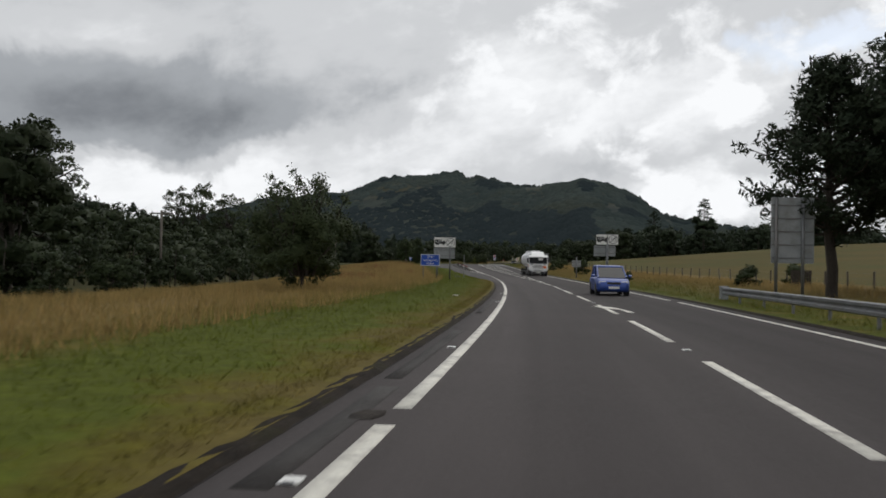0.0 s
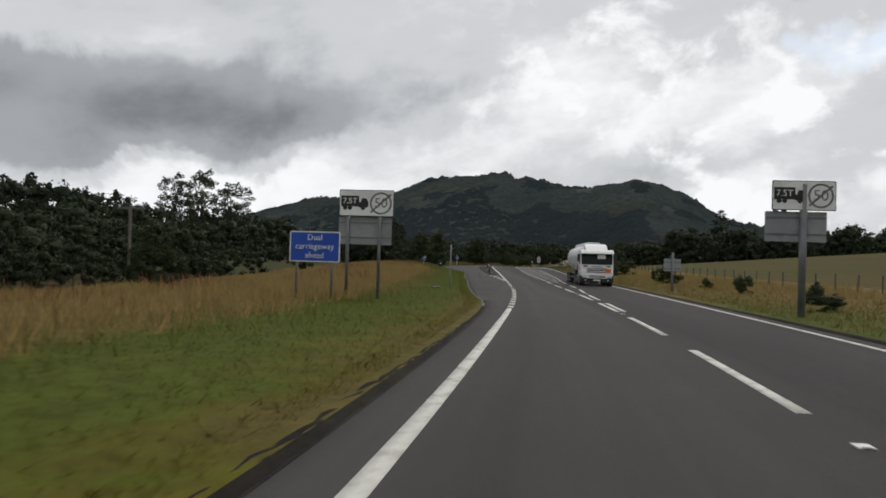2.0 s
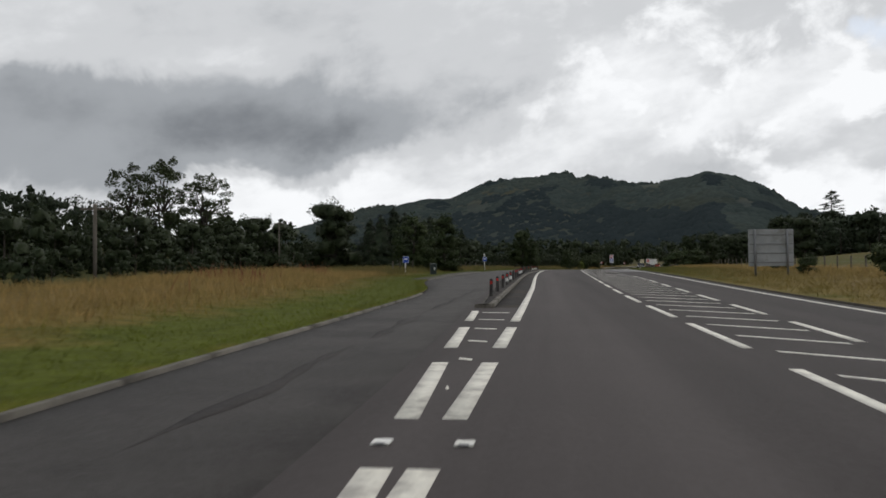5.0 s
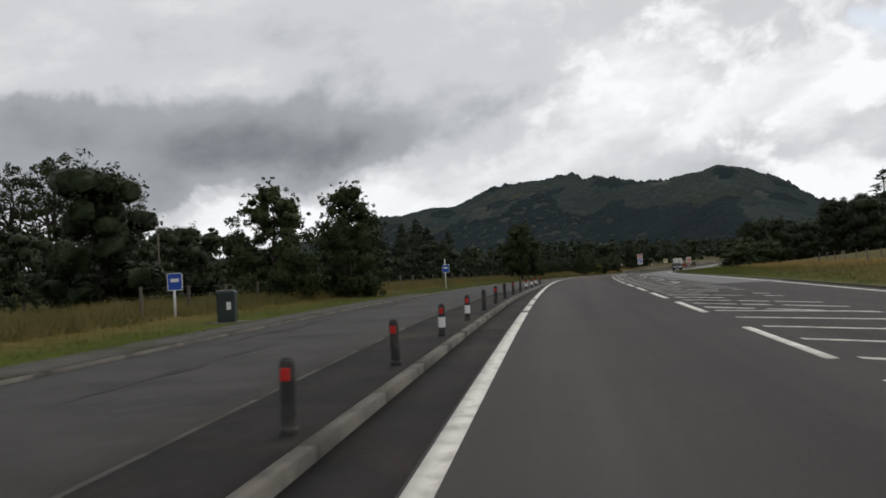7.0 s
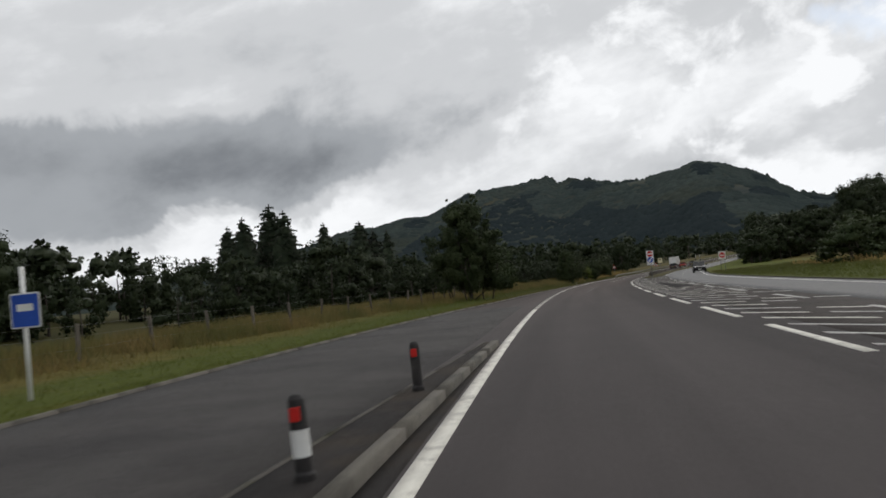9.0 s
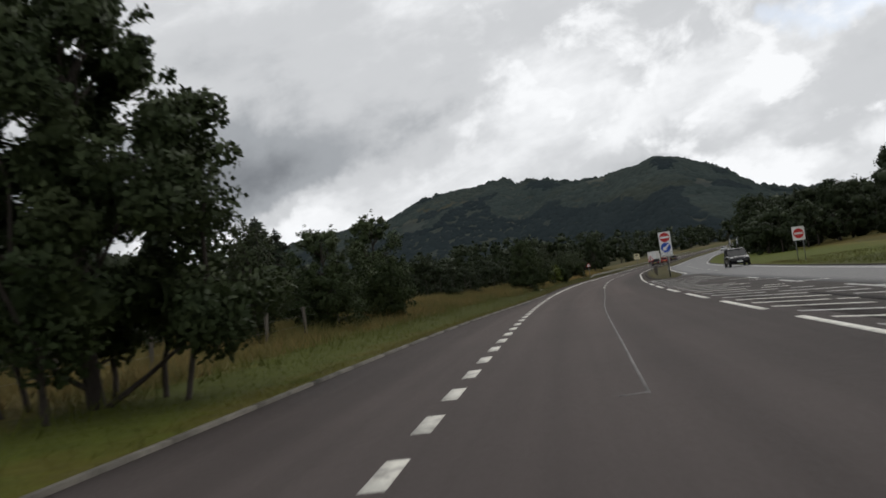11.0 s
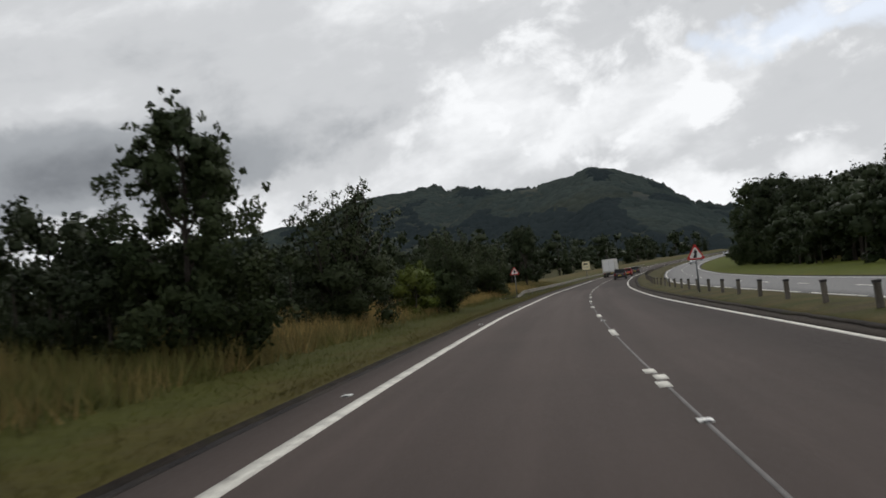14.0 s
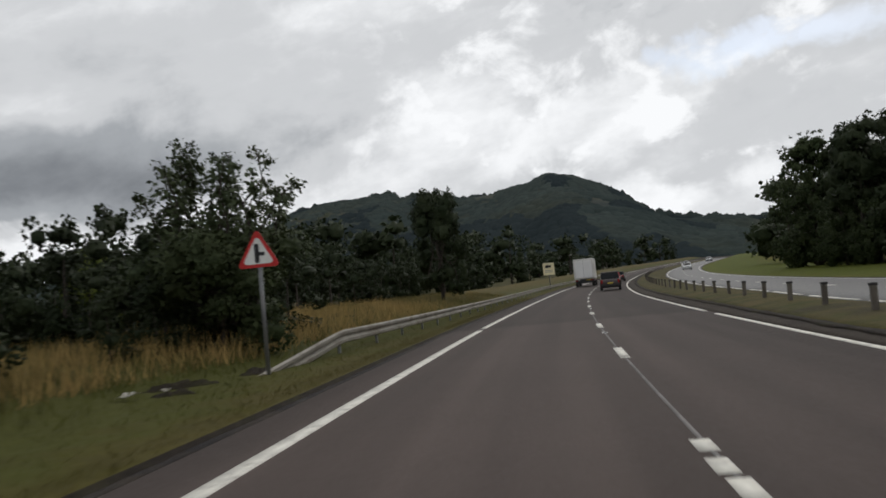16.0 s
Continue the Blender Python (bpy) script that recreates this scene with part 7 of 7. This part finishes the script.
def car(name, label, m, mat, L=4.2, W=1.75, H=1.5, bonnet=0.95, tail=0.35, belt=0.92, clear=0.2, wheel_r=0.31, rake_f=0.75, rake_r=0.35, hood_z=0.86, roof_rails=False, boxes=False):
    """A car that drives towards +y: lower body, cabin, glass, wheels, lamps, plates."""
    s = thing(name, label, "car", m)
    f, b = L / 2, -L / 2
    w = W / 2
    belt_z, hood = belt, hood_z
    cf, cb = f - bonnet, b + tail
    secs = [rounded(w * 0.80, clear + 0.14, belt_z * 0.80, 0.10, b), rounded(w * 0.94, clear + 0.02, belt_z * 0.95, 0.13, b + 0.10), rounded(w, clear, belt_z, 0.15, b + 0.35),
            rounded(w, clear, belt_z, 0.13, 0), rounded(w, clear, belt_z, 0.13, cf - 0.2), rounded(w * 0.995, clear, hood + 0.03, 0.14, cf + 0.1),
            rounded(w * 0.97, clear, hood - 0.05, 0.15, f - 0.35), rounded(w * 0.90, clear + 0.02, hood - 0.16, 0.15, f - 0.1), rounded(w * 0.74, clear + 0.12, hood - 0.28, 0.10, f)]
    part("body", loft(secs), mat, s, "", None, True)
    # cabin of glass under a painted roof
    rf, rb = cf - rake_f, cb + rake_r
    gl = [rounded(w * 0.86, belt_z - 0.06, belt_z + 0.02, 0.03, cb), rounded(w * 0.80, belt_z - 0.06, H - 0.05, 0.06, rb), rounded(w * 0.80, belt_z - 0.06, H - 0.04, 0.06, (rf + rb) / 2),
          rounded(w * 0.79, belt_z - 0.06, H - 0.06, 0.06, rf), rounded(w * 0.85, belt_z - 0.06, hood + 0.05, 0.03, cf + 0.12)]
    part("windows", loft(gl), GLASS, s)
    rs = [rounded(w * 0.70, H - 0.09, H - 0.04, 0.02, rb - 0.03), rounded(w * 0.81, H - 0.10, H - 0.005, 0.04, rb + 0.08), rounded(w * 0.81, H - 0.08, H, 0.04, (rf + rb) / 2), rounded(w * 0.80, H - 0.10, H - 0.02, 0.04, rf - 0.05), rounded(w * 0.74, H - 0.12, H - 0.08, 0.02, rf + 0.08)]
    part("roof", loft(rs), mat, s, "", None, True)
    for sx in (-1, 1):
        for (y0, z0), (y1, z1), x0, x1 in (((cf + 0.08, hood + 0.06), (rf, H - 0.06), 0.86, 0.79), (((cf + cb) / 2 - 0.1, belt_z - 0.02), ((rf + rb) / 2 - 0.1, H - 0.05), 0.875, 0.815), ((cb + 0.05, belt_z - 0.02), (rb + 0.03, H - 0.06), 0.875, 0.80)):
            part("pillar", rod((sx * w * x0, y0, z0), (sx * w * x1, y1, z1), 0.045, 0.04, 8), mat, s)
        part("mirror", loft([[(sx * (w + 0.10) + q[0] * k, cf - 0.18 + dy, belt_z + 0.07 + q[1] * k) for q in rect(0.2, 0.14, 0.04)] for k, dy in ((0.8, -0.05), (1.0, 0.0), (0.6, 0.09))]), mat, s)
        hl = part("headlight", loft([[(sx * w * 0.66 + q[0] * k, f - 0.17 + dy, hood - 0.20 + q[1] * k) for q in rect(0.36, 0.16, 0.05)] for k, dy in ((1.0, -0.2), (1.0, 0.02), (0.86, 0.07))]), LAMP, s)
        part("tail_light", box(0.2, 0.16, 0.32, sx * w * 0.80, b + 0.07, belt_z - 0.36, 0.03), TAIL, s)
        part("door_line", box(0.012, 0.012, belt_z - clear - 0.2, sx * (w + 0.001), (cf + cb) / 2 - 0.1, clear + 0.12), TRIM, s)
        part("door_handle", box(0.02, 0.16, 0.03, sx * (w + 0.008), (cf + cb) / 2 + 0.05, belt_z - 0.17, 0.006), TRIM, s)
        for y in (f - 0.82, b + 0.72):
            part("wheel_arch", rod((sx * (w - 0.20), y, wheel_r), (sx * (w + 0.004), y, wheel_r), wheel_r + 0.06, seg=24), TRIM, s)
            wheel(s, sx * (w - 0.09), y, wheel_r, 0.2)
        if roof_rails:
            part("roof_rail", rod((sx * w * 0.72, rb + 0.1, H + 0.03), (sx * w * 0.72, rf - 0.1, H + 0.03), 0.02, seg=8), TRIM, s)
    part("front_grille", box(W * 0.40, 0.06, 0.14, 0, f - 0.035, hood - 0.30, 0.02), TRIM, s)
    part("lower_intake", box(W * 0.66, 0.07, 0.16, 0, f - 0.07, clear + 0.06, 0.03), TRIM, s)
    part("rear_bumper", box(W * 0.9, 0.14, 0.22, 0, b + 0.04, clear + 0.08, 0.05), TRIM, s)
    part("front_plate", box(0.52, 0.012, 0.11, 0, f + 0.006, clear + 0.17, 0.003), SIGN_WHITE, s)
    part("rear_plate", box(0.52, 0.012, 0.11, 0, b - 0.012, belt_z - 0.42, 0.003), PLATE_Y, s)
    return s


def drive(y, u, back=False, z=0.0):
    return spot(y, u, z, 180 if back else 0)


car("hatchback", "small blue hatchback with chrome badge and bright headlamps", drive(42.3, 4.2, True), BLUE_PAINT, 3.8, 1.62, 1.50, 0.80, 0.3, 0.90, 0.19, 0.30, 0.95, 0.4, 0.84)
car("off_road_car", "dark brown off-road car seen from behind on the road", drive(466.5, 3.1), DARK_PAINT, 4.5, 1.86, 1.68, 1.05, 0.28, 1.02, 0.24, 0.36, 0.6, 0.3, 0.98, True)
car("red_hatchback", "small red hatchback following other traffic", drive(489, 3.2), RED_PAINT, 4.0, 1.7, 1.5)
car("saloon", "dark grey saloon car far along the road", drive(512, 3.2), GREY_PAINT, 4.4, 1.75, 1.45, 1.05, 0.7)
for y, u in ((560, 13.8), (604, 12.0), (672, 14.0)):
    car("estate_car", "pale silver estate car on the far carriageway", drive(y, u, True), SILVER_PAINT, 4.5, 1.78, 1.5)
jeep = car("off_road_car", "black off-road car carrying bicycles on its roof rack", drive(337.0, 13.2, True, 0.0), BLACK_PAINT, 4.7, 1.85, 1.68, 1.25, 0.2, 1.02, 0.26, 0.37, 0.75, 0.3, 0.98, True)


def bicycle(m):
    s = thing("bicycle", "bicycle strapped upright on a car roof rack", "bicycle", m)
    for y in (-0.5, 0.5):
        b = bmesh.new()
        n = 24
        rings = []
        for i in range(n):
            a = i * 2 * math.pi / n
            c, d = math.cos(a), math.sin(a)
            rings.append([b.verts.new((rx, y + (0.32 + rr) * c, 0.34 + (0.32 + rr) * d)) for rx, rr in ((-0.02, 0), (0, 0.022), (0.02, 0), (0, -0.022))])
        for i in range(n):
            for k in range(4):
                b.faces.new((rings[i][k], rings[i][(k + 1) % 4], rings[(i + 1) % n][(k + 1) % 4], rings[(i + 1) % n][k]))
        part("wheel", b, TYRE, s)
    fr = None
    for p, q in (((0, -0.5, 0.34), (0, -0.05, 0.3)), ((0, -0.05, 0.3), (0, -0.18, 0.82)), ((0, -0.18, 0.78), (0, 0.36, 0.8)), ((0, -0.05, 0.3), (0, 0.38, 0.72)), ((0, 0.34, 0.95), (0, 0.5, 0.34)), ((0, -0.5, 0.34), (0, -0.17, 0.74))):
        fr = rod(p, q, 0.02, seg=6, bm=fr)
    part("frame", fr, SILVER_PAINT, s)
    part("saddle", box(0.12, 0.26, 0.05, 0, -0.2, 0.84, 0.02), TRIM, s)
    part("handlebar", rod((-0.26, 0.33, 0.97), (0.26, 0.33, 0.97), 0.016, seg=6), TRIM, s)
    return s


for dx in (-0.35, 0.3):
    bicycle(drive(337.3, 13.2 + dx, True, 1.70))


def box_lorry(m):
    s = thing("box_lorry", "white box lorry seen from behind on the road", "lorry", m)
    part("cargo_box", box(2.5, 6.6, 2.55, 0, 0, 1.0, 0.05), LORRY_BOX, s)
    part("rear_door", box(2.1, 0.05, 2.15, 0, -3.31, 1.15, 0.02), WHITE_PAINT, s)
    part("rear_door", box(0.03, 0.06, 2.15, 0, -3.33, 1.15), SIGN_GREY, s)
    part("chassis", box(1.1, 8.2, 0.3, 0, 0.8, 0.65, 0.02), TRIM, s)
    part("bumper", box(2.3, 0.15, 0.2, 0, -3.2, 0.45, 0.03), TRIM, s)
    part("cab", box(2.3, 1.7, 1.9, 0, 4.3, 0.75, 0.15), WHITE_PAINT, s)
    for sx in (-1, 1):
        part("tail_light", box(0.28, 0.06, 0.14, sx * 0.95, -3.3, 0.72, 0.02), TAIL, s)
        for y in (-2.0, 4.0):
            wheel(s, sx * 1.05, y, 0.46, 0.34)
    part("rear_plate", box(0.52, 0.02, 0.11, 0.5, -3.32, 0.75), PLATE_Y, s)
    return s


box_lorry(drive(497, -0.55))


def tanker(m):
    """A fuel tanker: tractor with a visored cab, and a long white tank on three axles."""
    s = thing("tanker_lorry", "white fuel tanker lorry with orange plate and polished tank", "lorry", m)
    w = 1.24
    cab = [(0.02, 0.55), (0.06, 1.15), (0.0, 1.3), (-0.05, 1.75), (-0.32, 2.78), (-0.5, 2.92), (-1.95, 2.95), (-2.0, 0.75), (-0.4, 0.75), (-0.4, 0.55)]
    part("cab", prism([(a, c) for a, c in cab], 2 * w, "x", bevel=0.05), WHITE_PAINT, s)
    part("windscreen", prism([(-0.035, 1.74), (-0.285, 2.62), (-0.36, 2.62), (-0.12, 1.74)], 2 * w - 0.16, "x"), GLASS, s, "", T(0, 0.03, 0))
    part("visor", prism([(-0.28, 2.66), (0.14, 2.60), (0.16, 2.66), (-0.1, 2.86), (-0.5, 2.95)], 2 * w + 0.02, "x", bevel=0.02), WHITE_PAINT, s)
    part("screen_card", box(0.62, 0.02, 0.36, -0.35, 0, 0, 0.01), SIGN_WHITE, s, "", T(0, -0.14, 2.22) @ pose(0, 0, 0, 15.5, 0, 0))
    part("bumper", prism([(0.10, 0.28), (0.12, 0.62), (0.08, 0.84), (-0.6, 0.84), (-0.6, 0.28)], 2 * w + 0.02, "x", bevel=0.04), TRIM, s)
    part("bumper_blade", box(2 * w - 0.9, 0.1, 0.26, 0, 0.1, 0.62, 0.03), WHITE_PAINT, s)
    for i, z in enumerate((0.70, 0.80, 1.10, 1.25, 1.39)):
        part("grille_slat", box(1.25 if i < 2 else 1.5, 0.05, 0.06, 0, 0.145 if i < 2 else 0.06, z, 0.012), TRIM, s)
    part("name_bar", box(0.8, 0.02, 0.08, 0.0, 0.015, 1.53, 0.006), SIGN_GREY, s)
    part("hazard_plate", box(0.42, 0.03, 0.3, -0.86 + 0.02, 0.09, 1.1, 0.008), ORANGE, s)
    part("number_plate", box(0.52, 0.02, 0.12, 0, 0.125, 0.42, 0.004), SIGN_WHITE, s)
    for sx in (-1, 1):
        part("headlight", box(0.42, 0.14, 0.17, sx * 0.93, 0.06, 0.66, 0.04), LAMP, s)
        part("fog_light", rod((sx * 0.85, 0.05, 0.48), (sx * 0.85, 0.13, 0.48), 0.06, seg=16), LAMP, s)
        part("air_vent", box(0.3, 0.05, 0.1, sx * 0.86, 0.0, 1.55, 0.02), TRIM, s)
        part("side_window", prism([(-0.30, 1.78), (-0.50, 2.55), (-1.2, 2.55), (-1.2, 1.75)], 0.02, "x"), GLASS, s, "", T(sx * (w + 0.006), 0, 0))
        part("door_handle", box(0.02, 0.04, 0.22, sx * (w + 0.012), -0.25, 1.25, 0.006), TRIM, s)
        part("step", box(0.12, 0.5, 0.06, sx * (w - 0.02), -1.55, 0.42, 0.01), STEEL, s)
        mir = part("mirror", box(0.2, 0.16, 0.62, sx * (w + 0.16), 0.02, 1.95, 0.05), TRIM, s)
        part("mirror_arm", rod((sx * w, -0.1, 2.5), (sx * (w + 0.14), 0.02, 2.52), 0.025, seg=8), TRIM, s)
        part("emblem", rod((sx * (w + 0.002), -0.78, 1.45), (sx * (w + 0.012), -0.78, 1.45), 0.19, seg=24), ORANGE, s)
        wheel(s, sx * (w - 0.18), -0.98, 0.5, 0.34)
        part("mudguard", rod((sx * (w - 0.38), -0.98, 0.5), (sx * (w + 0.004), -0.98, 0.5), 0.57, seg=28), TRIM, s)
        for y in (-3.6, -4.75):
            wheel(s, sx * (w - 0.2), y, 0.5, 0.36, 0.55)
        for y in (-10.2, -11.35, -12.5):
            wheel(s, sx * (w - 0.2), y, 0.48, 0.38, 0.55)
            part("mudguard", box(0.42, 1.02, 0.04, sx * (w - 0.2), y, 1.0, 0.015), TRIM, s)
        part("side_guard", box(0.05, 3.4, 0.1, sx * (w - 0.06), -7.4, 0.95, 0.01), STEEL, s)
        part("side_guard", box(0.05, 3.2, 0.1, sx * (w - 0.06), -7.4, 0.6, 0.01), STEEL, s)
        part("tank_rail", box(0.08, 9.6, 0.08, sx * (w - 0.05), -8.2, 1.22, 0.01), STEEL, s)
        part("fuel_tank", rod((sx * 0.95, -2.75, 0.68), (sx * 0.95, -1.75, 0.68), 0.3, seg=20), STEEL, s)
        for i, y in enumerate((-4.5, -4.95, -5.4)):
            part("discharge_pipe", box(0.06, 0.16, 0.85, sx * 1.14, y, 1.32, 0.02), SIGN_WHITE if i % 2 == 0 else TAIL, s, "", None)
        part("tank_emblem", rod((sx * 1.215, -12.4, 2.35), (sx * 1.228, -12.4, 2.35), 0.26, seg=24), TAIL, s)
    part("chassis", box(0.9, 12.4, 0.28, 0, -7.2, 0.85, 0.02), TRIM, s)
    part("pump_locker", box(2.3, 1.3, 0.8, 0, -6.0, 0.5, 0.04), TRIM, s)

    def oval(y, k, zc=2.32):
        return [(1.24 * k * math.copysign(abs(math.cos(a)) ** 0.8, math.cos(a)), y, zc + 1.08 * k * math.copysign(abs(math.sin(a)) ** 0.85, math.sin(a))) for a in (i * 2 * math.pi / 32 for i in range(32))]

    TANK = surface("tank_white", (0.66, 0.66, 0.66), (0.58, 0.58, 0.585), 0.35, 0.3, 20, 0.05, 0.0, c=(0.45, 0.45, 0.46), c_scale=0.5, spec=0.5)
    part("tank", loft([oval(-2.35, 0.70), oval(-2.45, 0.88), oval(-2.65, 0.98), oval(-3.0, 1.0), oval(-12.6, 1.0), oval(-12.95, 0.98), oval(-13.15, 0.88), oval(-13.25, 0.70)]), TANK, s, "", None, True)
    for y in (-4.6, -6.8, -9.0, -11.0):
        part("tank_seam", loft([oval(y, 1.004), oval(y - 0.06, 1.004)]), SIGN_GREY, s)
    part("walkway", prism([(-0.62, 3.2), (0.62, 3.2), (0.5, 3.62), (-0.5, 3.62)], 9.6, "y", bevel=0.03), TANK, s, "", T(0, -7.9, 0))
    part("air_deflector", prism([(-0.4, 2.93), (-1.2, 3.3), (-1.95, 3.45), (-1.95, 2.93)], 1.7, "x", bevel=0.05), WHITE_PAINT, s)
    return s


tanker(drive(103.6, 5.6, True) @ Matrix.Diagonal((0.95, 0.86, 0.89, 1)))
